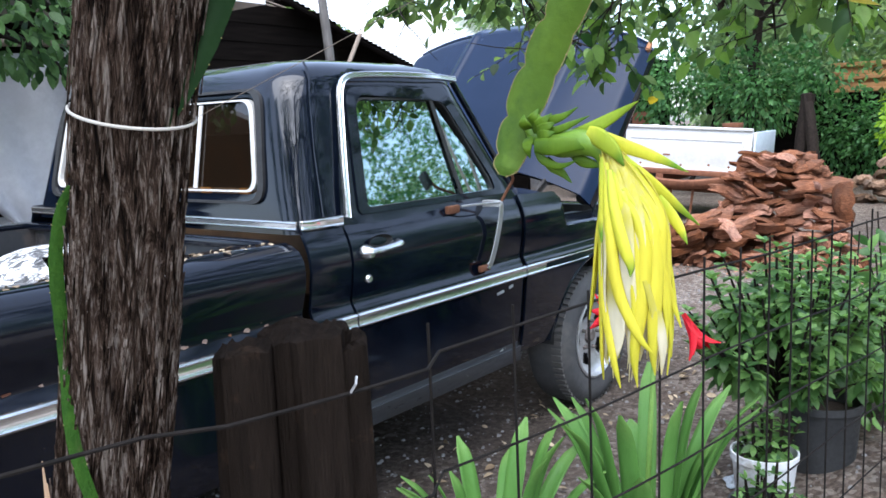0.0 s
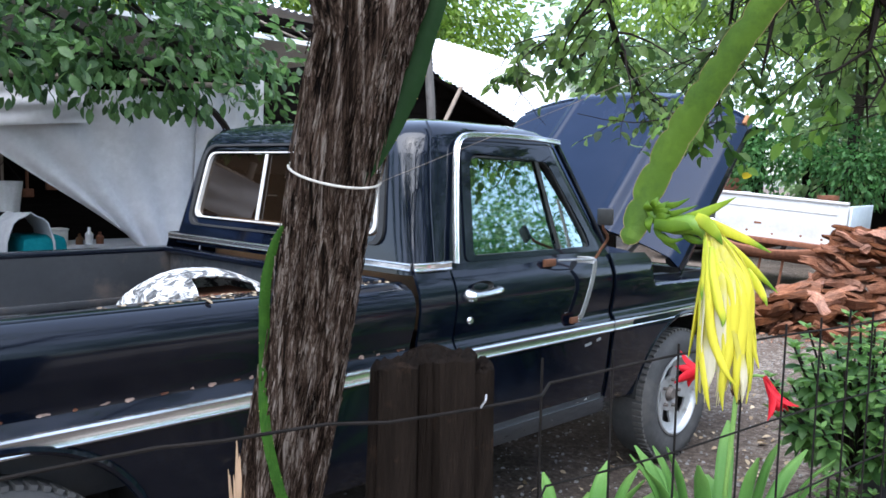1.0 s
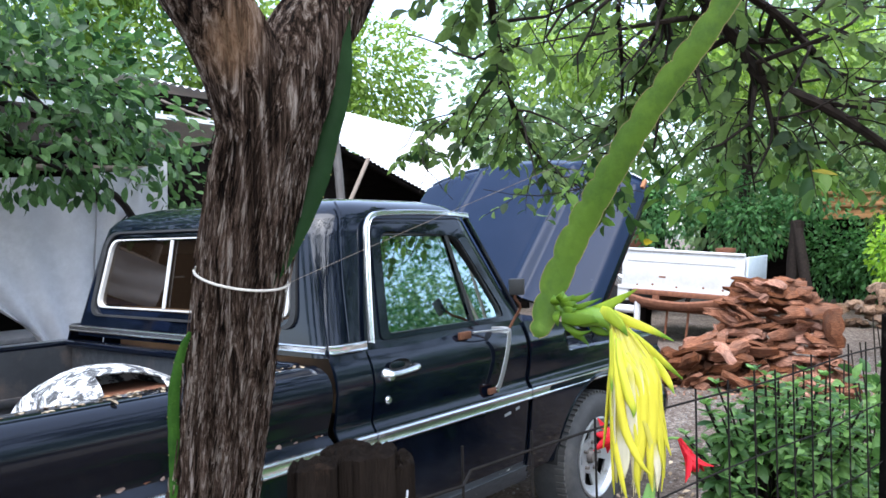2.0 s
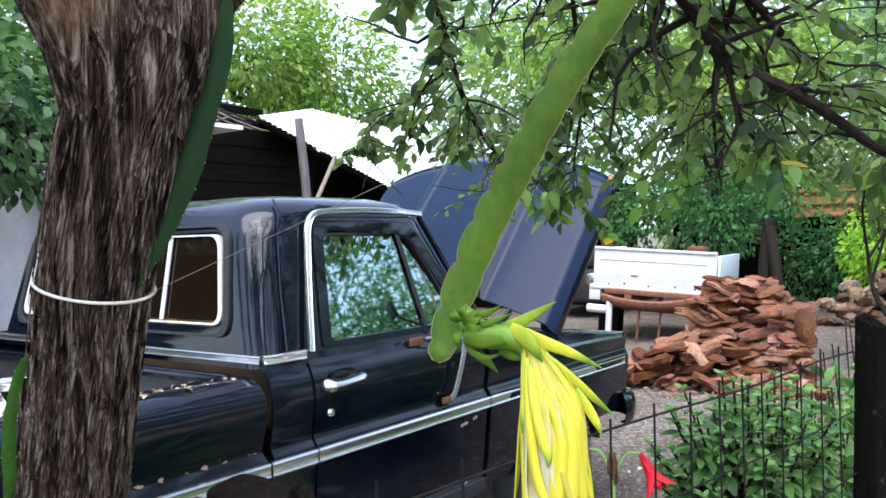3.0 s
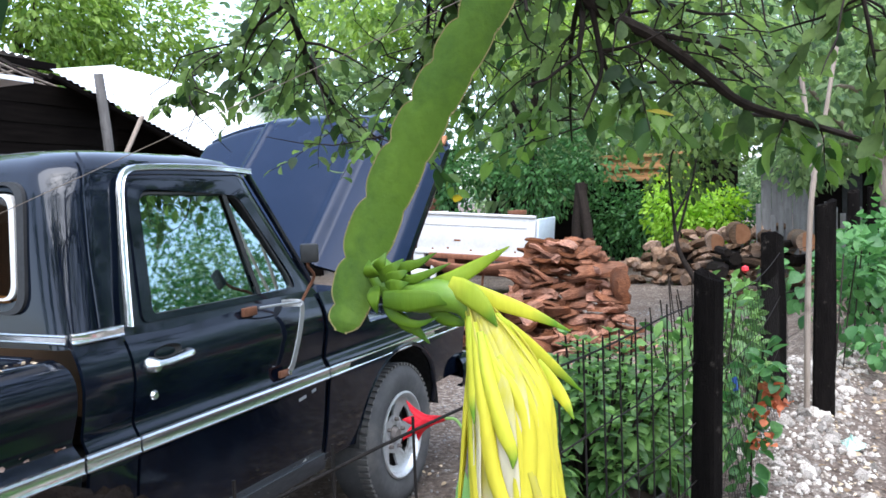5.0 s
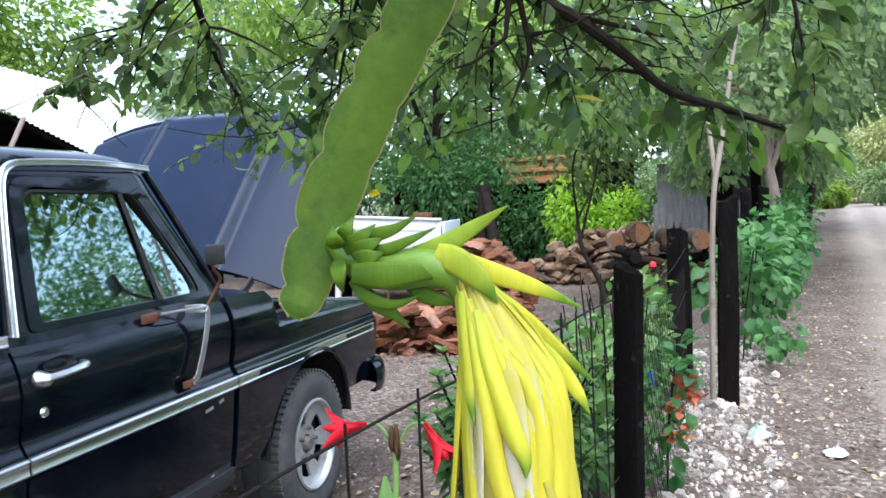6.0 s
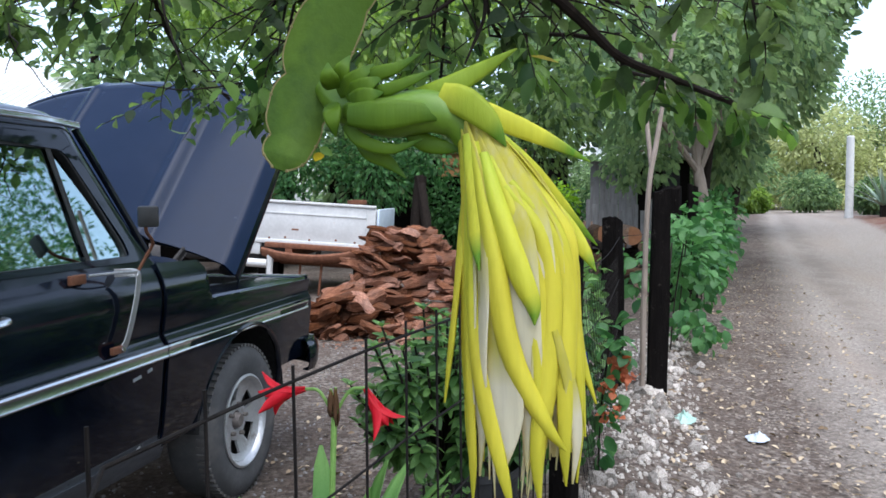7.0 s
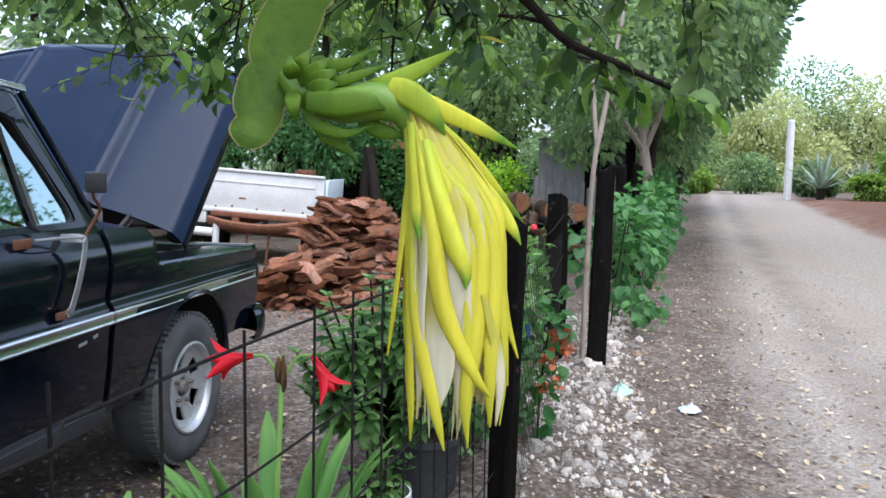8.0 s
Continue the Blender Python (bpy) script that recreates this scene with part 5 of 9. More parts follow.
def fl(a, b, c=0.0):
    """A place near the flower: a to the lane side, b up, c away, in centimetres from the neck's bend."""
    return NECK + FR * (a / 100) + FU * (b / 100) + FD * (c / 100)


def build_flower():
    plant = thing("dragon_fruit_stem", (-1.29, -1.66, 1.68), "hanging dragon-fruit cactus stem with one wilting yellow-white flower", "cactus")
    ribbed_stem("stem", [(-1.306, -1.499, 1.397), (-1.303, -1.501, 1.405), (-1.296, -1.505, 1.425), (-1.288, -1.518, 1.47), (-1.285, -1.548, 1.53), (-1.287, -1.598, 1.605), (-1.290, -1.655, 1.682), (-1.287, -1.730, 1.77), (-1.26, -1.80, 1.89), (-1.17, -1.85, 2.06), (-1.0, -1.82, 2.24), (-0.62, -1.55, 2.30)],
                (0.008, 0.027, 0.036, 0.040, 0.040, 0.038, 0.035, 0.031, 0.030, 0.030, 0.030, 0.03), CACTUS, plant, -FD, n=24, notch=0.30, label="scalloped bright green stem")
    tubep = smooth_path([fl(-7.3, 1.6, 2.6), fl(-5.8, 0.2, 2.0), fl(-3.4, -0.5, 0.6), fl(-1.2, -0.4, 0.0), fl(0.3, -0.9, 0.0), fl(1.2, -2.0, 0.1)], 6)
    n = len(tubep)
    flower = part("flower", tube(tubep, [float(np.interp(i / (n - 1), (0, 0.15, 0.4, 0.7, 0.85, 1), (0.010, 0.0125, 0.0130, 0.0115, 0.010, 0.009))) for i in range(n)], 20), GREEN_TUBE, plant, "wilting flower with yellow sepals and white petals")
    toward = -FD

    def bract(pts, w, mat=BRACT, cup=0.10, facing=None):
        w *= 0.78
        blade("bract", [fl(*p) for p in pts], [0.8 * w, 1.05 * w, 1.1 * w, 1.0 * w, 0.78 * w, 0.46 * w, 0.06 * w], mat, flower, facing or toward, cup, 0.0012, 7, 7)
    # short overlapping scales where the tube leaves the stem
    for k, (a, b, da, db) in enumerate(((-6.6, 1.2, 1.0, 1.6), (-6.4, 0.8, 2.2, 1.5), (-6.7, 0.2, 0.3, -2.0), (-5.9, 0.6, 2.2, 0.9), (-6.0, -0.3, 2.1, -0.3), (-6.5, 0.9, -0.2, 1.4), (-5.6, 0.2, 2.0, 0.4))):
        c = 0.8 - 0.16 * k
        bract([(a, b, c), (a + 0.35 * da, b + 0.25 * db, c - 0.7), (a + 0.7 * da, b + 0.6 * db, c - 0.9), (a + da, b + db, c - 0.5)], 0.0125, cup=0.04)
    # longer ones along the tube
    bract([(-4.9, 1.4, 0.2), (-4.0, 1.7, -0.3), (-2.9, 2.0, -0.4), (-1.55, 2.75, -0.2)], 0.0100)
    bract([(-4.7, 0.7, 0.0), (-3.4, 0.8, -0.5), (-2.0, 1.3, -0.5), (-0.5, 1.95, -0.1)], 0.0085)
    bract([(-2.9, 0.0, 0.1), (-0.6, 0.65, -0.3), (1.6, 1.8, 0.2), (3.75, 3.05, 0.5)], 0.0150, LONG_BRACT)
    bract([(-5.9, -1.0, 0.2), (-4.9, -2.0, -0.4), (-3.2, -2.5, -0.7), (-1.5, -2.0, -0.7)], 0.0095)
    bract([(-5.2, -1.9, 0.8), (-4.5, -2.6, 0.6), (-3.5, -3.2, 0.5), (-2.5, -4.1, 0.4)], 0.0120)
    bract([(-2.4, -1.4, 0.4), (-1.4, -2.1, 0.2), (-0.3, -2.4, 0.0), (0.8, -2.6, 0.0)], 0.0125)
    bract([(-5.6, -0.6, -0.9), (-3.6, -0.7, -1.45), (-1.6, -0.6, -1.3), (0.2, -0.9, -1.0)], 0.0190)
    # collar and the long outer sepals that stand off the skirt
    bract([(-0.5, 0.5, -0.9), (0.9, -0.1, -1.5), (2.2, -1.2, -1.7), (3.1, -2.5, -1.6)], 0.0195, COLLAR_SEPAL)
    bract([(-0.2, 0.4, -0.3), (2.3, -0.7, -0.2), (5.2, -1.9, 0.6), (7.9, -3.25, 1.3)], 0.0150, SEPAL_GREEN)
    bract([(2.6, -2.0, -0.6), (4.6, -4.0, 0.4), (6.4, -5.9, 1.7), (8.5, -8.1, 3.0)], 0.0145, SEPAL_GREEN)
    bract([(5.4, -5.4, 0.6), (6.6, -7.0, 0.6), (7.5, -8.3, 0.4), (8.1, -9.4, 0.2)], 0.0120, SEPAL_GREEN)
    # drooping skirt: cream petals inside, yellow sepals outside; its outline by depth below the bend
    rnd = random.Random(11)
    deep = (-22.5, -21.0, -18.0, -14.0, -10.0, -6.8, -4.7, -2.2, -0.6)
    left = (1.2, 0.8, 0.7, 0.7, 0.7, 0.6, 0.6, 0.5, 0.2)
    right = (6.2, 6.8, 7.4, 7.4, 7.1, 6.6, 5.2, 3.2, 1.6)

    def skirt(b, phi, k=1.0):
        l, r = float(np.interp(b, deep, left)), float(np.interp(b, deep, right))
        mid, half = (l + r) / 2, (r - l) / 2
        return (mid + k * half * math.cos(phi), b, -1.2 * min(1.0, -b / 8) + k * 0.92 * half * math.sin(phi))

    def hang(name, pts, w, mat, cup):
        out = FR * sum(p[0] - 4.0 for p in pts) + FD * sum(p[2] + 1.2 for p in pts)
        return blade(name, [fl(*p) for p in pts], [0.45 * w, 0.8 * w, 1.0 * w, 1.0 * w, 0.85 * w, 0.5 * w, 0.05 * w], mat, flower, out, cup, 0.0009, 5, 7, wave=0.03)

    def drop(phi, end, w, mat, k=1.0, cup=0.3, name="petal", start=-1.2, swing=0.25):
        n, turn = 7, rnd.uniform(-swing, swing)
        pts = []
        for i in range(n):
            f = i / (n - 1)
            b = start + (end - start) * f
            p = skirt(b, phi + turn * f, k * (1 + 0.05 * math.sin(7 * f + phi)))
            pts.append((p[0] + rnd.uniform(-0.07, 0.07), p[1], p[2]))
        return hang(name, pts, w, mat, cup)
    for k in range(20):
        drop(2 * math.pi * (k + rnd.random() * 0.5) / 10, rnd.uniform(-20.5, -16.0), rnd.uniform(0.019, 0.027), WHITE_PETAL, 0.62 if k > 9 else 0.88, 0.10)
    # sepals round the far and outer sides
    for k in range(15):
        drop(-0.45 + math.pi * 1.25 * (k + 0.6 * rnd.random()) / 15, rnd.uniform(-21.0, -14.5), rnd.uniform(0.0085, 0.0115), SEPAL, 1.0, 0.32, "sepal")

    def front(line, w, mat, lift=1.0, cup=0.34):
        """A sepal on the skirt's near face, through (across, depth) pairs."""
        pts = []
        for a, b in line:
            l, r = float(np.interp(b, deep, left)), float(np.interp(b, deep, right))
            u = min(max((a - (l + r) / 2) / ((r - l) / 2), -1.0), 1.0)
            p = skirt(b, -math.acos(u), lift)
            pts.append((a, b, p[2]))
        hang("sepal", pts, w, mat, cup)
    front(((0.75, -1.8), (0.9, -4.7), (1.1, -7.2), (1.6, -9.0)), 0.0142, SEPAL_GREEN, 1.10)
    front(((1.8, -2.8), (2.5, -5.8), (3.6, -9.0), (4.3, -10.7), (4.45, -11.7)), 0.0125, SEPAL_GREEN, 1.10)
    front(((1.3, -2.2), (2.2, -7.5), (3.1, -12.9), (4.9, -16.8), (6.3, -18.7)), 0.0120, SEPAL, 1.06)
    front(((1.1, -6.0), (1.1, -11.8), (1.5, -15.4), (2.6, -19.6), (3.3, -21.8)), 0.0125, SEPAL, 1.03)
    front(((0.85, -5.0), (0.8, -13.6), (1.0, -18.9), (1.15, -21.8)), 0.0097, SEPAL, 0.98)
    front(((0.6, -5.6), (0.3, -9.0), (-0.1, -12.9), (-0.4, -16.5)), 0.0097, SEPAL, 1.0)
    front(((3.0, -4.6), (4.7, -6.8), (5.4, -10.0), (5.2, -14.6), (4.7, -18.6), (4.8, -21.6)), 0.0142, SEPAL, 1.0)
    front(((3.4, -4.3), (5.2, -6.5), (6.4, -9.7), (6.5, -13.9), (6.3, -18.0), (6.2, -20.5)), 0.0154, SEPAL, 1.02)
    front(((2.2, -3.0), (3.4, -6.0), (4.4, -9.4), (4.6, -14.0), (4.4, -17.0)), 0.0131, SEPAL, 0.96)
    front(((4.8, -5.0), (6.3, -7.5), (7.0, -11.1), (7.4, -13.9), (8.0, -16.5)), 0.0131, SEPAL, 1.0)
    front(((5.6, -12.0), (6.5, -15.0), (6.9, -18.0), (6.6, -20.6)), 0.0105, WHITE_PETAL, 1.02, 0.15)
    front(((2.0, -9.5), (2.6, -13.0), (3.0, -16.5), (2.9, -19.4)), 0.0215, WHITE_PETAL, 0.92, 0.08)
    for k in range(12):
        drop(rnd.uniform(-2.9, -0.2), rnd.uniform(-21.5, -19.0), 0.0032, WHITE_PETAL, rnd.uniform(0.5, 0.9), 0.1, "filament", -9.0)


LONG_BRACT = petal("long_yellow_green_bract", (0.12, 0.22, 0.010), (0.26, 0.36, 0.018), (0.20, 0.30, 0.014), 0.25, 0.5)
GREEN_TUBE = surface("pale_green_flower_tube", (0.085, 0.18, 0.010), (0.155, 0.265, 0.016), 30, (0.35, 0.5), 0, 0.15, 0.001)
build_flower()


# ---- fence ----
FENCE_A, FENCE_B = Vector((-1.2, -1.12, 0)), Vector((1.195, -1.47, 0))


def fence_at(x, z):
    t = (x - FENCE_A.x) / (FENCE_B.x - FENCE_A.x)
    return Vector((x, FENCE_A.y + (FENCE_B.y - FENCE_A.y) * t, z))


def rough_beam(w, d, h, seed, taper=0.08, top_slope=0.03, segs=18):
    """A hewn upright: rounded square section, cracked faces, ragged top; foot at the origin."""
    rows = []
    rnd = random.Random(seed)
    for i in range(26):
        z = -0.05 + (h + 0.05) * i / 25
        row = []
        for k in range(segs):
            a = 2 * math.pi * k / segs
            c, s = math.cos(a), math.sin(a)
            p = 5.0
            r = (abs(c) ** p + abs(s) ** p) ** (-1 / p)
            n = 1 + 0.10 * noise.noise((c * 2.2 + seed * 3.1, s * 2.2, z * 2.0)) + 0.06 * noise.noise((c * 7, s * 7 + seed, z * 1.6))
            t = 1 - taper * z / h
            zz = z
            if i == 25:
                zz += top_slope * c + 0.009 * noise.noise((c * 4, s * 4, seed))
            row.append(Vector((w / 2 * c * r * n * t, d / 2 * s * r * n * t, zz)))
        rows.append(row)
    for f, dz in ((0.75, 0.006), (0.4, -0.002), (0.05, -0.006)):
        rows.append([Vector((q.x * f, q.y * f, q.z + dz + 0.010 * noise.noise((q.x * 60 * f, q.y * 60 * f, seed)))) for q in rows[25]])
    bm = bmesh.new()
    add_grid(bm, rows, close_v=True)
    return bm


def build_old_post():
    post = thing("gate_post", (-1.226, -1.054, 0), "dark weathered post of hewn timbers bound together", "post")
    along, back = Vector((0.71, -0.71, 0)), Vector((0.71, 0.71, 0))
    yaw = -45
    for name, a, b, w, d, h, lean in (("timber", -0.100, 0.015, 0.030, 0.08, 1.140, 1.0), ("timber", -0.048, -0.02, 0.072, 0.09, 1.152, 0.3), ("timber", 0.012, 0.02, 0.045, 0.10, 1.158, -0.3),
                                      ("timber", 0.070, 0.005, 0.082, 0.10, 1.160, -0.9), ("timber", 0.118, 0.020, 0.050, 0.10, 1.140, -0.9), ("timber", 0.005, 0.085, 0.10, 0.07, 1.150, 0.0), ("timber", 0.085, 0.075, 0.06, 0.06, 1.146, -0.8)):
        bm = rough_beam(w, d, h, int(97 * (a + b) * 100) % 31, 0.05, 0.004)
        p = post.location + along * a + back * b
        bm.transform(Matrix.Translation(p) @ Euler((0, radians(lean), radians(yaw))).to_matrix().to_4x4())
        part(name, bm, OLD_POST, post, smooth=45)


build_old_post()


def post_at(x, y, w, h, seed, lean=(0, 0), label="blackened wooden fence post", mat=None):
    t = thing("fence_post", (x, y, rise(x)), label, "post", "fence posts")
    bm = rough_beam(w, w * 0.95, h, seed, 0.12, 0.02)
    bm.transform(Matrix.Translation((x, y, rise(x))) @ Euler((radians(lean[0]), radians(lean[1]), radians(seed * 23))).to_matrix().to_4x4())
    part("shaft", bm, mat or BURNT, t, smooth=45)
    return t


post_at(1.20, -1.49, 0.096, 1.205, 3, (0.5, -1.2))
post_at(3.72, -1.645, 0.145, 1.225, 7, (0, 0.6))
post_at(3.70, -1.925, 0.128, 1.415, 12, (0.4, 1.0), "tall blackened fence post with a pale pole beside it")
post_at(7.9, -2.30, 0.13, 1.45, 15, (0, 0))
post_at(8.35, -2.52, 0.13, 1.47, 19, (0.5, 0))
post_at(11.5, -2.9, 0.13, 1.4, 21, (0, 1))
post_at(15.0, -3.5, 0.13, 1.4, 25, (0, -1))
stake = thing("pole", (3.62, -1.835, 0), "thin pale forked pole leaning on the fence post", "pole")
part("shaft", tube(smooth_path([(3.62, -1.832, 0.0), (3.63, -1.842, 0.7), (3.65, -1.866, 1.4), (3.71, -1.92, 1.75), (3.81, -2.00, 2.25), (3.9, -2.06, 2.6)], 6), [0.019] * 8 + [0.017] * 12 + [0.013] * 11, 9, 0.1, 2), GREY_WOOD, stake)
part("fork", tube(smooth_path([(3.68, -1.885, 1.55), (3.74, -1.855, 1.85), (3.76, -1.81, 2.3)], 6), 0.015, 8, 0.1, 3), GREY_WOOD, stake)


def build_wire_fence():
    fence = thing("wire_fence", FENCE_A, "dark steel mesh fence with upright rods above its top wire", "fence", kind="")
    rnd = random.Random(8)
    for z in (1.10, 0.89, 0.68, 0.47, 0.26):
        pts = []
        for k in range(60):
            x = -3.6 + 4.82 * k / 59
            sag = 0.006 * math.sin(x * 5 + z * 9) + 0.006 * noise.noise((x * 2, z * 5, 0))
            p = fence_at(x, z + sag)
            if abs(x + 1.21) < 0.2:
                p.y -= 0.055
            elif abs(x + 1.5) < 0.14:
                p.y -= 0.02
            pts.append(p)
        part("wire", tube(pts, 0.0025 if z < 1 else 0.0030, 6), WIRE, fence)
    for x in (-1.0, -0.80, -0.585, -0.355, -0.165, 0.01, 0.17, 0.305, 0.43, 0.555, 0.70, 0.865, 1.03):
        lean = rnd.uniform(-0.006, 0.006)
        top = 1.10 + rnd.uniform(0.022, 0.045)
        part("rod", tube([fence_at(x, 0.02), fence_at(x + lean, 0.6), fence_at(x + lean * 2, top)], 0.0027, 6), WIRE, fence)
    part("tie", tube([fence_at(-1.21, 1.092) + Vector((0, -0.056, 0)), fence_at(-1.205, 1.105) + Vector((0, -0.062, 0)), fence_at(-1.198, 1.113) + Vector((0, -0.056, 0))], 0.002, 5), ALUMINIUM, fence)
    # barbed strands and netting farther on
    lane = thing("barbed_wire", (1.2, -1.49, 0), "slack barbed wire and netting between blackened posts", "fence")
    for z in (1.12, 0.85, 0.55):
        for p, q in (((1.2, -1.54), (3.70, -1.69)), ((3.70, -1.69), (7.9, -2.36)), ((7.9, -2.36), (11.5, -2.95))):
            pts = [(p[0] + (q[0] - p[0]) * k / 12, p[1] + (q[1] - p[1]) * k / 12, z - 0.05 * math.sin(math.pi * k / 12) + rise(p[0] + (q[0] - p[0]) * k / 12)) for k in range(13)]
            part("strand", tube(pts, 0.0022, 5), WIRE, lane)
    bm = bmesh.new()
    for s in (-1, 1):
        for k in range(52):
            t0 = k / 30 - 0.4
            pts = []
            for j in range(9):
                f = j / 8
                t = t0 + s * 0.35 * (f - 0.5) + 0.02
                if 0 <= t <= 1:
                    pts.append(Vector((1.22 + 3.16 * t, -1.55 - 0.17 * t, 0.05 + 0.95 * f)))
            if len(pts) > 1:
                add_tube(bm, pts, 0.0011, 4)
    part("netting", bm, WIRE, lane, kind="stuff")


build_wire_fence()


# ---- near tree's foliage ----
def spray(rng, start, way, length, leaves, leaf_len, gravity=0.5):
    """A drooping twig with alternate leaves: its points, and leaf places, directions and sizes."""
    pts, at, ways, size = [Vector(start)], [], [], []
    d = Vector(way).normalized()
    step = length / 8
    for i in range(8):
        d = (d + Vector((rng.normal(0, 0.16), rng.normal(0, 0.16), rng.normal(0, 0.12) - gravity * 0.16))).normalized()
        pts.append(pts[-1] + d * step)
    for k in range(leaves):
        f = 0.15 + 0.85 * (k + 0.5) / leaves
        i = min(int(f * 8), 7)
        p = pts[i].lerp(pts[i + 1], f * 8 - i)
        side = d.cross(Vector((0, 0, 1)))
        side = side.normalized() if side.length > 0.05 else Vector((1, 0, 0))
        w = side * (1 if k % 2 else -1) * rng.uniform(0.5, 1.0) + d * rng.uniform(0.3, 0.9) + Vector((0, 0, rng.uniform(-0.55, 0.4)))
        at.append(p)
        ways.append(w)
        size.append(leaf_len * rng.uniform(0.6, 1.2))
    return pts, at, ways, size


def crown_points(rng, clumps, n):
    """Leaf places and directions for ellipsoid clumps ((centre), (radii)), thicker toward their skins."""
    vol = np.array([r[0] * r[1] * r[2] for _, r in clumps]) ** 0.75
    pick = rng.choice(len(clumps), n, p=vol / vol.sum())
    d = rng.normal(0, 1, (n, 3))
    d /= np.linalg.norm(d, axis=1, keepdims=True)
    rad = rng.random((n, 1)) ** 0.45
    c = np.array([k[0] for k in clumps])[pick]
    r = np.array([k[1] for k in clumps])[pick]
    at = c + d * rad * r
    lump = np.sin(at[:, 0] * 3.1 + at[:, 2] * 2.3) * np.sin(at[:, 1] * 2.7 + 1.3) * np.sin(at[:, 2] * 3.3 + at[:, 0])
    keep = lump > -0.22
    way = d + rng.normal(0, 0.5, (n, 3)) + np.array((0, 0, -0.45))
    return at[keep], way[keep]


def build_near_crown():
    rng = np.random.default_rng(21)
    boughs = [
        [(-1.02, -0.97, 2.20), (-0.6, -1.05, 2.36), (-0.15, -1.20, 2.26), (0.07, -1.31, 2.08), (0.11, -1.37, 1.96), (0.20, -1.50, 1.88), (0.27, -1.60, 1.80), (0.33, -1.69, 1.72), (0.40, -1.82, 1.67), (0.45, -1.93, 1.63), (0.48, -2.03, 1.585)],
        [(-0.7, -1.05, 2.32), (-0.3, -0.75, 2.26), (0.15, -0.5, 2.08), (0.5, -0.35, 1.94), (0.85, -0.25, 1.84), (1.15, -0.25, 1.76)],
        [(-0.3, -1.2, 2.28), (0.2, -1.05, 2.22), (0.7, -0.95, 2.12), (1.2, -1.05, 1.98)],
        [(-0.8, -0.9, 2.6), (-0.2, -1.0, 2.72), (0.6, -1.2, 2.62), (1.4, -1.6, 2.40), (2.0, -2.0, 2.18)],
        [(-0.3, -1.2, 2.28), (-0.12, -1.6, 2.22), (0.08, -1.9, 2.0), (0.14, -1.98, 1.74)],
    ]
    side_branches = [
        [(-0.8, -0.9, 2.6), (-0.3, -0.5, 2.75), (0.5, -0.3, 2.72), (1.3, -0.2, 2.62)],
        [(0.6, -1.2, 2.62), (1.1, -0.7, 2.42), (1.7, -0.35, 2.2)],
        [(-0.2, -1.0, 2.72), (0.3, -1.7, 2.7), (0.8, -2.3, 2.5), (1.2, -2.8, 2.3)],
        [(0.2, -1.05, 2.22), (0.38, -0.85, 1.98), (0.46, -0.76, 1.76), (0.5, -0.74, 1.62)],
        [(0.15, -0.5, 2.08), (0.25, -0.2, 2.0), (0.36, 0.05, 1.94), (0.44, 0.15, 1.90)],
    ]
    low_branches = [
        [(1.4, -1.6, 2.40), (2.2, -1.5, 2.5), (3.0, -1.6, 2.45)],
        [(1.3, -0.2, 2.62), (1.9, -0.1, 2.5), (2.5, -0.3, 2.3)],
        [(-0.3, -1.2, 2.28), (0.05, -1.42, 2.12), (0.45, -1.5, 1.98), (0.9, -1.6, 1.90), (1.3, -1.75, 1.80)],
        [(0.05, -1.42, 2.12), (0.30, -1.28, 1.95), (0.55, -1.2, 1.78), (0.75, -1.15, 1.68)],
        [(0.11, -1.37, 1.96), (0.12, -1.385, 1.87), (0.12, -1.39, 1.79), (0.09, -1.35, 1.68)],
    ]
    hanging_shoots = [
        [(0.12, -1.385, 1.87), (0.20, -1.40, 1.78), (0.32, -1.45, 1.73), (0.45, -1.50, 1.71)],
        [(0.10, -0.95, 2.24), (0.35, -0.84, 2.04), (0.34, -0.82, 1.90), (0.32, -0.80, 1.76)],
    ]
    branches = boughs + side_branches + low_branches + hanging_shoots
    at, ways, size, twigs = [], [], [], bmesh.new()
    for b, pts in enumerate(branches):
        path = smooth_path(pts, 10)
        n = len(path)
        r0 = (0.024, 0.015, 0.015, 0.024, 0.012, 0.020, 0.012, 0.014, 0.007, 0.006, 0.012, 0.012, 0.015, 0.009, 0.009, 0.006, 0.008)[b]
        part("branch", tube(path, [r0 * (1 - 0.75 * i / (n - 1)) for i in range(n)], 8, 0.15, b), TWIG, near_tree)
        total = sum((path[i + 1] - path[i]).length for i in range(n - 1))
        count = int(total / (0.078, 0.052, 0.054, 0.120, 0.048, 0.090, 0.090, 0.080, 0.046, 0.052, 0.140, 0.110, 0.052, 0.047, 0.095, 0.078, 0.078)[b])
        # bare kinked side shoots
        for k in range(int(total / 0.09)):
            i = int(rng.integers(2, n - 2))
            q, d = path[i], Vector((rng.normal(0, 1), rng.normal(0, 1), rng.normal(-0.25, 0.5))).normalized()
            shoot, rr = [q], r0 * (1 - 0.75 * i / (n - 1)) * 0.55
            for _ in range(5):
                d = (d + Vector((rng.normal(0, 0.40), rng.normal(0, 0.40), rng.normal(-0.10, 0.3)))).normalized()
                shoot.append(shoot[-1] + d * rng.uniform(0.05, 0.11))
            if min(s.z for s in shoot) > 1.66:
                add_tube(twigs, shoot, [max(rr, 0.0034) * (1 - 0.14 * j) for j in range(6)], 6)
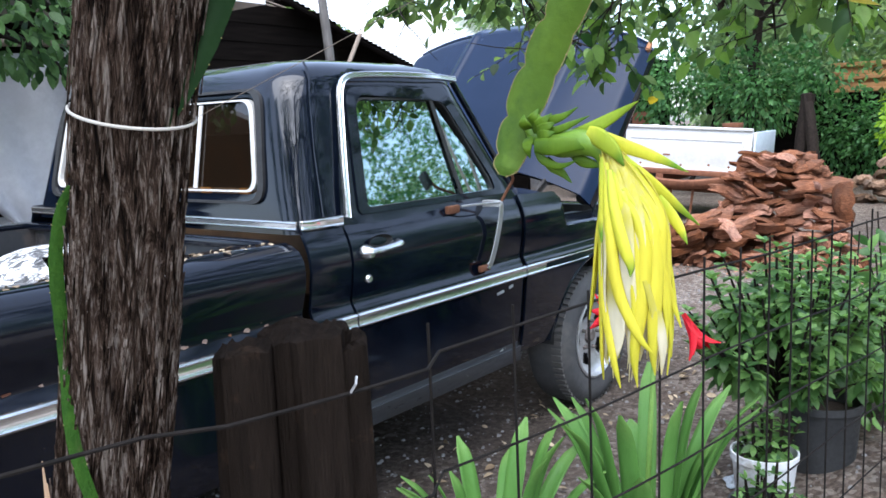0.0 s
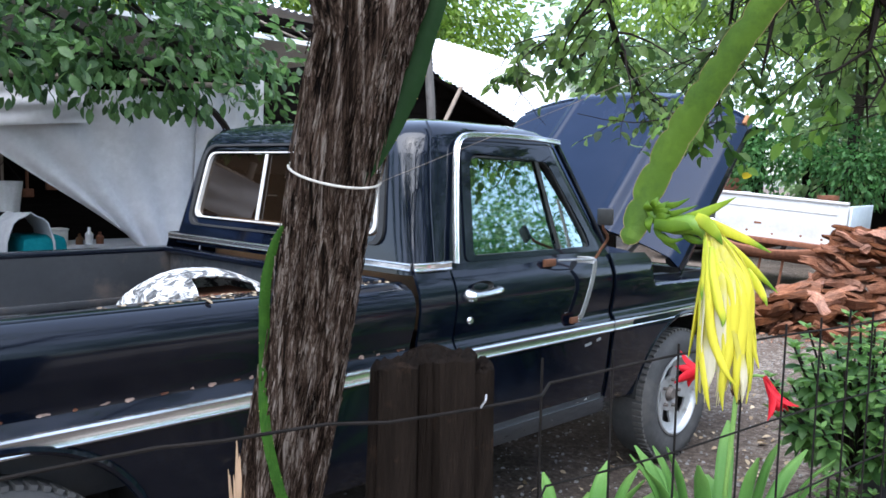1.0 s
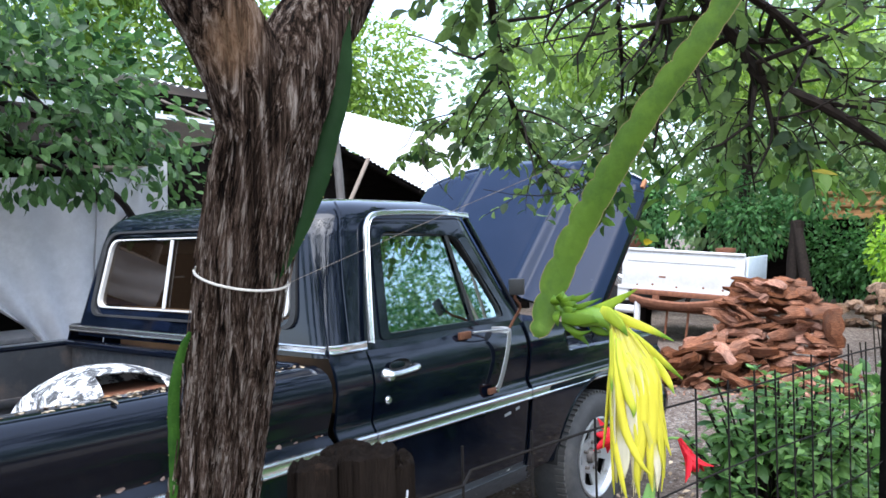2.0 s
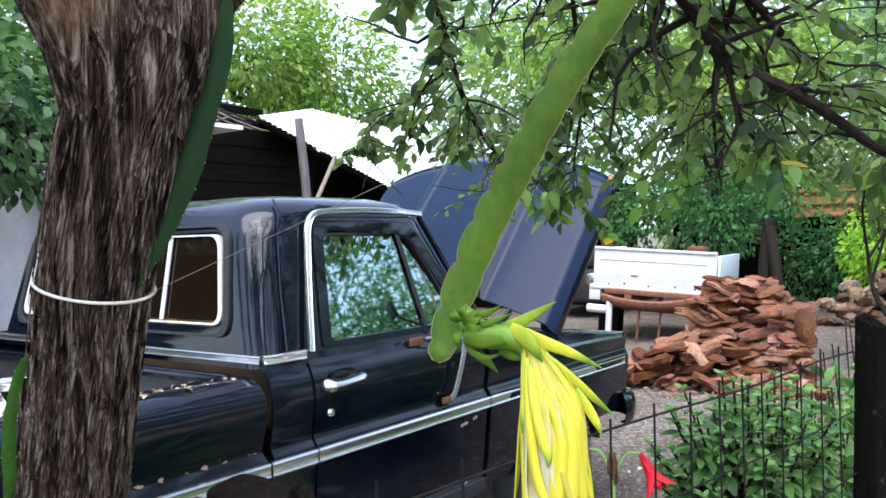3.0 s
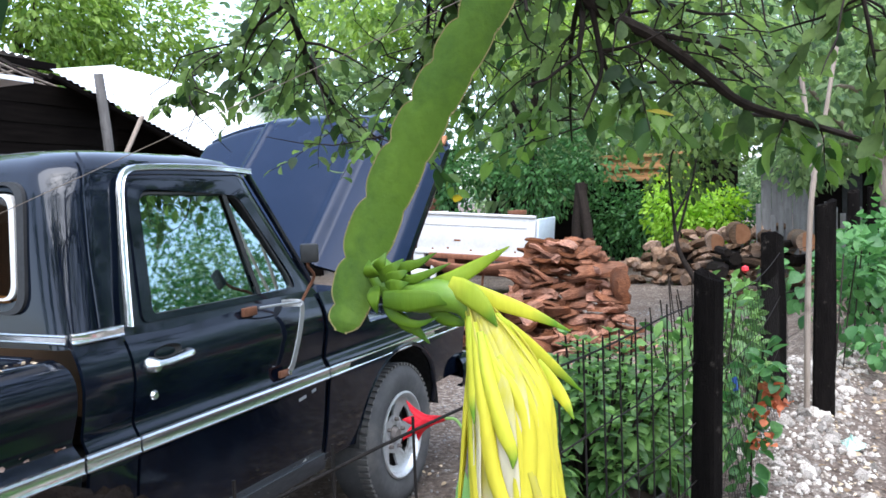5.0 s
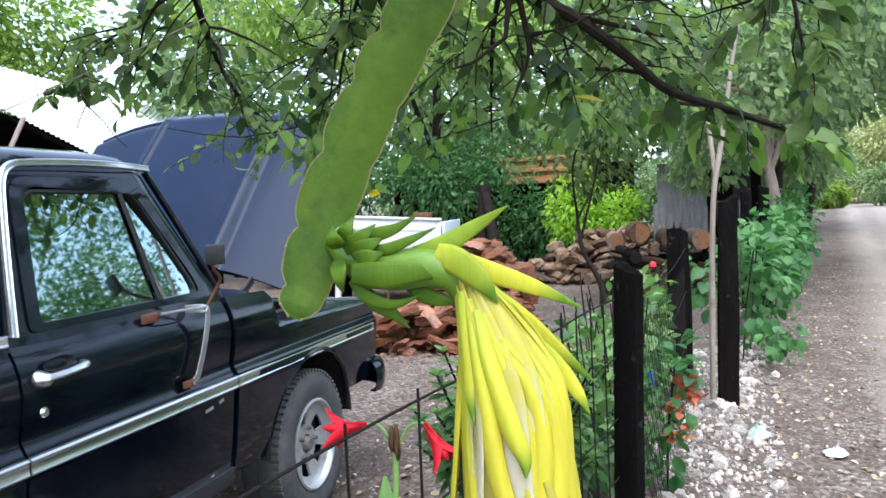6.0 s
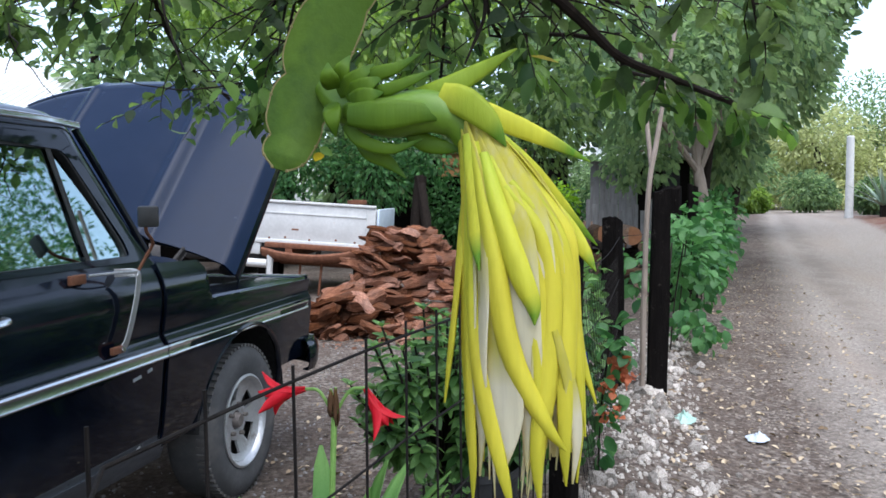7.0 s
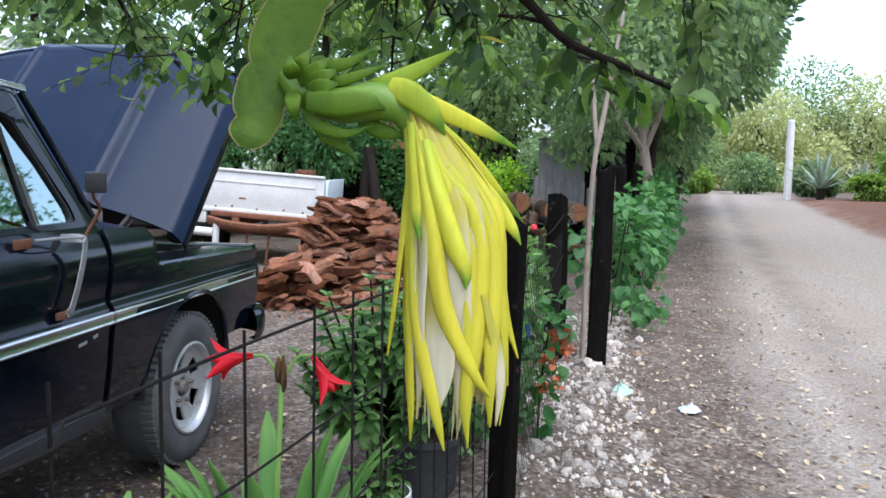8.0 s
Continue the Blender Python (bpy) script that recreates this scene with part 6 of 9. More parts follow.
        for k in range(count):
            f = (0.12 if b in (0, 3, 5) else 0.05) + 0.93 * (k + rng.random()) / count
            i = min(int(f * (n - 1)), n - 2)
            p = path[i].lerp(path[i + 1], min(1, f * (n - 1) - i))
            a = rng.uniform(0, 2 * math.pi)
            flat = Vector((math.cos(a), math.sin(a), rng.uniform(-0.45, 0.55)))
            d = flat + (path[i + 1] - path[i]).normalized() * 0.6
            ln = rng.uniform(0.14, 0.42) * (0.55 if b in (8, 9, 4) else 1)
            tp, ta, tw, ts = spray(rng, p, d, ln, int(rng.integers(8, 14)), 0.060, rng.uniform(0.4, 1.0))
            low = min(q.z for q in tp)
            if low < (1.50 if b in (4, 8) else 1.60 if b in (0, 1, 13, 14, 15, 16) else 1.72):
                continue
            add_tube(twigs, [tp[0], tp[2], tp[4], tp[6], tp[8]], [0.0028, 0.0024, 0.002, 0.0015, 0.001], 5)
            at += ta
            ways += tw
            size += ts
    # broad pale leaves at the tip of the long bough
    for s, d, ln in (((0.34, -1.70, 1.72), (0.2, 0.1, -0.6), 0.10), ((0.37, -1.76, 1.69), (0.1, -0.7, -0.1), 0.13), ((0.38, -1.79, 1.68), (-0.3, 0.2, -0.5), 0.10), ((0.42, -1.87, 1.65), (0.3, -0.2, -0.5), 0.12), ((0.45, -1.93, 1.63), (-0.2, -0.6, 0.1), 0.12), ((0.46, -1.97, 1.61), (0.1, -0.4, -0.6), 0.10), ((0.48, -2.03, 1.585), (0.1, -0.8, -0.3), 0.11)):
        tp, ta, tw, ts = spray(rng, s, d, ln, 7, 0.068, 0.5)
        add_tube(twigs, [tp[0], tp[2], tp[4], tp[6], tp[8]], [0.0024, 0.002, 0.0018, 0.0014, 0.001], 5)
        at += ta
        ways += tw
        size += ts
    part("fine_branching", twigs, TWIG, near_tree, kind="stuff")
    at, ways, size = np.array([tuple(v) for v in at]), np.array([tuple(v) for v in ways]), np.array(size)
    # the leaves that hang lowest and nearest are single pieces
    order = np.argsort(at[:, 2] + 0.25 * np.hypot(at[:, 0] - 0.3, at[:, 1] + 1.0))
    single, rest = order[:260], order[260:]
    meshes = []
    for k in range(5):
        vv, ff = leaf_template(0.50 + 0.04 * k, 0.12 + 0.08 * k, 0.12 + 0.10 * k)
        me = bpy.data.meshes.new("leaf")
        me.from_pydata([tuple(p) for p in vv], [], ff)
        me.polygons.foreach_set("use_smooth", [True] * len(me.polygons))
        me.materials.append(LEAF_NEAR_SINGLE if k else LEAF_YELLOWISH)
        meshes.append(me)
    for n, i in enumerate(single):
        x = Vector(ways[i]).normalized()
        up = Vector((0, 0, 1)) + Vector(rng.normal(0, 0.5, 3))
        y = up.cross(x).normalized()
        z = x.cross(y)
        m = Matrix((x, y, z)).transposed().to_4x4()
        m.translation = Vector(at[i])
        ob = new("leaf", meshes[(n * 7) % 5 if n % 37 == 0 else 1 + n % 4])
        ob.parent = near_tree
        ob.matrix_parent_inverse = Matrix.Translation(near_tree.location).inverted()
        ob.matrix_basis = m @ Matrix.Diagonal((size[i], size[i], size[i], 1))
    leaf_cloud("crown", at[rest], ways[rest], size[rest], LEAF_NEAR, near_tree, "thin canopy of small oval leaves", fat=0.58, droop=0.3, roll=0.6)
    # unseen crown half over the lane corner, added to shade trunk and cab
    for end in ((-2.2, -1.4, 3.1), (-3.5, -2.4, 3.0), (-2.8, -0.2, 3.2), (-1.0, -2.4, 3.2), (-1.2, -0.4, 3.5), (-3.6, -1.0, 3.2)):
        s = Vector((-1.9, -0.9, 2.5))
        part("branch", tube(smooth_path([s, s.lerp(Vector(end), 0.5) + Vector((0, 0, 0.15)), end], 6), [0.035 * (1 - 0.06 * i) for i in range(13)], 8, 0.15, 3), TWIG, near_tree)
    clumps = [((-2.2, -1.4, 3.2), (1.1, 1.0, 0.5)), ((-3.5, -2.4, 3.1), (1.1, 1.0, 0.5)), ((-2.8, -0.2, 3.3), (1.1, 1.0, 0.5)), ((-1.0, -2.4, 3.3), (0.9, 0.9, 0.45)), ((-1.2, -0.4, 3.6), (1.1, 0.9, 0.5)), ((-3.6, -1.0, 3.3), (1.0, 0.9, 0.5)), ((-2.7, -0.9, 3.1), (0.7, 0.7, 0.55)), ((-2.9, -1.9, 3.5), (0.8, 0.8, 0.6)), ((-2.1, -2.9, 3.1), (0.8, 0.8, 0.55)), ((-2.7, -1.4, 4.0), (0.9, 0.9, 0.5))]
    at, ways = crown_points(rng, clumps, 4200)
    leaf_cloud("crown", at, ways, 0.115 * rng.uniform(0.6, 1.2, len(at)), LEAF_NEAR, near_tree, fat=0.52)


def single_leaf(name, c1, c2):
    m = leafy(name, c1, c2, 0.45, 0.4)
    nt = m.node_tree
    info = nt.nodes.new("ShaderNodeObjectInfo")
    for n in nt.nodes:
        if n.type == 'VALTORGB':
            nt.links.new(info.outputs["Random"], n.inputs[0])
    return m


LEAF_NEAR_SINGLE = single_leaf("near_tree_leaf_single", (0.028, 0.068, 0.018), (0.16, 0.27, 0.055))
LEAF_YELLOWISH = single_leaf("yellowing_leaf", (0.30, 0.26, 0.03), (0.45, 0.34, 0.05))
build_near_crown()


def tree_at(name, foot, height, clumps, leaves, leaf_len, material, label, seed, trunk_r=0.09, bark=None, group="trees"):
    rng = np.random.default_rng(seed)
    t = thing(name, foot, label, "tree", group)
    top = Vector((foot[0] + rng.normal(0, 0.15), foot[1] + rng.normal(0, 0.15), foot[2] + height))
    foot_v = Vector(foot)
    path = smooth_path([foot_v - Vector((0, 0, 0.05)), foot_v.lerp(top, 0.35) + Vector((rng.normal(0, 0.08), rng.normal(0, 0.08), 0)), foot_v.lerp(top, 0.7), top], 6)
    n = len(path)
    part("trunk", tube(path, [trunk_r * (1 - 0.55 * i / (n - 1)) for i in range(n)], 12, 0.12, seed), bark or TWIG, t, smooth=60)
    for c, r in clumps[:10]:
        s = path[min(n - 1, int(n * rng.uniform(0.45, 0.95)))]
        e = Vector(c)
        mid = s.lerp(e, 0.5) + Vector((rng.normal(0, 0.1), rng.normal(0, 0.1), 0.1))
        lp = smooth_path([s, mid, e], 5)
        part("limb", tube(lp, [trunk_r * 0.42 * (1 - 0.75 * i / (len(lp) - 1)) for i in range(len(lp))], 7, 0.12, seed + 1), bark or TWIG, t)
    at, way = crown_points(rng, clumps, leaves)
    leaf_cloud("crown", at, way, leaf_len * rng.uniform(0.6, 1.25, len(at)), material, t, seed=seed)
    return t


# broad-leaved tree behind the cargo bed
tree_at("tree", (2.0, 4.6, 0), 2.6, [((0.1, 3.1, 2.55), (0.9, 0.7, 0.75)), ((-0.75, 2.9, 2.5), (0.7, 0.6, 0.62)), ((0.75, 3.2, 2.5), (0.5, 0.6, 0.70)), ((0.2, 3.0, 2.1), (0.8, 0.45, 0.32)), ((-0.3, 3.3, 3.2), (1.2, 0.8, 0.7)), ((-1.4, 2.8, 2.6), (0.7, 0.6, 0.6)), ((1.3, 3.7, 2.6), (0.6, 0.6, 0.9)), ((1.75, 4.0, 2.2), (0.45, 0.5, 0.75)), ((-0.7, 2.9, 2.1), (0.6, 0.4, 0.28))],
        6200, 0.092, LEAF_LEFT, "dense broad-leaved tree shading the yard behind the truck", 31, 0.10)
# taller trees behind the shed
tree_at("tree", (5.0, 12.0, 0.1), 5.0, [((4.2, 11.5, 5.2), (2.2, 1.6, 1.6)), ((6.8, 11.8, 5.0), (1.8, 1.5, 1.4)), ((5.5, 11.0, 6.6), (2.4, 1.5, 1.2)), ((3.0, 11.0, 4.2), (1.5, 1.2, 1.0))], 14000, 0.17, LEAF_LIGHT, "tall light-green tree behind the shed", 33, 0.16)
tree_at("tree", (9.5, 11.5, 0.1), 5.0, [((9.2, 11.0, 5.4), (2.0, 1.5, 1.7)), ((11.5, 11.0, 5.2), (2.0, 1.6, 1.8)), ((10.3, 10.5, 3.9), (2.4, 1.0, 0.8))], 14000, 0.16, LEAF_LIGHT, "light green leafy tree behind the shed roof", 35, 0.16)
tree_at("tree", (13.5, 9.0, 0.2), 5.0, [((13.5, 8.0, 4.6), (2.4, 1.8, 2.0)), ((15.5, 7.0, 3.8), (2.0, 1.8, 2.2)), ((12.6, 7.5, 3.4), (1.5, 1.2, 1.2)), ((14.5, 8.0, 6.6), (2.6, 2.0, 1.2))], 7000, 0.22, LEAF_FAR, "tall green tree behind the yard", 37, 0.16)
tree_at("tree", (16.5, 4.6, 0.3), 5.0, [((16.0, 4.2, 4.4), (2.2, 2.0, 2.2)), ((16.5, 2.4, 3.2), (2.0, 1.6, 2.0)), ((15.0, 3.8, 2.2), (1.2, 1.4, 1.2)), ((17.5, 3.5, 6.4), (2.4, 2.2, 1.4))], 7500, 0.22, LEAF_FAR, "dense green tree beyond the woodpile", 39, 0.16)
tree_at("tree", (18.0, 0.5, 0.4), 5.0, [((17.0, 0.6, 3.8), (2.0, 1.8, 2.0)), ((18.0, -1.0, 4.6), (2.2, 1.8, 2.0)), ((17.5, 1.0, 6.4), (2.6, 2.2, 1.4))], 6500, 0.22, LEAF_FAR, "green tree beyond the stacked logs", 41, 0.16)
# LEAF_LIGHT's brighter green gives this crown a lit look by colour
tree_at("tree", (13.4, 3.0, 0.13), 4.2, [((12.4, 3.4, 4.6), (2.0, 2.0, 0.8)), ((11.6, 5.4, 4.9), (1.8, 1.6, 0.8)), ((13.0, 1.2, 4.5), (1.8, 1.5, 0.7)), ((11.2, 2.2, 3.9), (1.2, 1.3, 0.5))], 8000, 0.16, LEAF_LIGHT, "spreading tree shading the far end of the yard", 42, 0.13)
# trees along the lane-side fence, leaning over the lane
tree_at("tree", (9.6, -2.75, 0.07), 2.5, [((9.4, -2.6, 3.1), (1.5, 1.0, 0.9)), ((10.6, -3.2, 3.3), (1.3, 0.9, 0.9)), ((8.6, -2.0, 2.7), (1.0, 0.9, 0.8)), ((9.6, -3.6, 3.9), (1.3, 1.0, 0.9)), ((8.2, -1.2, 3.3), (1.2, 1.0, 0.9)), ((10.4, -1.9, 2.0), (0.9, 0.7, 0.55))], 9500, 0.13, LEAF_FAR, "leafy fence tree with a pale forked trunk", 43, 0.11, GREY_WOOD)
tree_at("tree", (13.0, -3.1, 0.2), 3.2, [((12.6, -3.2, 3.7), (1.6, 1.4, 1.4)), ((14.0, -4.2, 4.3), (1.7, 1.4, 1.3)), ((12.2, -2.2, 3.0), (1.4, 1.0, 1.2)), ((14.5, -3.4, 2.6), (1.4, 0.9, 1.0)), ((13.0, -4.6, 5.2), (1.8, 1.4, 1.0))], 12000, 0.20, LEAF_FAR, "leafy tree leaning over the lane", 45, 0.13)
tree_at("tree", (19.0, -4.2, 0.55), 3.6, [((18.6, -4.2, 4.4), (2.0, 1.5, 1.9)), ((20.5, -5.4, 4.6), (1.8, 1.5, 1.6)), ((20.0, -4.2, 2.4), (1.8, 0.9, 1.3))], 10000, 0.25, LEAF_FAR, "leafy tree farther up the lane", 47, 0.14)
# bushy growth inside the fence
tree_at("bush", (7.5, -0.7, 0.02), 1.2, [((7.6, -0.8, 2.3), (1.0, 0.7, 0.6)), ((8.6, -0.4, 1.9), (0.8, 0.7, 0.5)), ((6.6, -1.1, 2.5), (0.9, 0.6, 0.5))], 2600, 0.10, LEAF_NEAR, "low branches of small leaves above the fence", 49, 0.04)
tree_at("bush", (12.9, 0.2, 0.18), 0.8, [((12.9, 0.2, 1.25), (0.7, 0.6, 0.75)), ((13.2, -0.5, 1.1), (0.7, 0.5, 0.6))], 2600, 0.10, LEAF_LIME, "bright yellow-green bush beside the stacked logs", 51, 0.04)
tree_at("bush", (13.0, 4.0, 0.18), 0.9, [((12.4, 4.0, 2.0), (1.0, 1.0, 0.75)), ((12.6, 2.6, 1.85), (0.9, 1.0, 0.8)), ((12.8, 1.6, 2.2), (0.8, 0.8, 0.7))], 5000, 0.10, LEAF_VINE, "dark green shrub behind the white vehicle", 53, 0.05)
tree_at("bush", (13.9, 0.4, 0.2), 0.7, [((13.9, 0.6, 0.95), (0.45, 1.0, 0.8)), ((14.0, -0.6, 0.9), (0.45, 0.9, 0.75)), ((14.2, 1.6, 1.1), (0.4, 0.8, 0.8))], 4200, 0.10, LEAF_VINE, "dark undergrowth behind the log heap", 55, 0.04)
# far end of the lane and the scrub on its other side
for k, (x, y, s, mat) in enumerate(((33, 2, 1.6, LEAF_FAR), (36, -4, 1.6, LEAF_FAR), (38, -10, 1.5, LEAF_HAZY), (40, -16, 1.7, LEAF_HAZY), (36, -20, 1.5, LEAF_LIGHT), (31, -16, 1.0, LEAF_LIGHT), (44, -7, 1.8, LEAF_HAZY), (46, -24, 2.2, LEAF_HAZY), (42, -13, 2.0, LEAF_FAR), (30, -22, 1.4, LEAF_FAR), (28, 6, 1.8, LEAF_FAR))):
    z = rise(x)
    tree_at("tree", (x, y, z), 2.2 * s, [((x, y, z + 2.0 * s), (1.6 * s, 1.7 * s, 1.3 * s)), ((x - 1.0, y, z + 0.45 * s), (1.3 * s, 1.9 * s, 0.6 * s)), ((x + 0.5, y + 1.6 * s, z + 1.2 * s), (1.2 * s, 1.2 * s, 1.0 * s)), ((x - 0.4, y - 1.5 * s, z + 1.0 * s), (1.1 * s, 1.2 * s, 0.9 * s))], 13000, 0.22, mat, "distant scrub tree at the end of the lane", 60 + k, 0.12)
for k, (x, y, s, mat) in enumerate(((20.5, -11.4, 0.75, LEAF_FAR), (22.5, -13.6, 0.9, LEAF_LIGHT), (25.5, -12.6, 0.7, LEAF_HAZY), (24.0, -10.4, 0.45, LEAF_LIGHT), (18.5, -12.2, 0.55, LEAF_LIGHT), (27.5, -9.8, 0.6, LEAF_FAR), (29.5, -6.0, 0.6, LEAF_LIGHT), (29.0, -3.4, 0.9, LEAF_FAR), (31.0, -8.4, 0.8, LEAF_FAR), (30.0, -1.0, 1.0, LEAF_FAR))):
    z = rise(x)
    tree_at("bush", (x, y, z), 0.8 * s, [((x, y, z + 1.0 * s), (1.2 * s, 1.2 * s, 0.95 * s)), ((x + 0.3, y - 0.8 * s, z + 0.7 * s), (0.8 * s, 0.8 * s, 0.6 * s))], 3200, 0.17, mat, "roadside bush across the lane", 80 + k, 0.04, group="roadside bushes")


for k, (x, y, s) in enumerate(((7.6, -12.8, 2.6), (15.8, -13.4, 2.3), (1.0, -17.0, 2.2))):
    z = rise(x)
    tree_at("tree", (x, y, z), 2.0 * s, [((x, y, z + 2.1 * s), (1.3 * s, 1.2 * s, 1.0 * s)), ((x + 1.0 * s, y + 0.3, z + 1.5 * s), (0.8 * s, 0.8 * s, 0.6 * s)), ((x - 0.9 * s, y - 0.3, z + 1.6 * s), (0.9 * s, 0.8 * s, 0.7 * s))], 9000, 0.16, LEAF_FAR, "spreading tree across the lane", 95 + k, 0.14)


# Unseen trees: lane row mirrors in the glass, last three darken the cab's reflections
for k, (x, y, h) in enumerate(((-4.0, -11.0, 2.6), (0.2, -10.6, 2.2), (3.8, -11.0, 2.9), (7.0, -10.6, 2.4), (10.4, -11.4, 3.0), (14.4, -12.2, 3.0), (17.6, -14.0, 3.4), (20.0, -13.2, 3.4), (23.5, -16.5, 3.8), (-10.0, 1.5, 3.6), (-11.0, -3.5, 3.5), (-10.5, 6.5, 3.4))):
    tree_at("tree", (x, y, rise(x)), 1.5 * h, [((x, y, 0.8 * h), (1.9, 1.0, 0.8 * h)), ((x + 0.8, y - 0.2, 1.9 * h), (1.6, 1.0, 0.75 * h)), ((x - 1.0, y + 0.2, 1.6 * h), (1.3, 0.9, 0.6 * h)), ((x - 0.3, y, 2.6 * h), (1.2, 0.9, 0.40 * h))], 4000 if x < 13 else 3000, 0.19, LEAF_VINE, "unseen hedgerow tree added for dark reflections in the truck", 120 + k, 0.08, group="hedgerow trees")


# ---- climbers and weeds on the lane-side fence ----
def fence_vines():
    rng = np.random.default_rng(5)
    v = thing("vine", (6.0, -2.15, 0.0), "heart-leaved vine smothering the lane-side fence", "vine")
    clumps = [((5.4, -2.15, 0.75), (0.7, 0.30, 0.42)), ((6.4, -2.35, 0.75), (0.8, 0.34, 0.5)), ((7.2, -2.5, 0.9), (0.8, 0.32, 0.5)), ((5.3, -2.35, 0.30), (0.45, 0.22, 0.22)), ((4.7, -1.85, 0.85), (0.4, 0.18, 0.35)), ((9.0, -2.7, 0.8), (1.0, 0.35, 0.55)), ((11.5, -3.1, 0.9), (1.6, 0.4, 0.6))]
    at, way = crown_points(rng, clumps, 2600)
    leaf_cloud("foliage", at, way, 0.105 * rng.uniform(0.5, 1.2, len(at)), LEAF_VINE, v, fat=0.85, droop=0.3, roll=0.5)
    for k in range(14):
        x = 4.6 + 0.45 * k
        part("stem", tube(smooth_path([(x, -2.0 - 0.08 * k, rise(x)), (x + 0.2, -2.05 - 0.08 * k, 0.5 + rise(x)), (x + rng.normal(0, 0.2), -2.1 - 0.08 * k, 1.0 + rise(x))], 5), 0.006, 6), TWIG, v)
    w = thing("weeds", (2.6, -1.35, 0), "tangled green weeds growing through the fence", "weeds")
    clumps = [((2.3, -1.25, 0.45), (0.55, 0.25, 0.42)), ((3.0, -1.40, 0.55), (0.6, 0.22, 0.5)), ((3.8, -1.45, 0.60), (0.5, 0.2, 0.5)), ((4.0, -1.2, 0.35), (0.8, 0.4, 0.3)), ((1.8, -1.15, 0.35), (0.3, 0.3, 0.3))]
    at, way = crown_points(rng, clumps, 2200)
    leaf_cloud("foliage", at, way, 0.080 * rng.uniform(0.5, 1.2, len(at)), LEAF_BUSH, w, fat=0.6)
    for k in range(24):
        x, y = rng.uniform(1.7, 4.4), rng.uniform(-1.5, -1.1)
        part("stem", tube(smooth_path([(x, y, 0), (x + rng.normal(0, 0.05), y, 0.4), (x + rng.normal(0, 0.12), y + rng.normal(0, 0.06), rng.uniform(0.7, 1.05))], 4), 0.004, 5), TWIG, w)
    # sprig with dried orange blossoms by the road edge
    s = thing("flowering_weed", (1.95, -1.62, 0), "weed with dry orange-brown blossoms against the post", "weed")
    at, way = crown_points(rng, [((1.95, -1.60, 0.45), (0.10, 0.10, 0.30)), ((1.98, -1.66, 0.72), (0.09, 0.09, 0.12))], 130)
    leaf_cloud("foliage", at, way, 0.07 * rng.uniform(0.6, 1.2, len(at)), LEAF_VINE, s, fat=0.75)
    part("stem", tube(smooth_path([(1.95, -1.60, 0), (1.97, -1.61, 0.4), (1.98, -1.66, 0.8)], 5), 0.005, 6), TWIG, s)
    for c in ((1.92, -1.70, 0.64), (1.89, -1.66, 0.42), (1.94, -1.72, 0.58), (1.91, -1.64, 0.53)):
        at = np.array(c) + rng.normal(0, 0.016, (16, 3))
        leaf_cloud("blossom", at, rng.normal(0, 1, (16, 3)), 0.042 * rng.uniform(0.7, 1.2, 16), BLOSSOM, s, fat=0.9)
    part("scrap", box(-0.016, 0.014, -0.002, 0.002, -0.03, 0.03, 0, Matrix.Translation((1.92, -1.545, 0.66)) @ Euler((0.2, 0.4, 0.8)).to_matrix().to_4x4()), BLUE_TARP, s, "scrap of blue plastic")
    part("red_bud", lathe([(0.0, 0.03), (0.02, 0.02), (0.022, 0.0), (0.0, -0.02)], 10, pose(3.4, -1.5, 1.03)), RED_PETAL_PLAIN, w)


BLOSSOM = leafy("dry_orange_blossom", (0.34, 0.09, 0.04), (0.52, 0.18, 0.085), 0.7, 0.3)
RED_PETAL_PLAIN = surface("red_bud", (0.6, 0.02, 0.03), (0.7, 0.03, 0.04), 20)
fence_vines()


# ---- pots and their plants ----
def pot(name, x, y, r_top, r_foot, h, material, label):
    t = thing(name, (x, y, 0), label, "plant pot")
    bm = lathe([(0.0, 0.004), (r_foot * 0.95, 0.004), (r_foot, 0.012), (r_top * 0.985, h - 0.035), (r_top, h - 0.03), (r_top * 1.05, h - 0.028), (r_top * 1.055, h), (r_top * 0.99, h), (r_top * 0.97, h - 0.03), (r_top * 0.9, h - 0.05)], 40, pose(x, y, 0))
    part("pot_body", bm, material, t)
    part("soil", lathe([(0.0, h - 0.035), (r_top * 0.5, h - 0.04), (r_top * 0.95, h - 0.05)], 24, pose(x, y, 0)), SOIL, t)
    return t


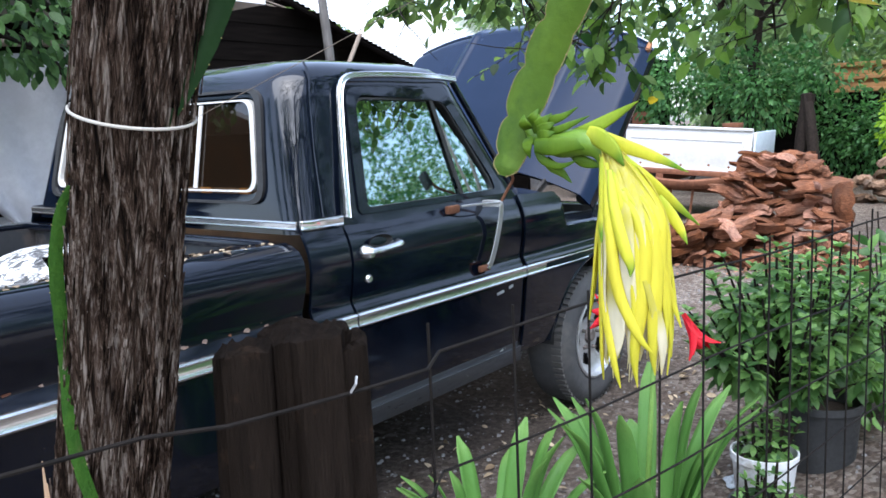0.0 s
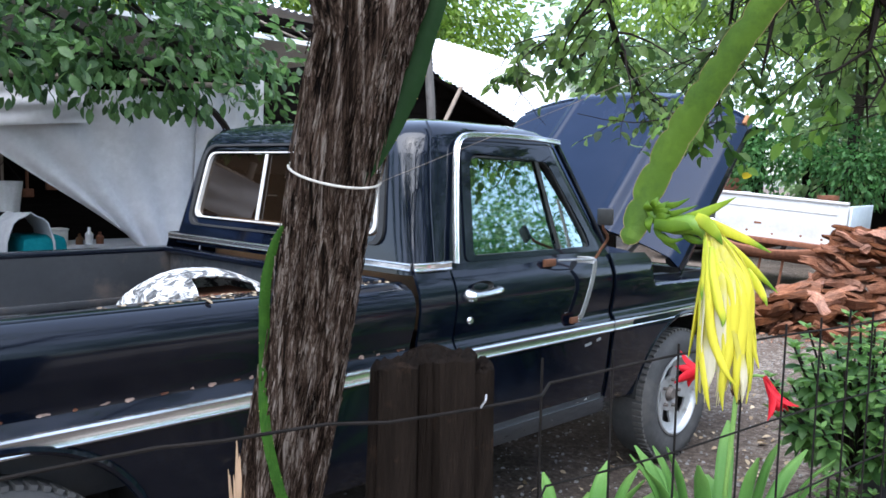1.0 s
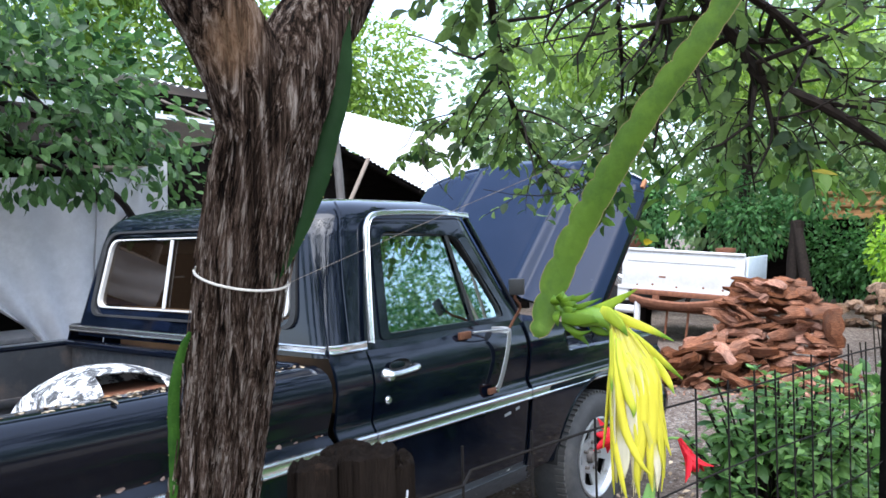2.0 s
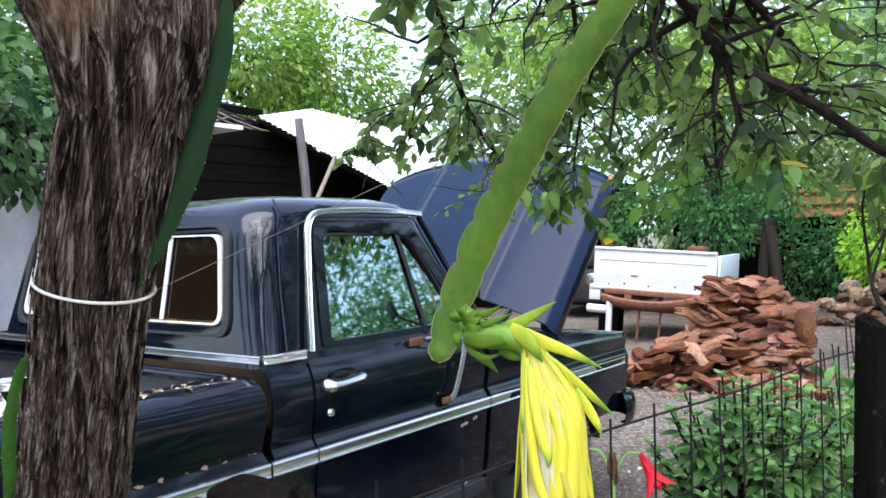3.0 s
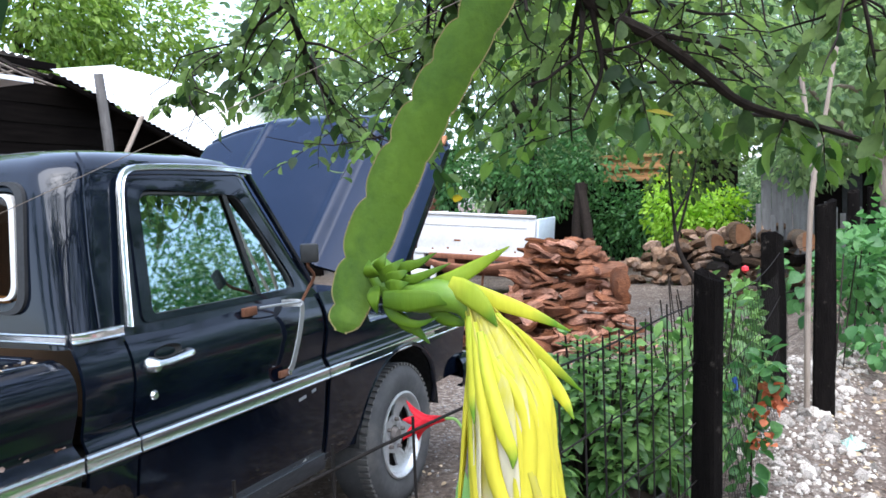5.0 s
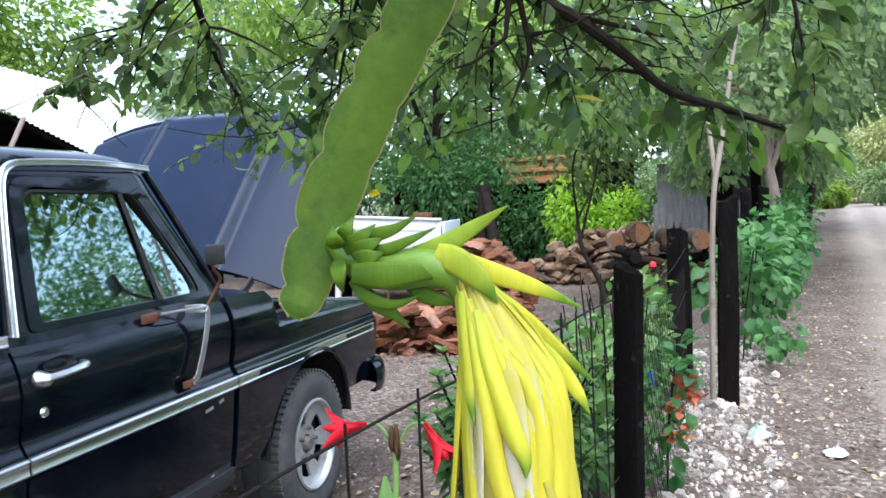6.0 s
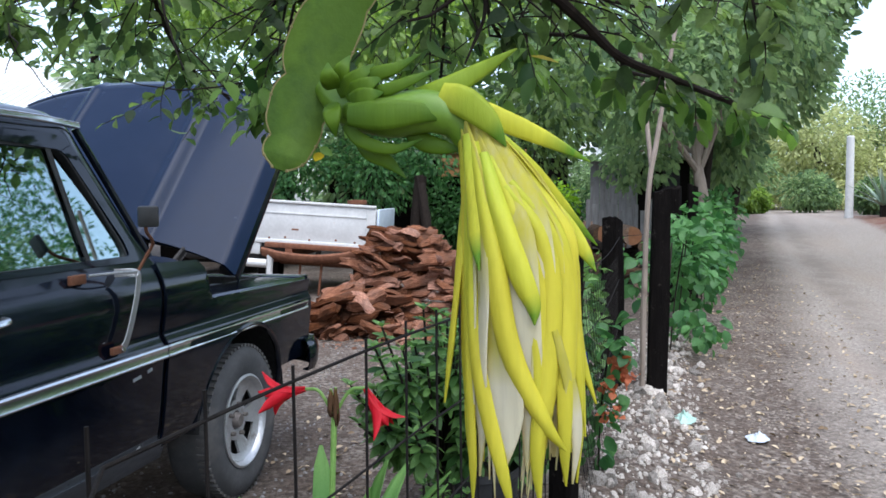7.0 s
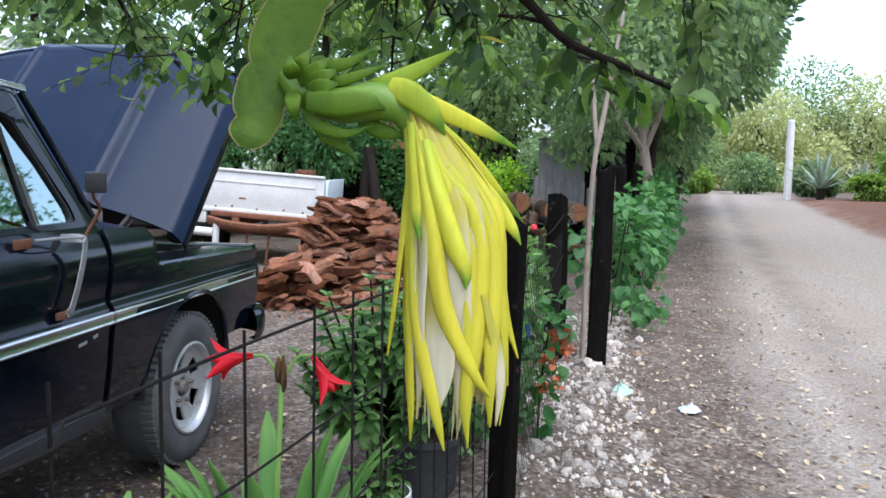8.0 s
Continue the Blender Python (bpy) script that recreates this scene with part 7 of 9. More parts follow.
def rosette_bush(x, y, z0, label, seed, spread, top, stems, leaf_len, parts=120):
    """Shrub of thick stems, each ending in tiers of upturned oval leaves."""
    rng = np.random.default_rng(seed)
    t = thing("potted_shrub", (x, y, z0), label, "shrub")
    at, way, size = [], [], []
    for k in range(stems):
        a = 2 * math.pi * (k * 0.382 + rng.random() * 0.2)
        rr = spread * math.sqrt((k + 0.5) / stems) * rng.uniform(0.8, 1.15)
        e = Vector((x + rr * math.cos(a), y + rr * 0.85 * math.sin(a), z0 + (top - z0) * rng.uniform(0.35, 1.0) * (1 - 0.35 * (rr / spread) ** 2)))
        s = Vector((x + 0.04 * math.cos(a), y + 0.04 * math.sin(a), z0 - 0.04))
        path = smooth_path([s, s.lerp(e, 0.5) + Vector((0.3 * rr * math.cos(a) * 0.3, 0, -0.02)), e], 5)
        part("stem", tube(path, [0.009, 0.009, 0.009, 0.008, 0.008, 0.007, 0.006, 0.006, 0.005, 0.005, 0.004], 6), TWIG, t)
        d = (path[-1] - path[-3]).normalized()
        for tier in range(5):
            p = e - d * 0.045 * tier
            for j in range(6 if tier else 5):
                b = 2 * math.pi * (j + 0.4 * tier + rng.random() * 0.3) / 6
                flat = Vector((math.cos(b), math.sin(b), 0))
                at.append(tuple(p))
                way.append(tuple(flat + Vector((0, 0, 0.9 - 0.42 * tier + rng.normal(0, 0.2)))))
                size.append(leaf_len * (0.65 + 0.13 * tier) * rng.uniform(0.8, 1.15))
    at, way, size = np.array(at), np.array(way), np.array(size)
    vv, ff = leaf_template(0.5, 0.22, 0.22)
    me = bpy.data.meshes.new("leaf")
    me.from_pydata([tuple(p) for p in vv], [], ff)
    me.polygons.foreach_set("use_smooth", [True] * len(me.polygons))
    me.materials.append(LEAF_BUSH_SINGLE)
    order = np.argsort(at[:, 0] + at[:, 1])
    for i in order[:parts]:
        xd = Vector(way[i]).normalized()
        yd = (Vector((0, 0, 1)) + Vector(rng.normal(0, 0.25, 3))).cross(xd).normalized()
        m = Matrix((xd, yd, xd.cross(yd))).transposed().to_4x4()
        m.translation = Vector(at[i])
        ob = new("leaf", me)
        ob.parent = t
        ob.matrix_parent_inverse = Matrix.Translation(t.location).inverted()
        ob.matrix_basis = m @ Matrix.Diagonal((size[i],) * 3 + (1,))
    rest = order[parts:]
    leaf_cloud("foliage", at[rest], way[rest], size[rest], LEAF_BUSH, t, fat=0.5, fold=0.22, droop=0.22, roll=0.25, seed=seed)
    return t


LEAF_BUSH_SINGLE = single_leaf("shrub_leaf_single", (0.026, 0.070, 0.020), (0.165, 0.285, 0.080))
pot("plant_pot", 1.40, -1.16, 0.150, 0.125, 0.33, POT_BLACK, "dusty black plastic pot holding a leafy shrub")
rosette_bush(1.42, -1.02, 0.33, "dense dark green shrub of upturned oval leaves in a black pot", 3, 0.46, 0.99, 78, 0.074, 220)
rosette_bush(1.95, -1.02, 0.12, "leafy green shrub growing behind the potted one", 4, 0.36, 0.88, 40, 0.080, 60)
pot("bucket", 1.02, -1.06, 0.115, 0.095, 0.22, POT_WHITE, "white plastic bucket with small ferny plants")
rosette_bush(1.02, -1.06, 0.24, "small ferny green plant in a white bucket", 6, 0.14, 0.40, 9, 0.055, 30)
pot("plant_pot", 0.72, -1.15, 0.11, 0.09, 0.16, POT_BLACK, "low dark pot at the fence's foot")
rosette_bush(0.72, -1.15, 0.16, "low feathery seedling in a dark pot", 9, 0.13, 0.30, 8, 0.05, 20)


def build_lily():
    rng = np.random.default_rng(14)
    base = Vector((0.22, -0.95, 0))
    lily = thing("lily", base, "strap-leaved lily clump with scarlet flowers at the fence", "plant")
    for clump, leaves, tall in ((base, 24, 0.63), (Vector((-0.10, -0.62, 0)), 16, 0.56)):
        for k in range(leaves):
            a = 2 * math.pi * (k * 0.382 + 0.1 * rng.random())
            out = rng.uniform(0.08, 0.40) if k % 4 else rng.uniform(0.40, 0.55)
            h = tall * rng.uniform(0.72, 1.08) * (1.0 if k % 4 else 0.72)
            s = clump + Vector((0.06 * math.cos(a), 0.06 * math.sin(a), 0))
            d = Vector((math.cos(a), math.sin(a), 0))
            pts = [s, s + d * out * 0.30 + Vector((0, 0, h * 0.45)), s + d * out * 0.66 + Vector((0, 0, h * 0.82)), s + d * out + Vector((0, 0, h if k % 4 else h * 0.86))]
            w = rng.uniform(0.048, 0.064)
            blade("leaf", pts, [0.6 * w, 0.85 * w, w, w, 0.95 * w, 0.74 * w, 0.16 * w], STRAP, lily, d * -1 + Vector((0, 0, 0.8)), -0.16, 0.0018, 6, 5)
    stalk = [base + Vector((0.0, 0.0, 0)), base + Vector((0.03, 0.0, 0.4)), base + Vector((0.08, -0.0, 0.80))]
    part("flower_stalk", tube(smooth_path(stalk, 6), 0.008, 9), STRAP_STEM, lily)
    top = Vector((0.30, -0.95, 0.80))

    def trumpet(name, tip, mat, size, droop):
        mid = top.lerp(tip, 0.5) + Vector((0, 0, 0.03))
        pedicel = part(name, tube(smooth_path([top, mid, tip], 5), 0.0045, 7), STRAP_STEM, lily)
        d = (tip - mid).normalized() + Vector((0, 0, -droop))
        d.normalize()
        s1 = d.orthogonal().normalized()
        s2 = d.cross(s1)
        for j in range(6):
            a = 2 * math.pi * j / 6 + 0.3
            o = s1 * math.cos(a) + s2 * math.sin(a)
            flare = rng.uniform(0.15, 0.62)
            pts = [tip, tip + d * size * 0.42 + o * size * 0.10, tip + d * size * 0.78 + o * size * 0.26 * (0.6 + flare), tip + d * size * rng.uniform(0.92, 1.08) + o * size * flare]
            w = size * 0.34
            blade("petal", pts, [0.3 * w, 0.7 * w, w, 0.7 * w, 0.08 * w], mat, pedicel, o, 0.3, 0.0009, 5, 5)

    def withered(name, tip, size):
        pedicel = part(name, tube(smooth_path([top, top.lerp(tip, 0.5) + Vector((0.004, 0, 0.01)), tip], 5), 0.004, 7), STRAP_STEM, lily)
        for j in range(4):
            o = Vector((math.cos(1.6 * j), math.sin(1.6 * j), 0)) * 0.007
            blade("petal", [tip, tip + o + Vector((0, 0, -0.3 * size)), tip + o * 1.6 + Vector((0, 0, -0.7 * size)), tip + o * 0.6 + Vector((0, 0, -size))], [0.006, 0.010, 0.012, 0.008, 0.002], DRY_PETAL, pedicel, o, 0.4, 0.0009, 4, 5, wave=0.15)
    trumpet("red_flower", Vector((0.305, -1.035, 0.880)), RED_PETAL, 0.118, 1.9)
    trumpet("red_flower", Vector((0.315, -0.865, 0.868)), RED_PETAL, 0.120, 0.35)
    withered("withered_flower", Vector((0.295, -0.957, 0.880)), 0.105)
    withered("withered_flower", Vector((0.290, -0.945, 0.876)), 0.075)


STRAP_STEM = surface("fleshy_green_stalk", (0.14, 0.28, 0.05), (0.22, 0.36, 0.08), 30, (0.4, 0.6))
build_lily()


# ---- yard behind the truck ----
def cloth(name, corners, nu, nv, fold, material, parent=None, label="", category="", waves=7.0, seed=0.0, kind=""):
    """A hung sheet between four corners (top-left, top-right, bottom-right, bottom-left), folded along its fall."""
    a, b, c, d = (Vector(p) for p in corners)
    normal = (b - a).cross(d - a).normalized()
    rows = []
    for i in range(nv + 1):
        t = i / nv
        row = []
        for j in range(nu + 1):
            s = j / nu
            p = a.lerp(b, s).lerp(d.lerp(c, s), t)
            w = math.sin(s * waves * 2 * math.pi + 0.8 * math.sin(3 * t + seed)) * (0.35 + 0.65 * t) + 0.9 * noise.noise((s * 4 + seed, t * 3, seed))
            row.append(p + normal * fold * w - Vector((0, 0, 0.03 * math.sin(s * math.pi))))
        rows.append(row)
    bm = bmesh.new()
    add_grid(bm, rows)
    return part(name, thicken(bm, 0.003), material, parent, label, category, kind, smooth=80)


tarp = thing("tarp", (0.4, 4.0, 0), "white canvas sheet hung as a curtain, drawn up", "tarp")
cloth("curtain", [(-1.0, 4.0, 2.02), (1.22, 4.02, 2.10), (1.15, 4.05, 0.0), (1.10, 4.05, 0.70)], 90, 50, 0.035, TARP, tarp, waves=4.0)
cloth("swag", [(-2.0, 3.98, 2.04), (0.35, 3.97, 2.06), (0.30, 3.97, 1.80), (-1.9, 3.97, 1.66)], 80, 24, 0.04, TARP, tarp, waves=2.2, seed=2.0)
cloth("side_curtain", [(1.20, 4.0, 2.12), (1.75, 3.9, 2.25), (1.7, 3.95, 0.0), (1.12, 4.05, 0.0)], 30, 40, 0.035, TARP, tarp, waves=3.0, seed=5.0)
part("tarp_pole", tube([(-1.9, 4.05, 2.03), (1.8, 4.0, 2.18)], 0.025, 8), GREY_WOOD, tarp)
for x in (-1.85, 1.78):
    part("upright", tube([(x, 4.08, 0), (x, 4.05, 2.2)], 0.035, 8, 0.1), GREY_WOOD, tarp)
blue = thing("blue_tarp", (-1.1, 4.2, 0), "strip of blue plastic sheet under the canvas", "tarp")
cloth("sheet", [(-2.2, 4.12, 1.72), (-0.2, 4.12, 1.62), (-0.35, 4.12, 1.50), (-2.2, 4.12, 1.40)], 40, 10, 0.02, BLUE_TARP, blue, waves=3)
part("hanger", tube([(-2.2, 4.1, 2.03), (-1.2, 4.12, 1.68)], 0.004, 5), STRING, blue)


def build_workshop():
    w = thing("workshop", (0.5, 6.4, 0), "dark open-fronted plank workshop with a tin roof", "shed", kind="structure")
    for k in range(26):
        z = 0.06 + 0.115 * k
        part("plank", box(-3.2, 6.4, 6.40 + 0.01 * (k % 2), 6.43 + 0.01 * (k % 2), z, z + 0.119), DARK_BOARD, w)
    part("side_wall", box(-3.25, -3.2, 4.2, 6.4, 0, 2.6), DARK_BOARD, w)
    bm = box(-3.4, 3.2, 4.1, 6.7, 2.62, 2.66)
    part("roof", bm, TIN, w, "tin roof over the workshop")
    table = thing("work_table", (0.75, 4.9, 0), "workbench with a pale sheet-covered top", "table")
    part("tabletop", box(0.28, 1.45, 4.55, 5.25, 0.80, 0.84, 0.004), GREY_CLOTH, table)
    for x in (0.35, 1.38):
        for y in (4.62, 5.18):
            part("leg", box(x - 0.03, x + 0.03, y - 0.03, y + 0.03, 0, 0.80), DARK_BOARD, table)
    bx = thing("box", (0.40, 4.85, 0.84), "small white box standing on the workbench", "box")
    part("carton", box(0.33, 0.49, 4.80, 4.95, 0.84, 0.96, 0.005), WHITE_PAINT, bx)
    part("lid", box(0.325, 0.495, 4.79, 4.96, 0.96, 0.975, 0.004), WHITE_PAINT, bx)
    for x, h, m in ((0.66, 0.14, POT_WHITE), (0.75, 0.10, RUST), (0.58, 0.09, BROWN_GLASS)):
        b = thing("bottle", (x, 4.8, 0.84), "small bottle among clutter on the workbench", "bottle", "bottles on the bench")
        part("bottle_body", lathe([(0.0, 0.0), (0.03, 0.0), (0.032, h * 0.6), (0.012, h * 0.78), (0.012, h), (0.0, h)], 16, pose(x, 4.8, 0.84)), m, b)
    pail = thing("pail", (0.28, 5.6, 1.25), "grey pail hanging from a nail", "bucket")
    part("pail_body", lathe([(0.0, 0.0), (0.11, 0.0), (0.14, 0.26), (0.13, 0.26), (0.10, 0.01)], 24, pose(0.28, 5.6, 1.08)), POT_WHITE, pail)
    part("bail", tube([(0.14, 5.6, 1.33), (0.28, 5.6, 1.52), (0.42, 5.6, 1.33)], 0.004, 6), WIRE, pail)
    rng = random.Random(3)
    for k in range(9):
        x = -0.6 + 0.22 * k
        t = thing("tool", (x, 6.33, 1.5), "dark hand tool hanging on the plank wall", "tool", "tools on the wall")
        ln = rng.uniform(0.25, 0.6)
        part("handle", tube([(x, 6.35, 1.75), (x + rng.uniform(-0.05, 0.05), 6.33, 1.75 - ln)], 0.014, 7), GREY_WOOD if k % 3 else RUST, t)
        part("head", box(x - 0.05, x + 0.05, 6.30, 6.35, 1.72 - ln, 1.80 - ln, 0.006), RUST, t)
    chair = thing("chair", (0.05, 4.3, 0), "grey-draped chair with a teal seat cushion", "chair")
    for dx in (-0.2, 0.2):
        for dy in (-0.2, 0.2):
            part("leg", tube([(0.05 + dx, 4.3 + dy, 0), (0.05 + dx * 0.9, 4.3 + dy * 0.9, 0.75)], 0.014, 7), RUST, chair)
    part("seat", box(-0.12, 0.22, 4.08, 4.5, 0.74, 0.98, 0.07), TEAL, chair)
    rows = []
    for k in range(13):
        a = math.pi * k / 12
        rows.append([Vector((-0.06 - 0.17 * math.cos(a), 4.06 + 0.12 * j, 0.80 + 0.34 * math.sin(a) ** 0.7 + 0.012 * math.sin(9 * a + j))) for j in range(4)])
    bm = bmesh.new()
    add_grid(bm, rows)
    part("drape", thicken(bm, 0.008), GREY_CLOTH, chair, "grey cloth thrown over the chair")


BROWN_GLASS = surface("brown_bottle", (0.06, 0.025, 0.01), (0.10, 0.05, 0.02), 20, (0.15, 0.3))
TEAL = surface("teal_cloth", (0.0, 0.10, 0.12), (0.01, 0.15, 0.17), 20, (0.7, 0.9), 0, 0.3, 0.002)
GREY_CLOTH = surface("grey_cloth", (0.30, 0.31, 0.33), (0.42, 0.43, 0.45), 12, (0.8, 0.95), 0, 0.3, 0.003)
build_workshop()


def corrugated(a, b, c, d, waves, amp, nv=6):
    """A corrugated sheet between four corners; the flutes run from the first edge to the opposite one."""
    a, b, c, d = (Vector(p) for p in (a, b, c, d))
    normal = (b - a).cross(d - a).normalized()
    rows = []
    n = waves * 6
    for j in range(n + 1):
        s = j / n
        rows.append([a.lerp(b, s).lerp(d.lerp(c, s), i / nv) + normal * amp * math.sin(2 * math.pi * waves * s) for i in range(nv + 1)])
    bm = bmesh.new()
    add_grid(bm, rows)
    return thicken(bm, 0.002)


SHACK_BOARD_DARK = surface("grey_weathered_post", (0.085, 0.078, 0.072), (0.17, 0.158, 0.147), 9, (0.8, 0.95), 0, 0.6, 0.004, (3, 3, 0.4), stain=(0.05, 0.045, 0.04), stain_scale=5)


def build_shed():
    s = thing("shed", (7.0, 7.5, 0.02), "open timber shed with pale tin roofing sheets", "shed", kind="structure")
    part("roof_sheet", corrugated((5.05, 6.0, 3.16), (9.6, 6.6, 2.02), (14.6, 8.6, 3.55), (8.6, 8.6, 3.95), 44, 0.010), TIN, s, "long pale roof sheet sagging toward the yard", smooth=60)
    part("upper_roof_sheet", corrugated((2.2, 7.2, 3.75), (5.9, 7.2, 3.52), (5.9, 9.2, 3.9), (2.2, 9.2, 4.1), 30, 0.014), TIN, s, "upper corrugated roof sheet", smooth=60)
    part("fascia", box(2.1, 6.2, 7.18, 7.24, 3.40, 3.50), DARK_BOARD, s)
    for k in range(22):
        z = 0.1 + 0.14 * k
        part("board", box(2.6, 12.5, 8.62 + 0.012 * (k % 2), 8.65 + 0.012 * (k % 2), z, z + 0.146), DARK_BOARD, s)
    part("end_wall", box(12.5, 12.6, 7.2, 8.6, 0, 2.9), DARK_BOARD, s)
    rng = random.Random(6)
    for k in range(26):
        x = rng.uniform(3.8, 5.9)
        y = rng.uniform(6.6, 7.1)
        z = 3.06 + rng.uniform(0, 0.2)
        ln = rng.uniform(0.4, 1.0)
        a = rng.uniform(-0.35, 0.25)
        part("roof_stick", tube([(x - ln / 2, y, z - ln * a), (x, y - 0.05, z + 0.02), (x + ln / 2, y - 0.1, z + ln * a * 0.5)], 0.013, 6), GREY_WOOD if k % 2 else TWIG, s)
    part("beam", tube([(2.4, 7.1, 3.34), (6.4, 6.9, 3.22)], 0.06, 8), DARK_BOARD, s)
    part("rafter", tube([(5.1, 6.05, 3.10), (9.5, 6.65, 1.98)], 0.04, 8), DARK_BOARD, s)
    part("shed_post", tube(smooth_path([(5.95, 6.0, 0.0), (5.92, 6.0, 1.6), (5.86, 6.0, 2.3), (5.76, 6.0, 3.2)], 6), [0.070] * 10 + [0.058] * 9, 12, 0.14, 5), SHACK_BOARD_DARK, s, "crooked weathered shed post")
    part("shed_brace", tube([(6.02, 5.98, 2.1), (6.5, 6.05, 2.75)], 0.03, 8), GREY_WOOD, s)
    part("shed_post", tube([(10.2, 7.0, 0.05), (10.2, 7.0, 2.3)], 0.07, 10, 0.1, 6), GREY_WOOD, s)


build_shed()


# splashed wheel-arch cover lying in the cargo bed
def build_bed_load():
    c = thing("wheel_arch_cover", (-0.75, 0.52, 0.613), "arched metal cover splashed black and white, lying in the bed", "cover")
    rows = []
    for i in range(15):
        t = i / 14
        x = -0.98 + 0.70 * t
        h = 0.57 * math.sin(math.pi * min(1.0, 0.18 + t * 0.75)) ** 0.38 * (1 - 0.25 * t)
        row = []
        for j in range(17):
            a = math.pi * j / 16
            row.append(Vector((x + 0.03 * math.sin(a), 0.60 - 0.23 * math.cos(a), 0.615 + h * math.sin(a) ** 0.55)))
        rows.append(row)
    bm = bmesh.new()
    vs = [[bm.verts.new(p) for p in r] for r in rows]
    for i in range(14):
        for j in range(16):
            if 3 <= i <= 7 and 2 <= j <= 5:
                continue
            bm.faces.new((vs[i][j], vs[i + 1][j], vs[i + 1][j + 1], vs[i][j + 1]))
    bm.faces.new(vs[0])
    part("shell", thicken(bm, 0.006), SPLASHED, c, smooth=60)
    part("rusty_inside", box(-0.88, -0.50, 0.46, 0.74, 0.615, 1.04, 0.03), RUST, c, "rusty part inside the cover")
    part("inside_knob", lathe([(0.0, 0.04), (0.025, 0.035), (0.03, 0.0)], 14, pose(-0.80, 0.45, 1.02, 90, 0, 0)), LUMBER, c)
    rng = np.random.default_rng(7)
    at = np.c_[rng.uniform(-2.3, -0.3, 220), rng.uniform(0.2, 1.7, 220), np.full(220, 0.618)]
    way = rng.normal(0, 1, (220, 3)) * (1, 1, 0.1)
    leaf_cloud("fallen_leaves", at, way, 0.05 * rng.uniform(0.6, 1.3, 220), LEAF_LITTER, None, "dry fallen leaves scattered in the cargo bed", "leaves", roll=0.2)
    at = np.c_[rng.uniform(-1.3, -0.25, 90), rng.uniform(0.08, 0.17, 90), np.full(90, 1.0995)]
    leaf_cloud("fallen_leaves", at, rng.normal(0, 1, (90, 3)) * (1, 1, 0.05), 0.022 * rng.uniform(0.6, 1.4, 90), LEAF_LITTER, None, "crumbs of dry leaf along the bed rail", "leaves", roll=0.1)
    # rust blisters along the crease of the near bed side
    rnd = random.Random(12)
    for k in range(24):
        x = -1.80 + 0.072 * k + rnd.uniform(-0.03, 0.03)
        w, h = rnd.uniform(0.004, 0.019), rnd.uniform(0.003, 0.009)
        ring = []
        for j in range(9):
            a = 2 * math.pi * j / 9
            r = rnd.uniform(0.4, 1.2)
            ring.append((x + w * r * math.cos(a), 0.862 + h * r * math.sin(a)))
        bm = bmesh.new()
        f = bm.faces.new([bm.verts.new((px, bed_y(pz) - 0.004, pz)) for px, pz in ring])
        bmesh.ops.solidify(bm, geom=[f], thickness=0.003)
        part("rust_blister", bm, BLISTER if k % 3 else RUST, pickup)
    for x, z, w, h in ((0.86, 0.445, 0.06, 0.025), (0.93, 0.46, 0.02, 0.02), (0.80, 0.43, 0.025, 0.012)):
        ring = [(x + w * rnd.uniform(0.5, 1.0) * math.cos(a), z + h * rnd.uniform(0.5, 1.0) * math.sin(a)) for a in np.linspace(0, 5.8, 10)]
        bm = bmesh.new()
        f = bm.faces.new([bm.verts.new((px, flank_y(pz) - 0.003, pz)) for px, pz in ring])
        bmesh.ops.solidify(bm, geom=[f], thickness=0.002)
        part("bare_patch", bm, CONCRETE, pickup)


def splashed_mat():
    m, nt, b = principled("black_white_splashed_paint")
    n = noise_node(nt, 15, (1.0, 2.0, 1.2), 8, 0.78, 0.8)
    col = ramp(nt, n, [(0.40, (0.012, 0.012, 0.013)), (0.49, (0.10, 0.10, 0.10)), (0.53, (0.72, 0.72, 0.70))])
    nt.links.new(col, b.inputs["Base Color"])
    b.inputs["Roughness"].default_value = 0.55
    bumped(nt, b, n, 0.3, 0.004)
    return m


SPLASHED = splashed_mat()
BLISTER = surface("flaked_primer", (0.20, 0.12, 0.09), (0.42, 0.32, 0.27), 60, (0.8, 0.95))
build_bed_load()


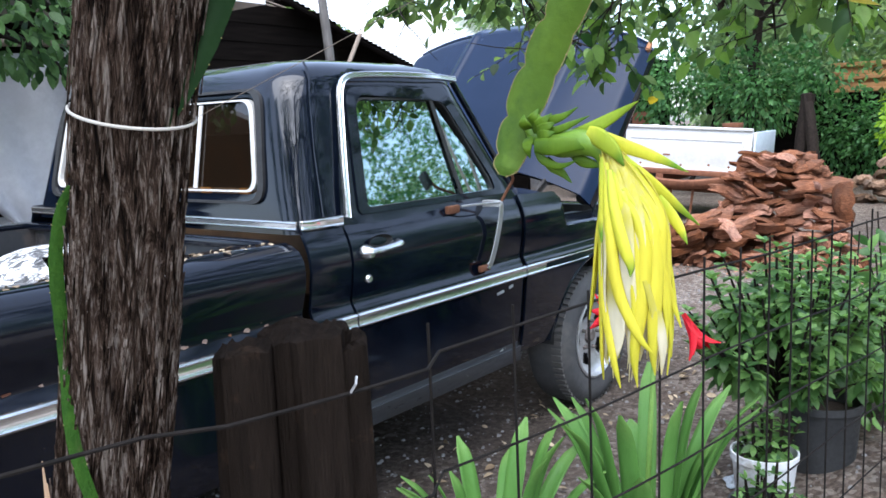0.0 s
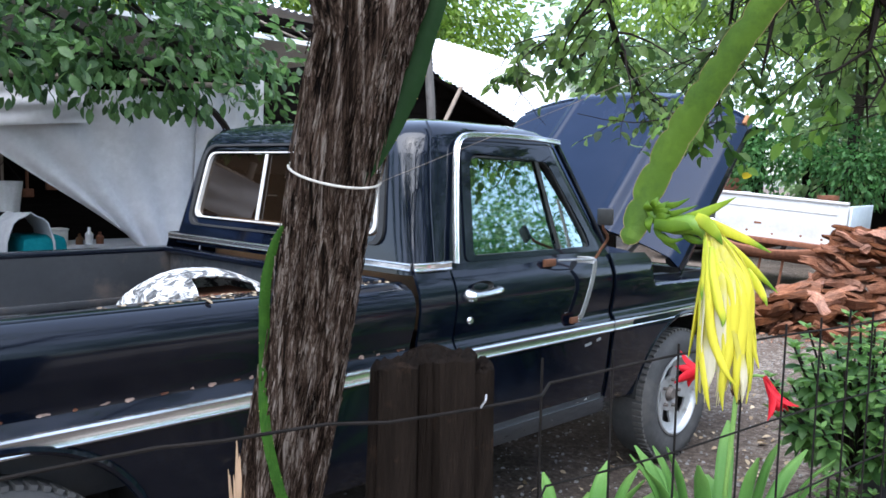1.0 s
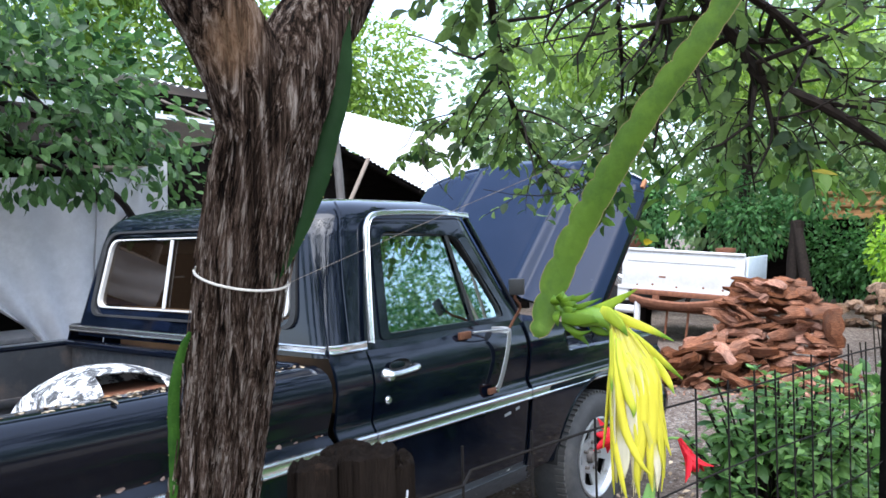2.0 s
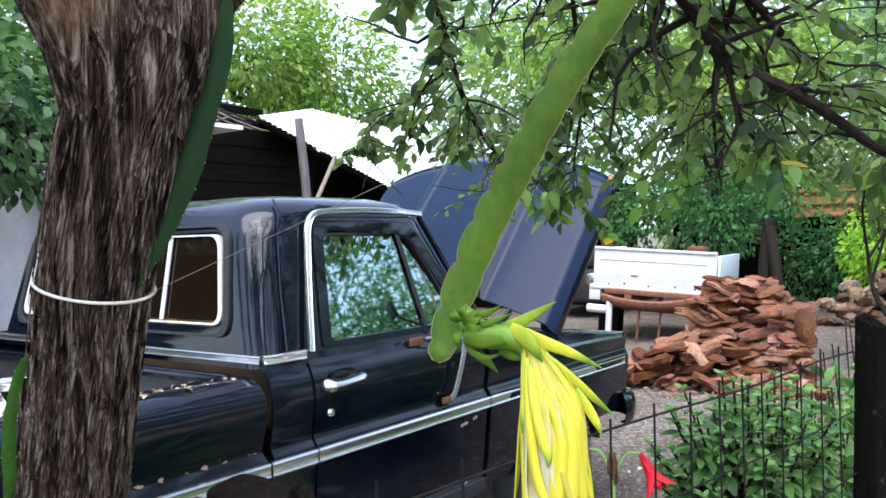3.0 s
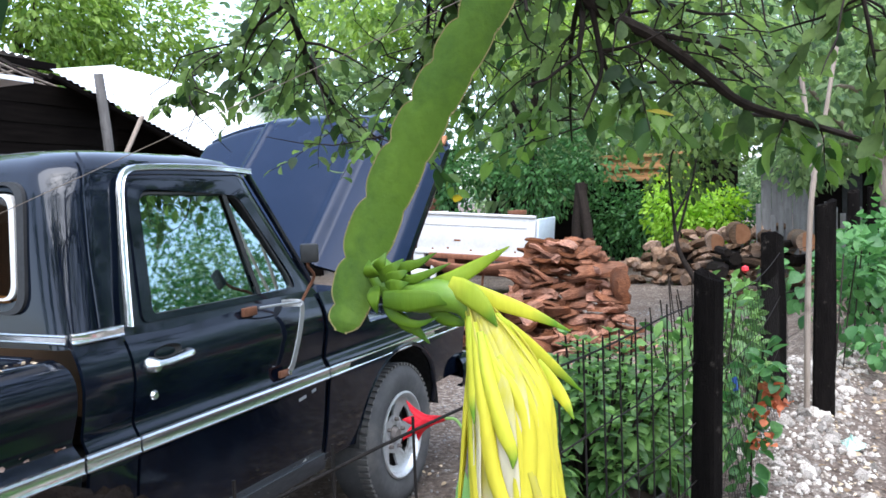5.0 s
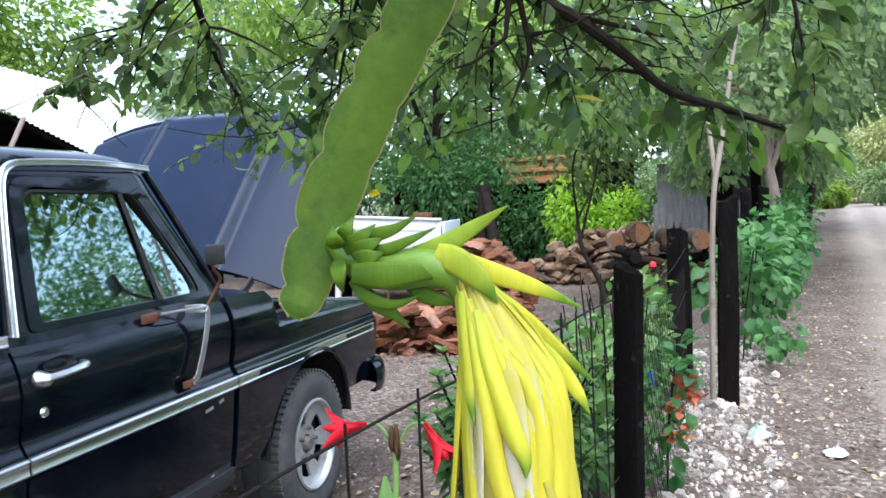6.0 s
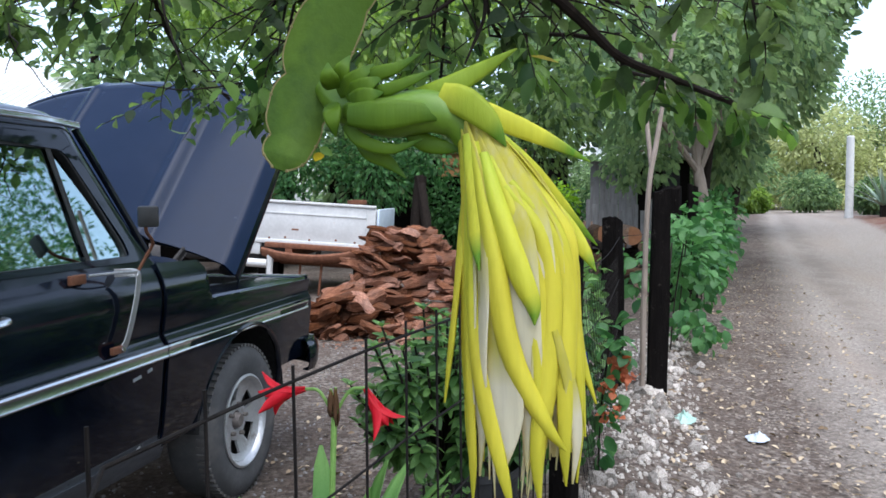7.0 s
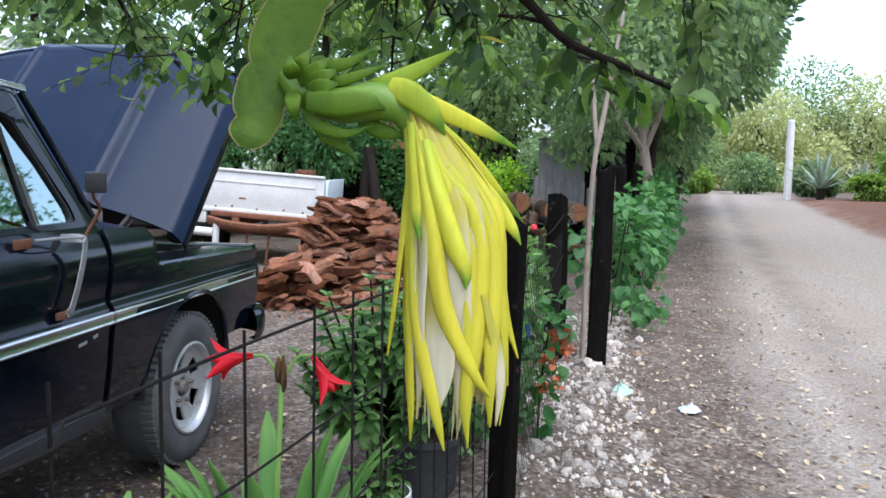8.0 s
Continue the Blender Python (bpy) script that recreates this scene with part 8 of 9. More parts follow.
# ---- white vehicle on a stand ----
def build_white_vehicle():
    z0 = rise(9.3)
    v = thing("white_pickup_bed", (9.6, 2.5, z0), "chalky white pickup bed standing on rusty chassis, stripped", "vehicle")
    x0, x1, y0, y1, lo, hi = 9.25, 10.7, 1.75, 3.52, 0.74, 1.30
    tail = part("tail_panel", box(x0, x0 + 0.05, y0 + 0.02, y1, lo, hi, 0.012), WHITE_PAINT, v, "white tail panel with rust-stained lower edge")
    part("panel_rib", box(x0 - 0.010, x0 + 0.004, y0 + 0.14, y1 - 0.08, hi - 0.165, hi - 0.140, 0.004), WHITE_PAINT, tail)
    part("panel_rib", box(x0 - 0.014, x0 + 0.004, y0 + 0.13, y0 + 0.15, lo + 0.05, hi - 0.04, 0.004), WHITE_PAINT, tail)
    part("latch_hole", box(x0 - 0.006, x0 + 0.004, y0 + 0.075, y0 + 0.105, lo + 0.20, lo + 0.26, 0.002), DARK_BODY, tail)
    part("rust_patch", box(x0 - 0.005, x0 + 0.004, 2.86, 2.96, lo + 0.17, lo + 0.195, 0.002), RUST, tail)
    for y in (2.05, 2.32, 2.70, 3.05, 3.28):
        part("bolt_hole", lathe([(0.0, 0.004), (0.016, 0.003), (0.018, 0.0)], 8, pose(x0 - 0.001, y, lo + 0.055 + 0.012 * math.sin(9 * y), 0, -90, 0)), RUST, tail)
    part("corner_panel", box(x0 + 0.0, x1, y0 - 0.03, y0 + 0.0, lo + 0.06, hi - 0.02, 0.01), WHITE_BLUE, v, "bluish-white corner panel")
    part("side_panel", box(x0 + 0.06, x1, y0, y0 + 0.05, lo, hi - 0.03, 0.012), WHITE_PAINT, v)
    part("side_panel", box(x0 + 0.06, x1, y1 - 0.05, y1, lo, hi, 0.012), WHITE_PAINT, v)
    part("bed_floor", box(x0 + 0.06, x1, y0 + 0.06, y1 - 0.06, lo + 0.05, lo + 0.10), WHITE_PAINT, v)
    part("lower_lip", box(x0 - 0.04, x0 + 0.02, y0 + 0.02, y1 + 0.04, lo - 0.03, lo + 0.03, 0.01), WHITE_PAINT, v)
    part("top_lip", box(x0 - 0.03, x0 + 0.05, y0 + 0.02, y1 + 0.02, hi - 0.012, hi + 0.025, 0.01), WHITE_PAINT, v)
    part("side_skirt", box(x0 - 0.02, x0 + 0.06, y1 - 0.12, y1 + 0.05, lo - 0.20, lo + 0.01, 0.015), WHITE_PAINT, v)
    part("rear_bumper", tube(smooth_path([(9.05, 3.30, 0.60), (8.95, 3.0, 0.56), (8.92, 2.55, 0.55), (8.98, 2.15, 0.60), (9.1, 1.9, 0.68)], 6), 0.05, 10, 0.08, 3, 1.6), RUST, v, "bent rusty bumper")
    part("cross_member", box(9.1, 9.25, 1.7, 3.3, 0.66, 0.73, 0.01), RUST, v)
    part("cross_member", box(8.98, 9.2, 2.2, 3.1, 0.50, 0.56, 0.01), RUST, v)
    part("axle", tube([(9.6, 1.8, 0.45), (9.6, 3.4, 0.45)], 0.06, 10), RUST, v)
    part("chassis_rail", box(9.1, 13.0, 2.0, 2.1, 0.52, 0.66), RUST, v)
    part("chassis_rail", box(9.1, 13.0, 2.9, 3.0, 0.52, 0.66), RUST, v)
    part("stand", tube([(9.0, 3.18, z0), (9.0, 3.18, 0.62)], 0.045, 10), WHITE_PAINT, v, "white pipe stand")
    part("stand_pipe", tube([(9.0, 3.22, 0.44), (9.0, 3.50, 0.44)], 0.06, 12), WHITE_PAINT, v)
    for y in (2.45, 2.75):
        part("strut", tube([(9.05, y, 0.60), (9.05, y + 0.03, z0)], 0.018, 7), RUST, v)
    for y in (1.95, 3.35):
        part("block", box(9.5, 9.8, y - 0.15, y + 0.15, z0, 0.42, 0.01), DARK_BOARD, v)
    v.rotation_euler = (radians(4.0), 0, radians(7.0))
    t = thing("tin_can", (9.4, 1.95, 1.325), "rusty red-topped tin on the white bed", "can")
    part("can_body", lathe([(0.0, 0.0), (0.13, 0.0), (0.14, 0.02), (0.14, 0.07), (0.0, 0.075)], 20, pose(9.52, 1.98, 1.285)), RUST, t)
    cab = thing("derelict_car", (11.9, 4.9, rise(11.9)), "dark hulk of an old car behind the yard", "car")
    part("car_body", box(11.3, 13.2, 4.3, 5.8, 0.35, 0.95, 0.12), DARK_BODY, cab)
    part("car_roof", box(11.7, 12.9, 4.4, 5.7, 0.95, 1.35, 0.15), DARK_BODY, cab)
    part("light", lathe([(0.0, 0.02), (0.09, 0.015), (0.11, 0.0)], 18, pose(11.27, 4.5, 0.78, 0, -90, 0)), CHROME, cab)
    # dark planks added as a backdrop, standing in for shade under the trees
    brush = thing("shade_backdrop", (15.8, 2.0, rise(15.8)), "dark plank backdrop added behind the yard in place of tree shade", "wall", kind="structure")
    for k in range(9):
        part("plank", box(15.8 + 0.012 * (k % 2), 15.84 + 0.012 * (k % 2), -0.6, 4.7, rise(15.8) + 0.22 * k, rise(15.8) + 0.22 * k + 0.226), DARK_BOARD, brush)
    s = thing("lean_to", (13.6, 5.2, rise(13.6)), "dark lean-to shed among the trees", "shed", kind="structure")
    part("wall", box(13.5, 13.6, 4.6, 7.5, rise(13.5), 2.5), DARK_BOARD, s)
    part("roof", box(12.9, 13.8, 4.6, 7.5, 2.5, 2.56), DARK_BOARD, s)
    part("door_panel", box(13.40, 13.48, 4.9, 5.3, 0.9, 1.6, 0.01), RUST, s)


WHITE_BLUE = surface("bluish_white_paint", (0.52, 0.60, 0.70), (0.62, 0.70, 0.78), 5, (0.35, 0.55), 0, 0.1, 0.001)
build_white_vehicle()


# ---- firewood ----
def split_piece(rng, ln, w, h, wave=0.02):
    """A split slab: flat wedge section, torn ends, warped along its length; lies along y."""
    n = 7
    prof = [(-0.5, -0.15), (-0.1, -0.5), (0.5, -0.3), (0.46, 0.2), (0.1, 0.5), (-0.45, 0.25)]
    prof = [(a + rng.uniform(-0.12, 0.12), b + rng.uniform(-0.2, 0.2)) for a, b in prof]
    rows = []
    bow, ph, tw = rng.uniform(-0.04, 0.04), rng.uniform(0, 6), rng.uniform(-0.35, 0.35)
    for i in range(n):
        t = i / (n - 1)
        e = 1 - rng.uniform(0.1, 0.5) * abs(2 * t - 1) ** 3
        row = []
        for k, (a, b) in enumerate(prof):
            y = (t - 0.5) * ln + (rng.uniform(-0.09, 0.06) * ln * (1 if i else -1) if i in (0, n - 1) else 0)
            x, z = a * w * e + rng.uniform(-0.012, 0.012), b * h * e + rng.uniform(-0.14, 0.14) * h
            c, s = math.cos(tw * (t - 0.5)), math.sin(tw * (t - 0.5))
            row.append(Vector((x * c - z * s + bow * math.sin(math.pi * t), y, x * s + z * c + wave * math.sin(5 * t + ph))))
        rows.append(row)
    bm = bmesh.new()
    vs = add_grid(bm, rows, close_v=True)
    bm.faces.new(vs[0])
    bm.faces.new(vs[-1])
    return bm


def mesh_of(bm, name, material, smooth=False):
    bmesh.ops.recalc_face_normals(bm, faces=bm.faces)
    me = bpy.data.meshes.new(name)
    if smooth:
        for f in bm.faces:
            f.smooth = True
    bm.to_mesh(me)
    bm.free()
    me.materials.append(material)
    return me


def build_woodpile():
    rng = random.Random(17)
    pile = thing("firewood_stack", (6.9, 0.5, 0), "heap of reddish split firewood, neatly layered at the top", "firewood")
    slabs = [mesh_of(split_piece(rng, rng.uniform(0.28, 0.52), rng.uniform(0.07, 0.14), rng.uniform(0.035, 0.080)), "billet", RED_WOOD) for _ in range(18)]
    chunks = [mesh_of(split_piece(rng, rng.uniform(0.26, 0.50), rng.uniform(0.10, 0.18), rng.uniform(0.07, 0.14), 0.01), "billet", RED_WOOD) for _ in range(12)]

    def put(meshes, x, y, z, yaw, pitch, roll, s=1.0):
        ob = new("billet", rng.choice(meshes))
        ob.parent = pile
        ob.matrix_parent_inverse = Matrix.Translation(pile.location).inverted()
        ob.matrix_basis = pose(x, y, z, pitch, roll, yaw) @ Matrix.Diagonal((s, s * rng.uniform(0.85, 1.15), s, 1))
    # ragged stack of slabs, its top drawn toward the white vehicle
    layers = 30
    for k in range(layers):
        f = k / (layers - 1)
        z = 0.04 + 1.0 * f
        lo = float(np.interp(f, (0, 0.3, 0.7, 1), (-0.05, 0.02, 0.10, 0.38)))
        hi = float(np.interp(f, (0, 0.3, 0.7, 1), (1.05, 1.00, 0.92, 0.80)))
        for j in range(4):
            y = lo + (hi - lo) * (j + rng.uniform(-0.3, 0.3)) / 3
            put(slabs, 6.42 + 0.22 * f + 0.05 * (j % 2) + rng.uniform(-0.09, 0.09), y, z + rng.uniform(-0.02, 0.025), rng.gauss(0, 26), rng.gauss(6, 12), rng.gauss(-24, 40), rng.uniform(0.75, 1.15))
        put(slabs, 6.80 + rng.uniform(-0.05, 0.1), rng.uniform(lo, hi), z, rng.uniform(-30, 30), rng.uniform(-6, 6), rng.uniform(-20, 20))
    # tumbled pieces round its foot
    for k in range(78):
        a = rng.random()
        x = 6.05 + rng.uniform(-0.30, 0.4)
        y = -0.25 + 2.0 * a
        h = max(0.05, (0.46 * rng.random() if 0.6 < y < 1.3 else 0.20 * rng.random()) * (1 - 0.5 * abs(a - 0.6)))
        put(chunks if k % 3 else slabs, x, y, h, rng.uniform(-80, 80), rng.uniform(-30, 30), rng.uniform(-60, 60), rng.uniform(0.7, 1.15))
    for x, y, z, yaw, s in ((5.95, 1.45, 0.10, 62, 1.35), (6.05, 1.68, 0.07, 75, 1.2), (6.2, 1.35, 0.22, 50, 1.3), (5.95, 0.95, 0.07, 20, 1.2), (5.9, 0.5, 0.06, 10, 1.15), (6.2, 1.15, 0.45, 40, 1.0), (6.25, 1.2, 0.34, -30, 1.1)):
        put(chunks, x, y, z, yaw, -8, 12, s)
    chunk = thing("log", (6.50, -0.14, 0.46), "upright split log end on the stack", "log")
    bm = split_piece(rng, 0.36, 0.19, 0.15, 0.01)
    bm.transform(pose(6.48, -0.13, 0.60, 86, 4, 35))
    part("wood", bm, RED_WOOD, chunk)
    for z in (0.05, 0.13, 0.21, 0.29, 0.37):
        put(chunks, 6.48 + rng.uniform(-0.05, 0.08), -0.06 + rng.uniform(-0.05, 0.05), z, rng.uniform(50, 120), rng.uniform(-6, 6), rng.uniform(-15, 15), 0.95)
    # bark crumbs
    n = np.random.default_rng(3)
    at = np.c_[n.uniform(5.3, 7.0, 900), n.uniform(-0.9, 2.2, 900), np.full(900, 0.02)]
    leaf_cloud("wood_chips", at, n.normal(0, 1, (900, 3)) * (1, 1, 0.15), 0.055 * n.uniform(0.4, 1.3, 900), CHIP, None, "bark chips and splinters strewn round the firewood", "wood chips", fat=0.4, roll=0.5)


CHIP = leafy("wood_chip", (0.13, 0.06, 0.035), (0.34, 0.18, 0.11), 0.9, 0.0)
build_woodpile()


def build_logs():
    rng = random.Random(23)
    pile = thing("log_heap", (12.2, 0.0, rise(12.2)), "long heap of brown cut firewood seen end-on", "firewood")
    meshes = []
    for _ in range(12):
        meshes.append(mesh_of(split_piece(rng, rng.uniform(0.22, 0.45), rng.uniform(0.10, 0.2), rng.uniform(0.08, 0.15), 0.015), "billet", BROWN_WOOD))
    for row in range(6):
        z = rise(12) + 0.10 + 0.145 * row
        y = -2.1 + 0.12 * row
        while y < 1.35 - 0.28 * row:
            ob = new("billet", rng.choice(meshes))
            ob.parent = pile
            ob.matrix_parent_inverse = Matrix.Translation(pile.location).inverted()
            ob.matrix_basis = pose(11.6 + 0.09 * row + rng.uniform(-0.1, 0.1), y, z + rng.uniform(-0.05, 0.05), rng.uniform(-30, 30), rng.uniform(-70, 70), rng.uniform(-90, 90))
            y += rng.uniform(0.12, 0.19)
    part("heap_core", box(11.9, 13.0, -2.1, 0.2, rise(12), 0.62, 0.1), TWIG, pile)
    for x, y, z, r in ((9.6, -1.05, 0.96, 0.14), (9.8, -0.72, 0.84, 0.12), (9.5, -1.45, 0.86, 0.12), (9.7, -1.85, 0.84, 0.13)):
        g = thing("sawn_log", (x, y, z), "thick sawn log with a raw orange end", "log", "sawn logs")
        part("log_body", tube([(x, y, z), (x + 0.9, y + 0.12, z)], r, 20, 0.06, int(100 * r)), BROWN_WOOD, g, smooth=50)
        part("sawn_end", lathe([(0.0, 0.004), (r * 0.5, 0.005), (r * 0.93, 0.003), (r * 0.95, 0.0)], 20, Matrix.Translation((x - 0.002, y, z)) @ Euler((0, radians(-90), 0)).to_matrix().to_4x4()), LOG_FACE, g, "raw orange sawn face")
    bed = thing("log_rack", (9.9, -1.3, rise(9.9)), "dark heap of branches under the sawn logs", "firewood")
    for k in range(40):
        x, y = rng.uniform(9.3, 10.6), rng.uniform(-2.0, -0.5)
        z = rise(9.9) + rng.uniform(0.05, 0.72)
        part("branch", tube([(x - 0.35, y + rng.uniform(-0.3, 0.3), z), (x, y, z + 0.02), (x + 0.4, y + rng.uniform(-0.3, 0.3), z)], rng.uniform(0.04, 0.09), 7, 0.2, k), BROWN_WOOD if k % 2 else TWIG, bed)
    boards = thing("board_stack", (15.0, 1.3, rise(15)), "stack of fresh orange boards raised on dark timbers", "lumber")
    for k in range(7):
        part("board", box(14.5 + 0.05 * (k % 3), 15.3, 0.15 + 0.16 * (k % 3), 1.90 - 0.13 * (k % 2), 1.80 + 0.075 * k, 1.873 + 0.075 * k, 0.004), LUMBER, boards)
    part("trestle", box(14.65, 15.15, 0.88, 0.98, rise(15), 1.80, 0.02), DARK_BOARD, boards)
    part("trestle", box(14.65, 15.15, 1.55, 1.65, rise(15), 1.80, 0.02), DARK_BOARD, boards)
    stump = thing("tree_stump", (11.9, 1.75, rise(11.9)), "two dark upright trunks behind the firewood", "trunk")
    part("trunk", tube(smooth_path([(11.9, 1.75, 0.1), (11.92, 1.72, 0.9), (11.9, 1.62, 1.75)], 5), 0.10, 12, 0.15, 2), TWIG, stump)
    part("trunk", tube(smooth_path([(11.8, 1.45, 0.1), (11.8, 1.5, 0.9), (11.9, 1.65, 1.75)], 5), 0.085, 12, 0.15, 3), TWIG, stump)


build_logs()


# ---- lane side: rubble bank, litter, pole, shack ----
def stone_mesh(rng):
    bm = bmesh.new()
    bmesh.ops.create_icosphere(bm, subdivisions=1, radius=1.0)
    s = Vector((rng.uniform(0.8, 1.3), rng.uniform(0.7, 1.1), rng.uniform(0.5, 0.85)))
    for v in bm.verts:
        k = 1 + rng.uniform(-0.24, 0.2)
        v.co = Vector((v.co.x * s.x, v.co.y * s.y, v.co.z * s.z)) * k
    return mesh_of(bm, "stone", STONE)


def build_rubble():
    rng = random.Random(29)
    bank = thing("rubble_bank", (3.0, -1.95, 0), "bank of broken white stones along the fence foot", "stones")
    meshes = [stone_mesh(rng) for _ in range(14)]
    for k in range(290):
        x = 1.5 + 4.6 * rng.random() ** 1.15
        c = -1.35 - 0.10 * x - 0.06
        y = c + rng.gauss(0, 0.14) - 0.16
        if y > c + 0.3:
            y = c + 0.2
        s = rng.uniform(0.012, 0.036) if rng.random() < 0.72 else rng.uniform(0.034, 0.058)
        z = rise(x) + 0.16 * math.exp(-((y + 0.10 * x + 1.35) / 0.45) ** 2) - s * 0.1
        ob = new("stone", rng.choice(meshes))
        ob.parent = bank
        ob.matrix_parent_inverse = Matrix.Translation(bank.location).inverted()
        ob.matrix_basis = pose(x, y, z, rng.uniform(0, 360), rng.uniform(0, 360), rng.uniform(0, 360)) @ Matrix.Diagonal((s, s, s, 1))
    n = np.random.default_rng(30)
    # loose gravel over lane and yard: little faceted chips
    ring = 5
    fc = [(q, (q + 1) % ring, ring + (q + 1) % ring, ring + q) for q in range(ring)] + [tuple(range(ring, 2 * ring))]

    def chips(name, x0, x1, y0, y1, count, lo, hi, mat, label, squeeze=1.0):
        x = x0 + (x1 - x0) * n.random(count) ** squeeze
        y = n.uniform(y0, y1, count)
        a = n.uniform(0, 2 * math.pi, count)
        s = lo + (hi - lo) * n.random(count) ** 3
        verts, faces = [], []
        for i in range(count):
            near = math.exp(-((x[i] - 3) / 14) ** 2 - ((y[i] + 1) / 14) ** 2)
            z = rise(x[i]) - 0.006 + near * (0.022 * noise.noise((x[i] * 1.1, y[i] * 1.1, 0)) + 0.010 * noise.noise((x[i] * 4, y[i] * 4, 3)))
            z += 0.16 * math.exp(-((y[i] + 0.10 * x[i] + 1.35) / 0.45) ** 2) * (1 if x[i] > 1.5 else 0.0 if x[i] < 0.8 else (x[i] - 0.8) / 0.7)
            k = n.uniform(0.6, 1.1, ring)
            top = n.uniform(0.35, 0.75)
            lean = n.uniform(-0.25, 0.25, 2)
            for level, f in ((0.0, 1.0), (top, 0.62)):
                for q in range(ring):
                    b = a[i] + 2 * math.pi * q / ring
                    verts.append((x[i] + s[i] * (k[q] * f * math.cos(b) + lean[0] * level), y[i] + s[i] * (0.8 * k[q] * f * math.sin(b) + lean[1] * level), z + s[i] * level * (1 + 0.3 * lean[0] * math.cos(b))))
            faces += [tuple(2 * ring * i + q for q in f) for f in fc]
        raw(name, verts, faces, mat, None, label, "gravel", "stuff", smooth=False)
    chips("gravel", -0.5, 9, -1.4, 2.2, 9000, 0.004, 0.017, YARD_GRAVEL, "loose grey gravel in the yard")
    chips("gravel", 0.8, 12, -5.5, -1.7, 10000, 0.004, 0.017, GRAVEL, "loose pale gravel along the lane edge", 1.4)
    chips("stone_chips", 1.3, 5.5, -2.2, -1.55, 1500, 0.006, 0.026, STONE_JOINED, "small broken white stones on the bank", 1.1)
    at = np.c_[0.8 + 13 * n.random(2600) ** 1.5, -1.9 - 2.4 * n.random(2600) ** 1.3, np.zeros(2600)]
    at[:, 2] = [rise(x) + 0.008 + 0.16 * math.exp(-((y + 0.10 * x + 1.35) / 0.45) ** 2) for x, y in at[:, :2]]
    leaf_cloud("leaf_litter", at, n.normal(0, 1, (2600, 3)) * (1, 1, 0.15), 0.034 * n.uniform(0.5, 1.5, 2600), LEAF_LITTER, None, "dry leaves strewn over the lane's edge", "leaf litter", roll=0.4)
    at = np.c_[n.uniform(-0.5, 6, 700), n.uniform(-1.3, 0.3, 700), np.full(700, 0.012)]
    leaf_cloud("leaf_litter", at, n.normal(0, 1, (700, 3)) * (1, 1, 0.15), 0.045 * n.uniform(0.5, 1.3, 700), LEAF_LITTER, None, "dry leaves and twigs on the yard floor", "leaf litter", roll=0.4)


STONE_JOINED = surface("white_stone_chips", (0.28, 0.25, 0.215), (0.58, 0.54, 0.48), 5, (0.85, 0.97), 0, 0.5, 0.004, stain=(0.13, 0.105, 0.085), stain_scale=3)
build_rubble()


def crumpled(name, x, y, s, material, label):
    """A scrap of film: ragged outline, sharp random folds, lying on the ground."""
    seed = 10 * x + y
    base = rise(x) + 0.16 * math.exp(-((y + 0.10 * x + 1.35) / 0.45) ** 2) * (1 if x > 1.5 else 0)
    rows = []
    for i in range(9):
        row = []
        for j in range(20):
            a = 2 * math.pi * j / 20
            r = i / 8 * s * 0.5 * (1 + 0.55 * noise.noise((math.cos(a) * 1.3, math.sin(a) * 1.3, seed)) + 0.25 * noise.noise((math.cos(a) * 4, math.sin(a) * 4, seed)))
            px, py = r * math.cos(a), 0.75 * r * math.sin(a)
            fold = abs(noise.noise((px * 26, py * 26, seed))) + 0.6 * abs(noise.noise((px * 60, py * 60, seed + 3)))
            row.append(Vector((x + px, y + py, base + 0.012 + s * 0.42 * fold * (1.05 - i / 8))))
        rows.append(row)
    bm = bmesh.new()
    add_grid(bm, rows, close_v=True)
    t = thing(name, (x, y, rise(x)), label, "litter")
    part("film", thicken(bm, 0.0015), material, t, smooth=15)


CLEAR = surface("milky_plastic_film", (0.42, 0.47, 0.53), (0.58, 0.62, 0.67), 25, (0.15, 0.35), 0, 0.4, 0.004)
GREEN_FILM = surface("pale_green_film", (0.28, 0.44, 0.37), (0.40, 0.56, 0.48), 25, (0.25, 0.5), 0, 0.4, 0.004)
crumpled("plastic_bag", 3.06, -2.45, 0.17, CLEAR, "crumpled clear plastic bag lying on the lane edge")
crumpled("green_wrapper", 3.15, -2.06, 0.20, GREEN_FILM, "torn pale-green wrapper among the stones")
crumpled("plastic_scrap", 1.15, -0.92, 0.14, CLEAR, "crumpled clear film beside the pots")

POST_X, POST_Y = 25.0, -8.38
marker = thing("marker_post", (POST_X, POST_Y, rise(POST_X)), "white-painted round post at the lane's bend", "pole")
part("shaft", tube([(POST_X, POST_Y, rise(POST_X) - 0.1), (POST_X, POST_Y, rise(POST_X) + 1.2), (POST_X, POST_Y, rise(POST_X) + 2.40)], [0.118, 0.113, 0.108], 14), CONCRETE, marker)
part("cap", lathe([(0.0, 0.05), (0.09, 0.04), (0.109, 0.0)], 14, pose(POST_X, POST_Y, rise(POST_X) + 2.40)), CONCRETE, marker)


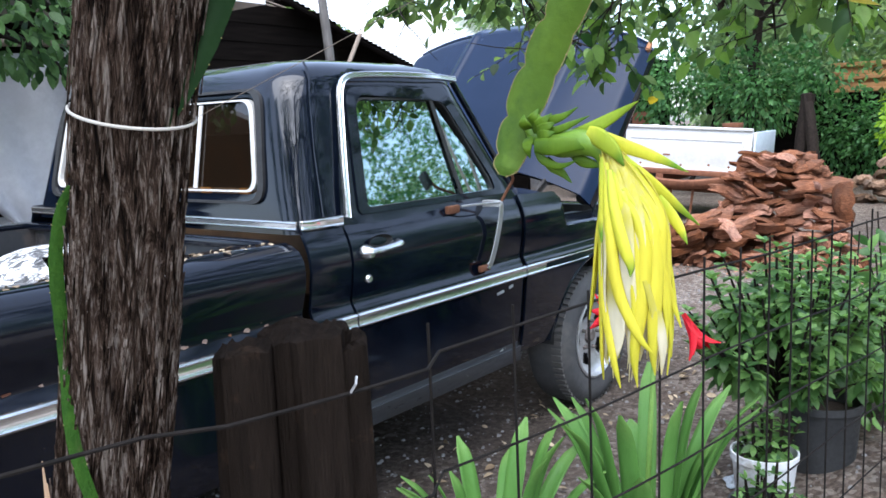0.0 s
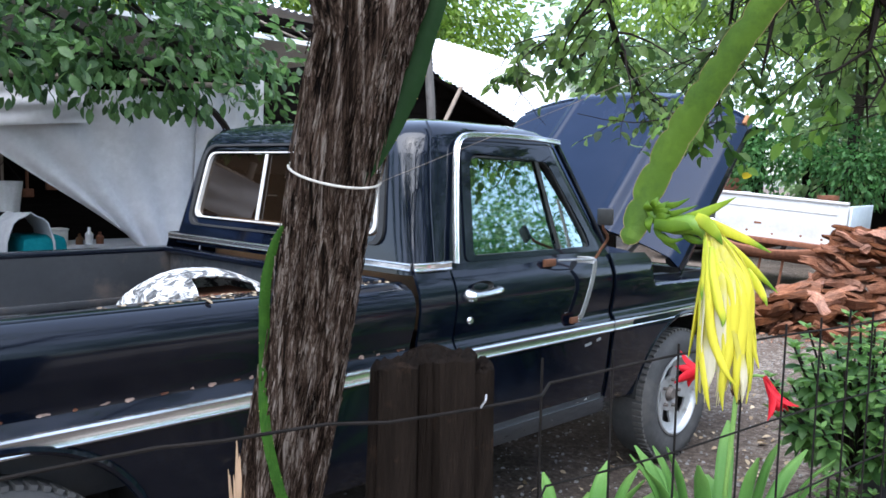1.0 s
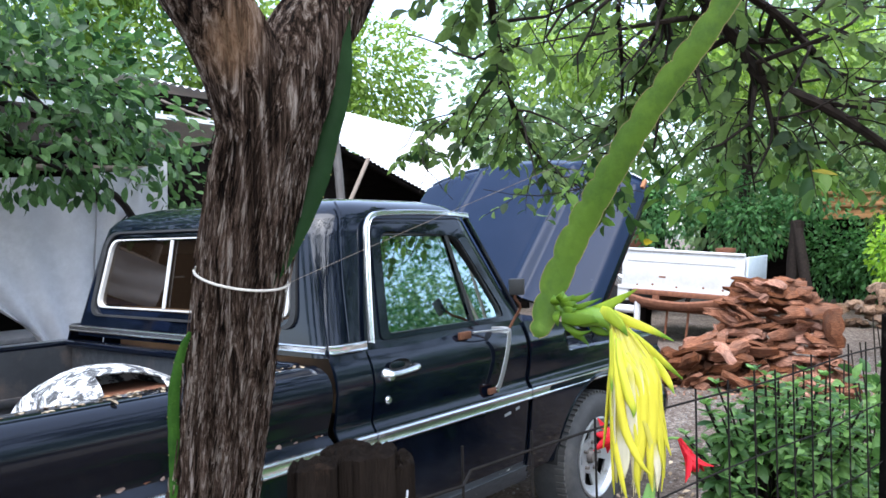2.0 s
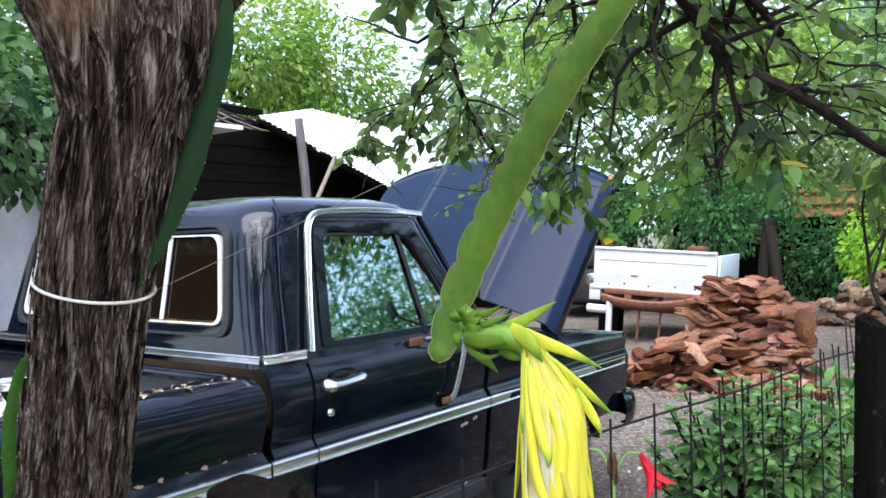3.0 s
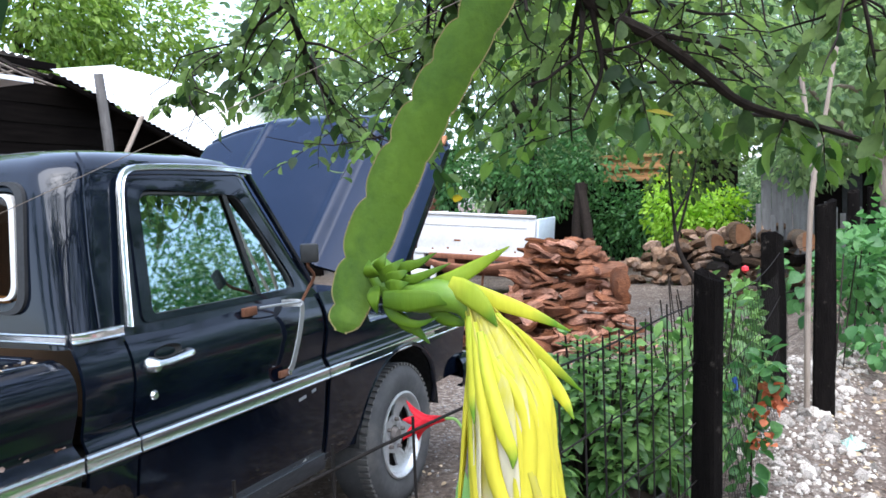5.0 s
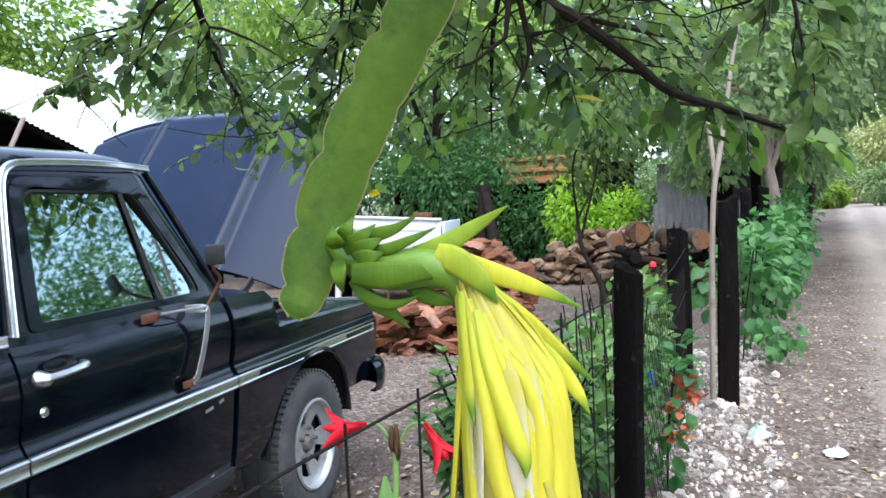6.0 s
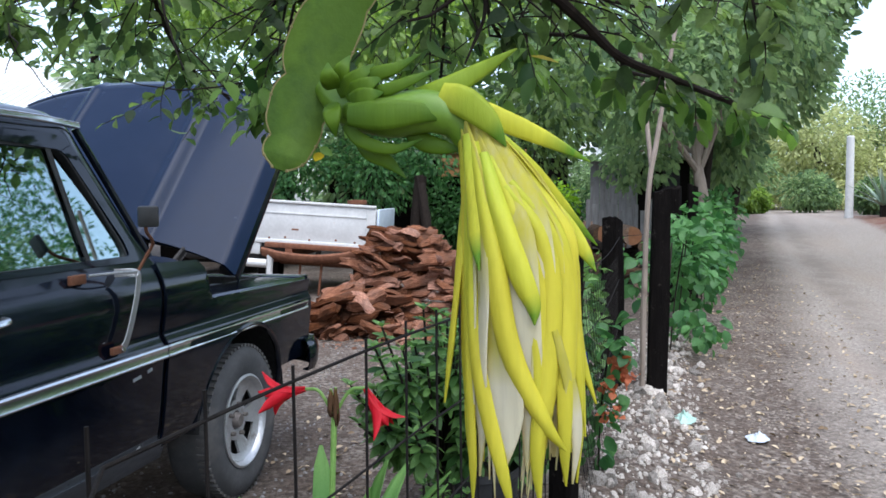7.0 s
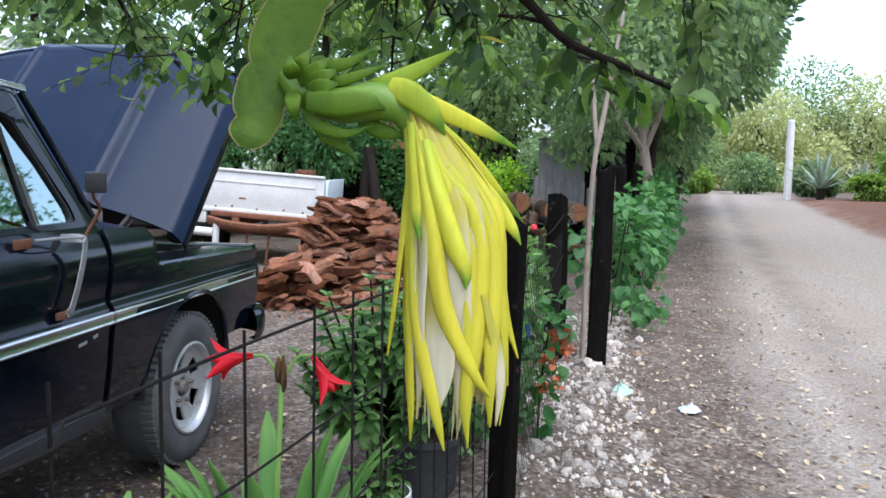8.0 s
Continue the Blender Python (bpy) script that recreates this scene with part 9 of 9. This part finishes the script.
def build_agave(x, y, s, seed):
    rng = random.Random(seed)
    t = thing("agave", (x, y, rise(x)), "grey-green spiky agave by the lane", "plant")
    for k in range(26):
        a = 2.4 * k
        up = 0.25 + 0.75 * (k / 26)
        d = Vector((math.cos(a) * (1.1 - up), math.sin(a) * (1.1 - up), up)).normalized()
        p = Vector((x, y, rise(x) + 0.3 * s))
        blade("leaf", [p, p + d * s * 0.5, p + d * s * rng.uniform(0.9, 1.1) + Vector((0, 0, -0.05))], [0.09 * s, 0.11 * s, 0.07 * s, 0.01], AGAVE, t, Vector((-d.x, -d.y, 1)), -0.2, 0.006, 4, 3)
    part("stem", tube([(x, y, rise(x) - 0.05), (x, y, rise(x) + 0.35 * s)], 0.1 * s, 8), TWIG, t)


AGAVE = petal("agave_leaf", (0.22, 0.30, 0.20), (0.26, 0.34, 0.25), (0.34, 0.38, 0.28), 0.1, 0.6)
build_agave(24.5, -9.2, 1.2, 4)
build_agave(26.5, -11.0, 1.0, 8)


def build_shack():
    s = thing("shack", (12.5, -1.6, rise(12.5)), "small weathered shack with a rusty-edged tin roof", "house", kind="structure")
    for k in range(5):
        part("board", box(12.0 + 0.012 * (k % 2), 12.12, -1.95 + 0.15 * k, -1.806 + 0.15 * k, rise(12), 1.93 + 0.02 * (k % 3)), SHACK_BOARD, s)
    part("boarding", box(12.0, 12.1, -2.75, -1.96, rise(12), 1.9), DARK_BOARD, s)
    part("wall", box(12.12, 13.6, -2.78, -2.66, rise(12), 1.95), DARK_BOARD, s)
    # flat dark panel paints the shade inside the shack's opening
    part("dark_opening", box(11.985, 12.0, -2.62, -2.35, 0.4, 1.8), DARK_BODY, s)
    part("roof", corrugated((11.6, -3.0, 1.98), (11.6, -1.0, 2.05), (14.0, -1.0, 2.35), (14.0, -3.0, 2.3), 18, 0.02), TIN, s, smooth=60)
    f = thing("paling_fence", (15.0, -3.4, rise(15)), "grey palings beyond the shack", "fence")
    for k in range(14):
        part("paling", box(10.9 + 0.02 * (k % 2), 10.93 + 0.02 * (k % 2), -2.55 + 0.10 * k, -2.48 + 0.10 * k, rise(11), 1.25 + 0.1 * math.sin(k * 2.1), 0.004), SHACK_BOARD, f)


SHACK_BOARD = surface("grey_weathered_boards", (0.14, 0.13, 0.12), (0.26, 0.25, 0.24), 8, (0.8, 0.95), 0, 0.5, 0.004, (3, 3, 0.4), stain=(0.12, 0.105, 0.095), stain_scale=4)
build_shack()
rock = thing("garden_wall", (28.0, -14.0, rise(28)), "low pale wall beyond the far bushes", "wall", kind="structure")
part("wall", box(27.6, 28.0, -17.5, -13.2, rise(28), rise(28) + 1.1, 0.03), CONCRETE, rock)
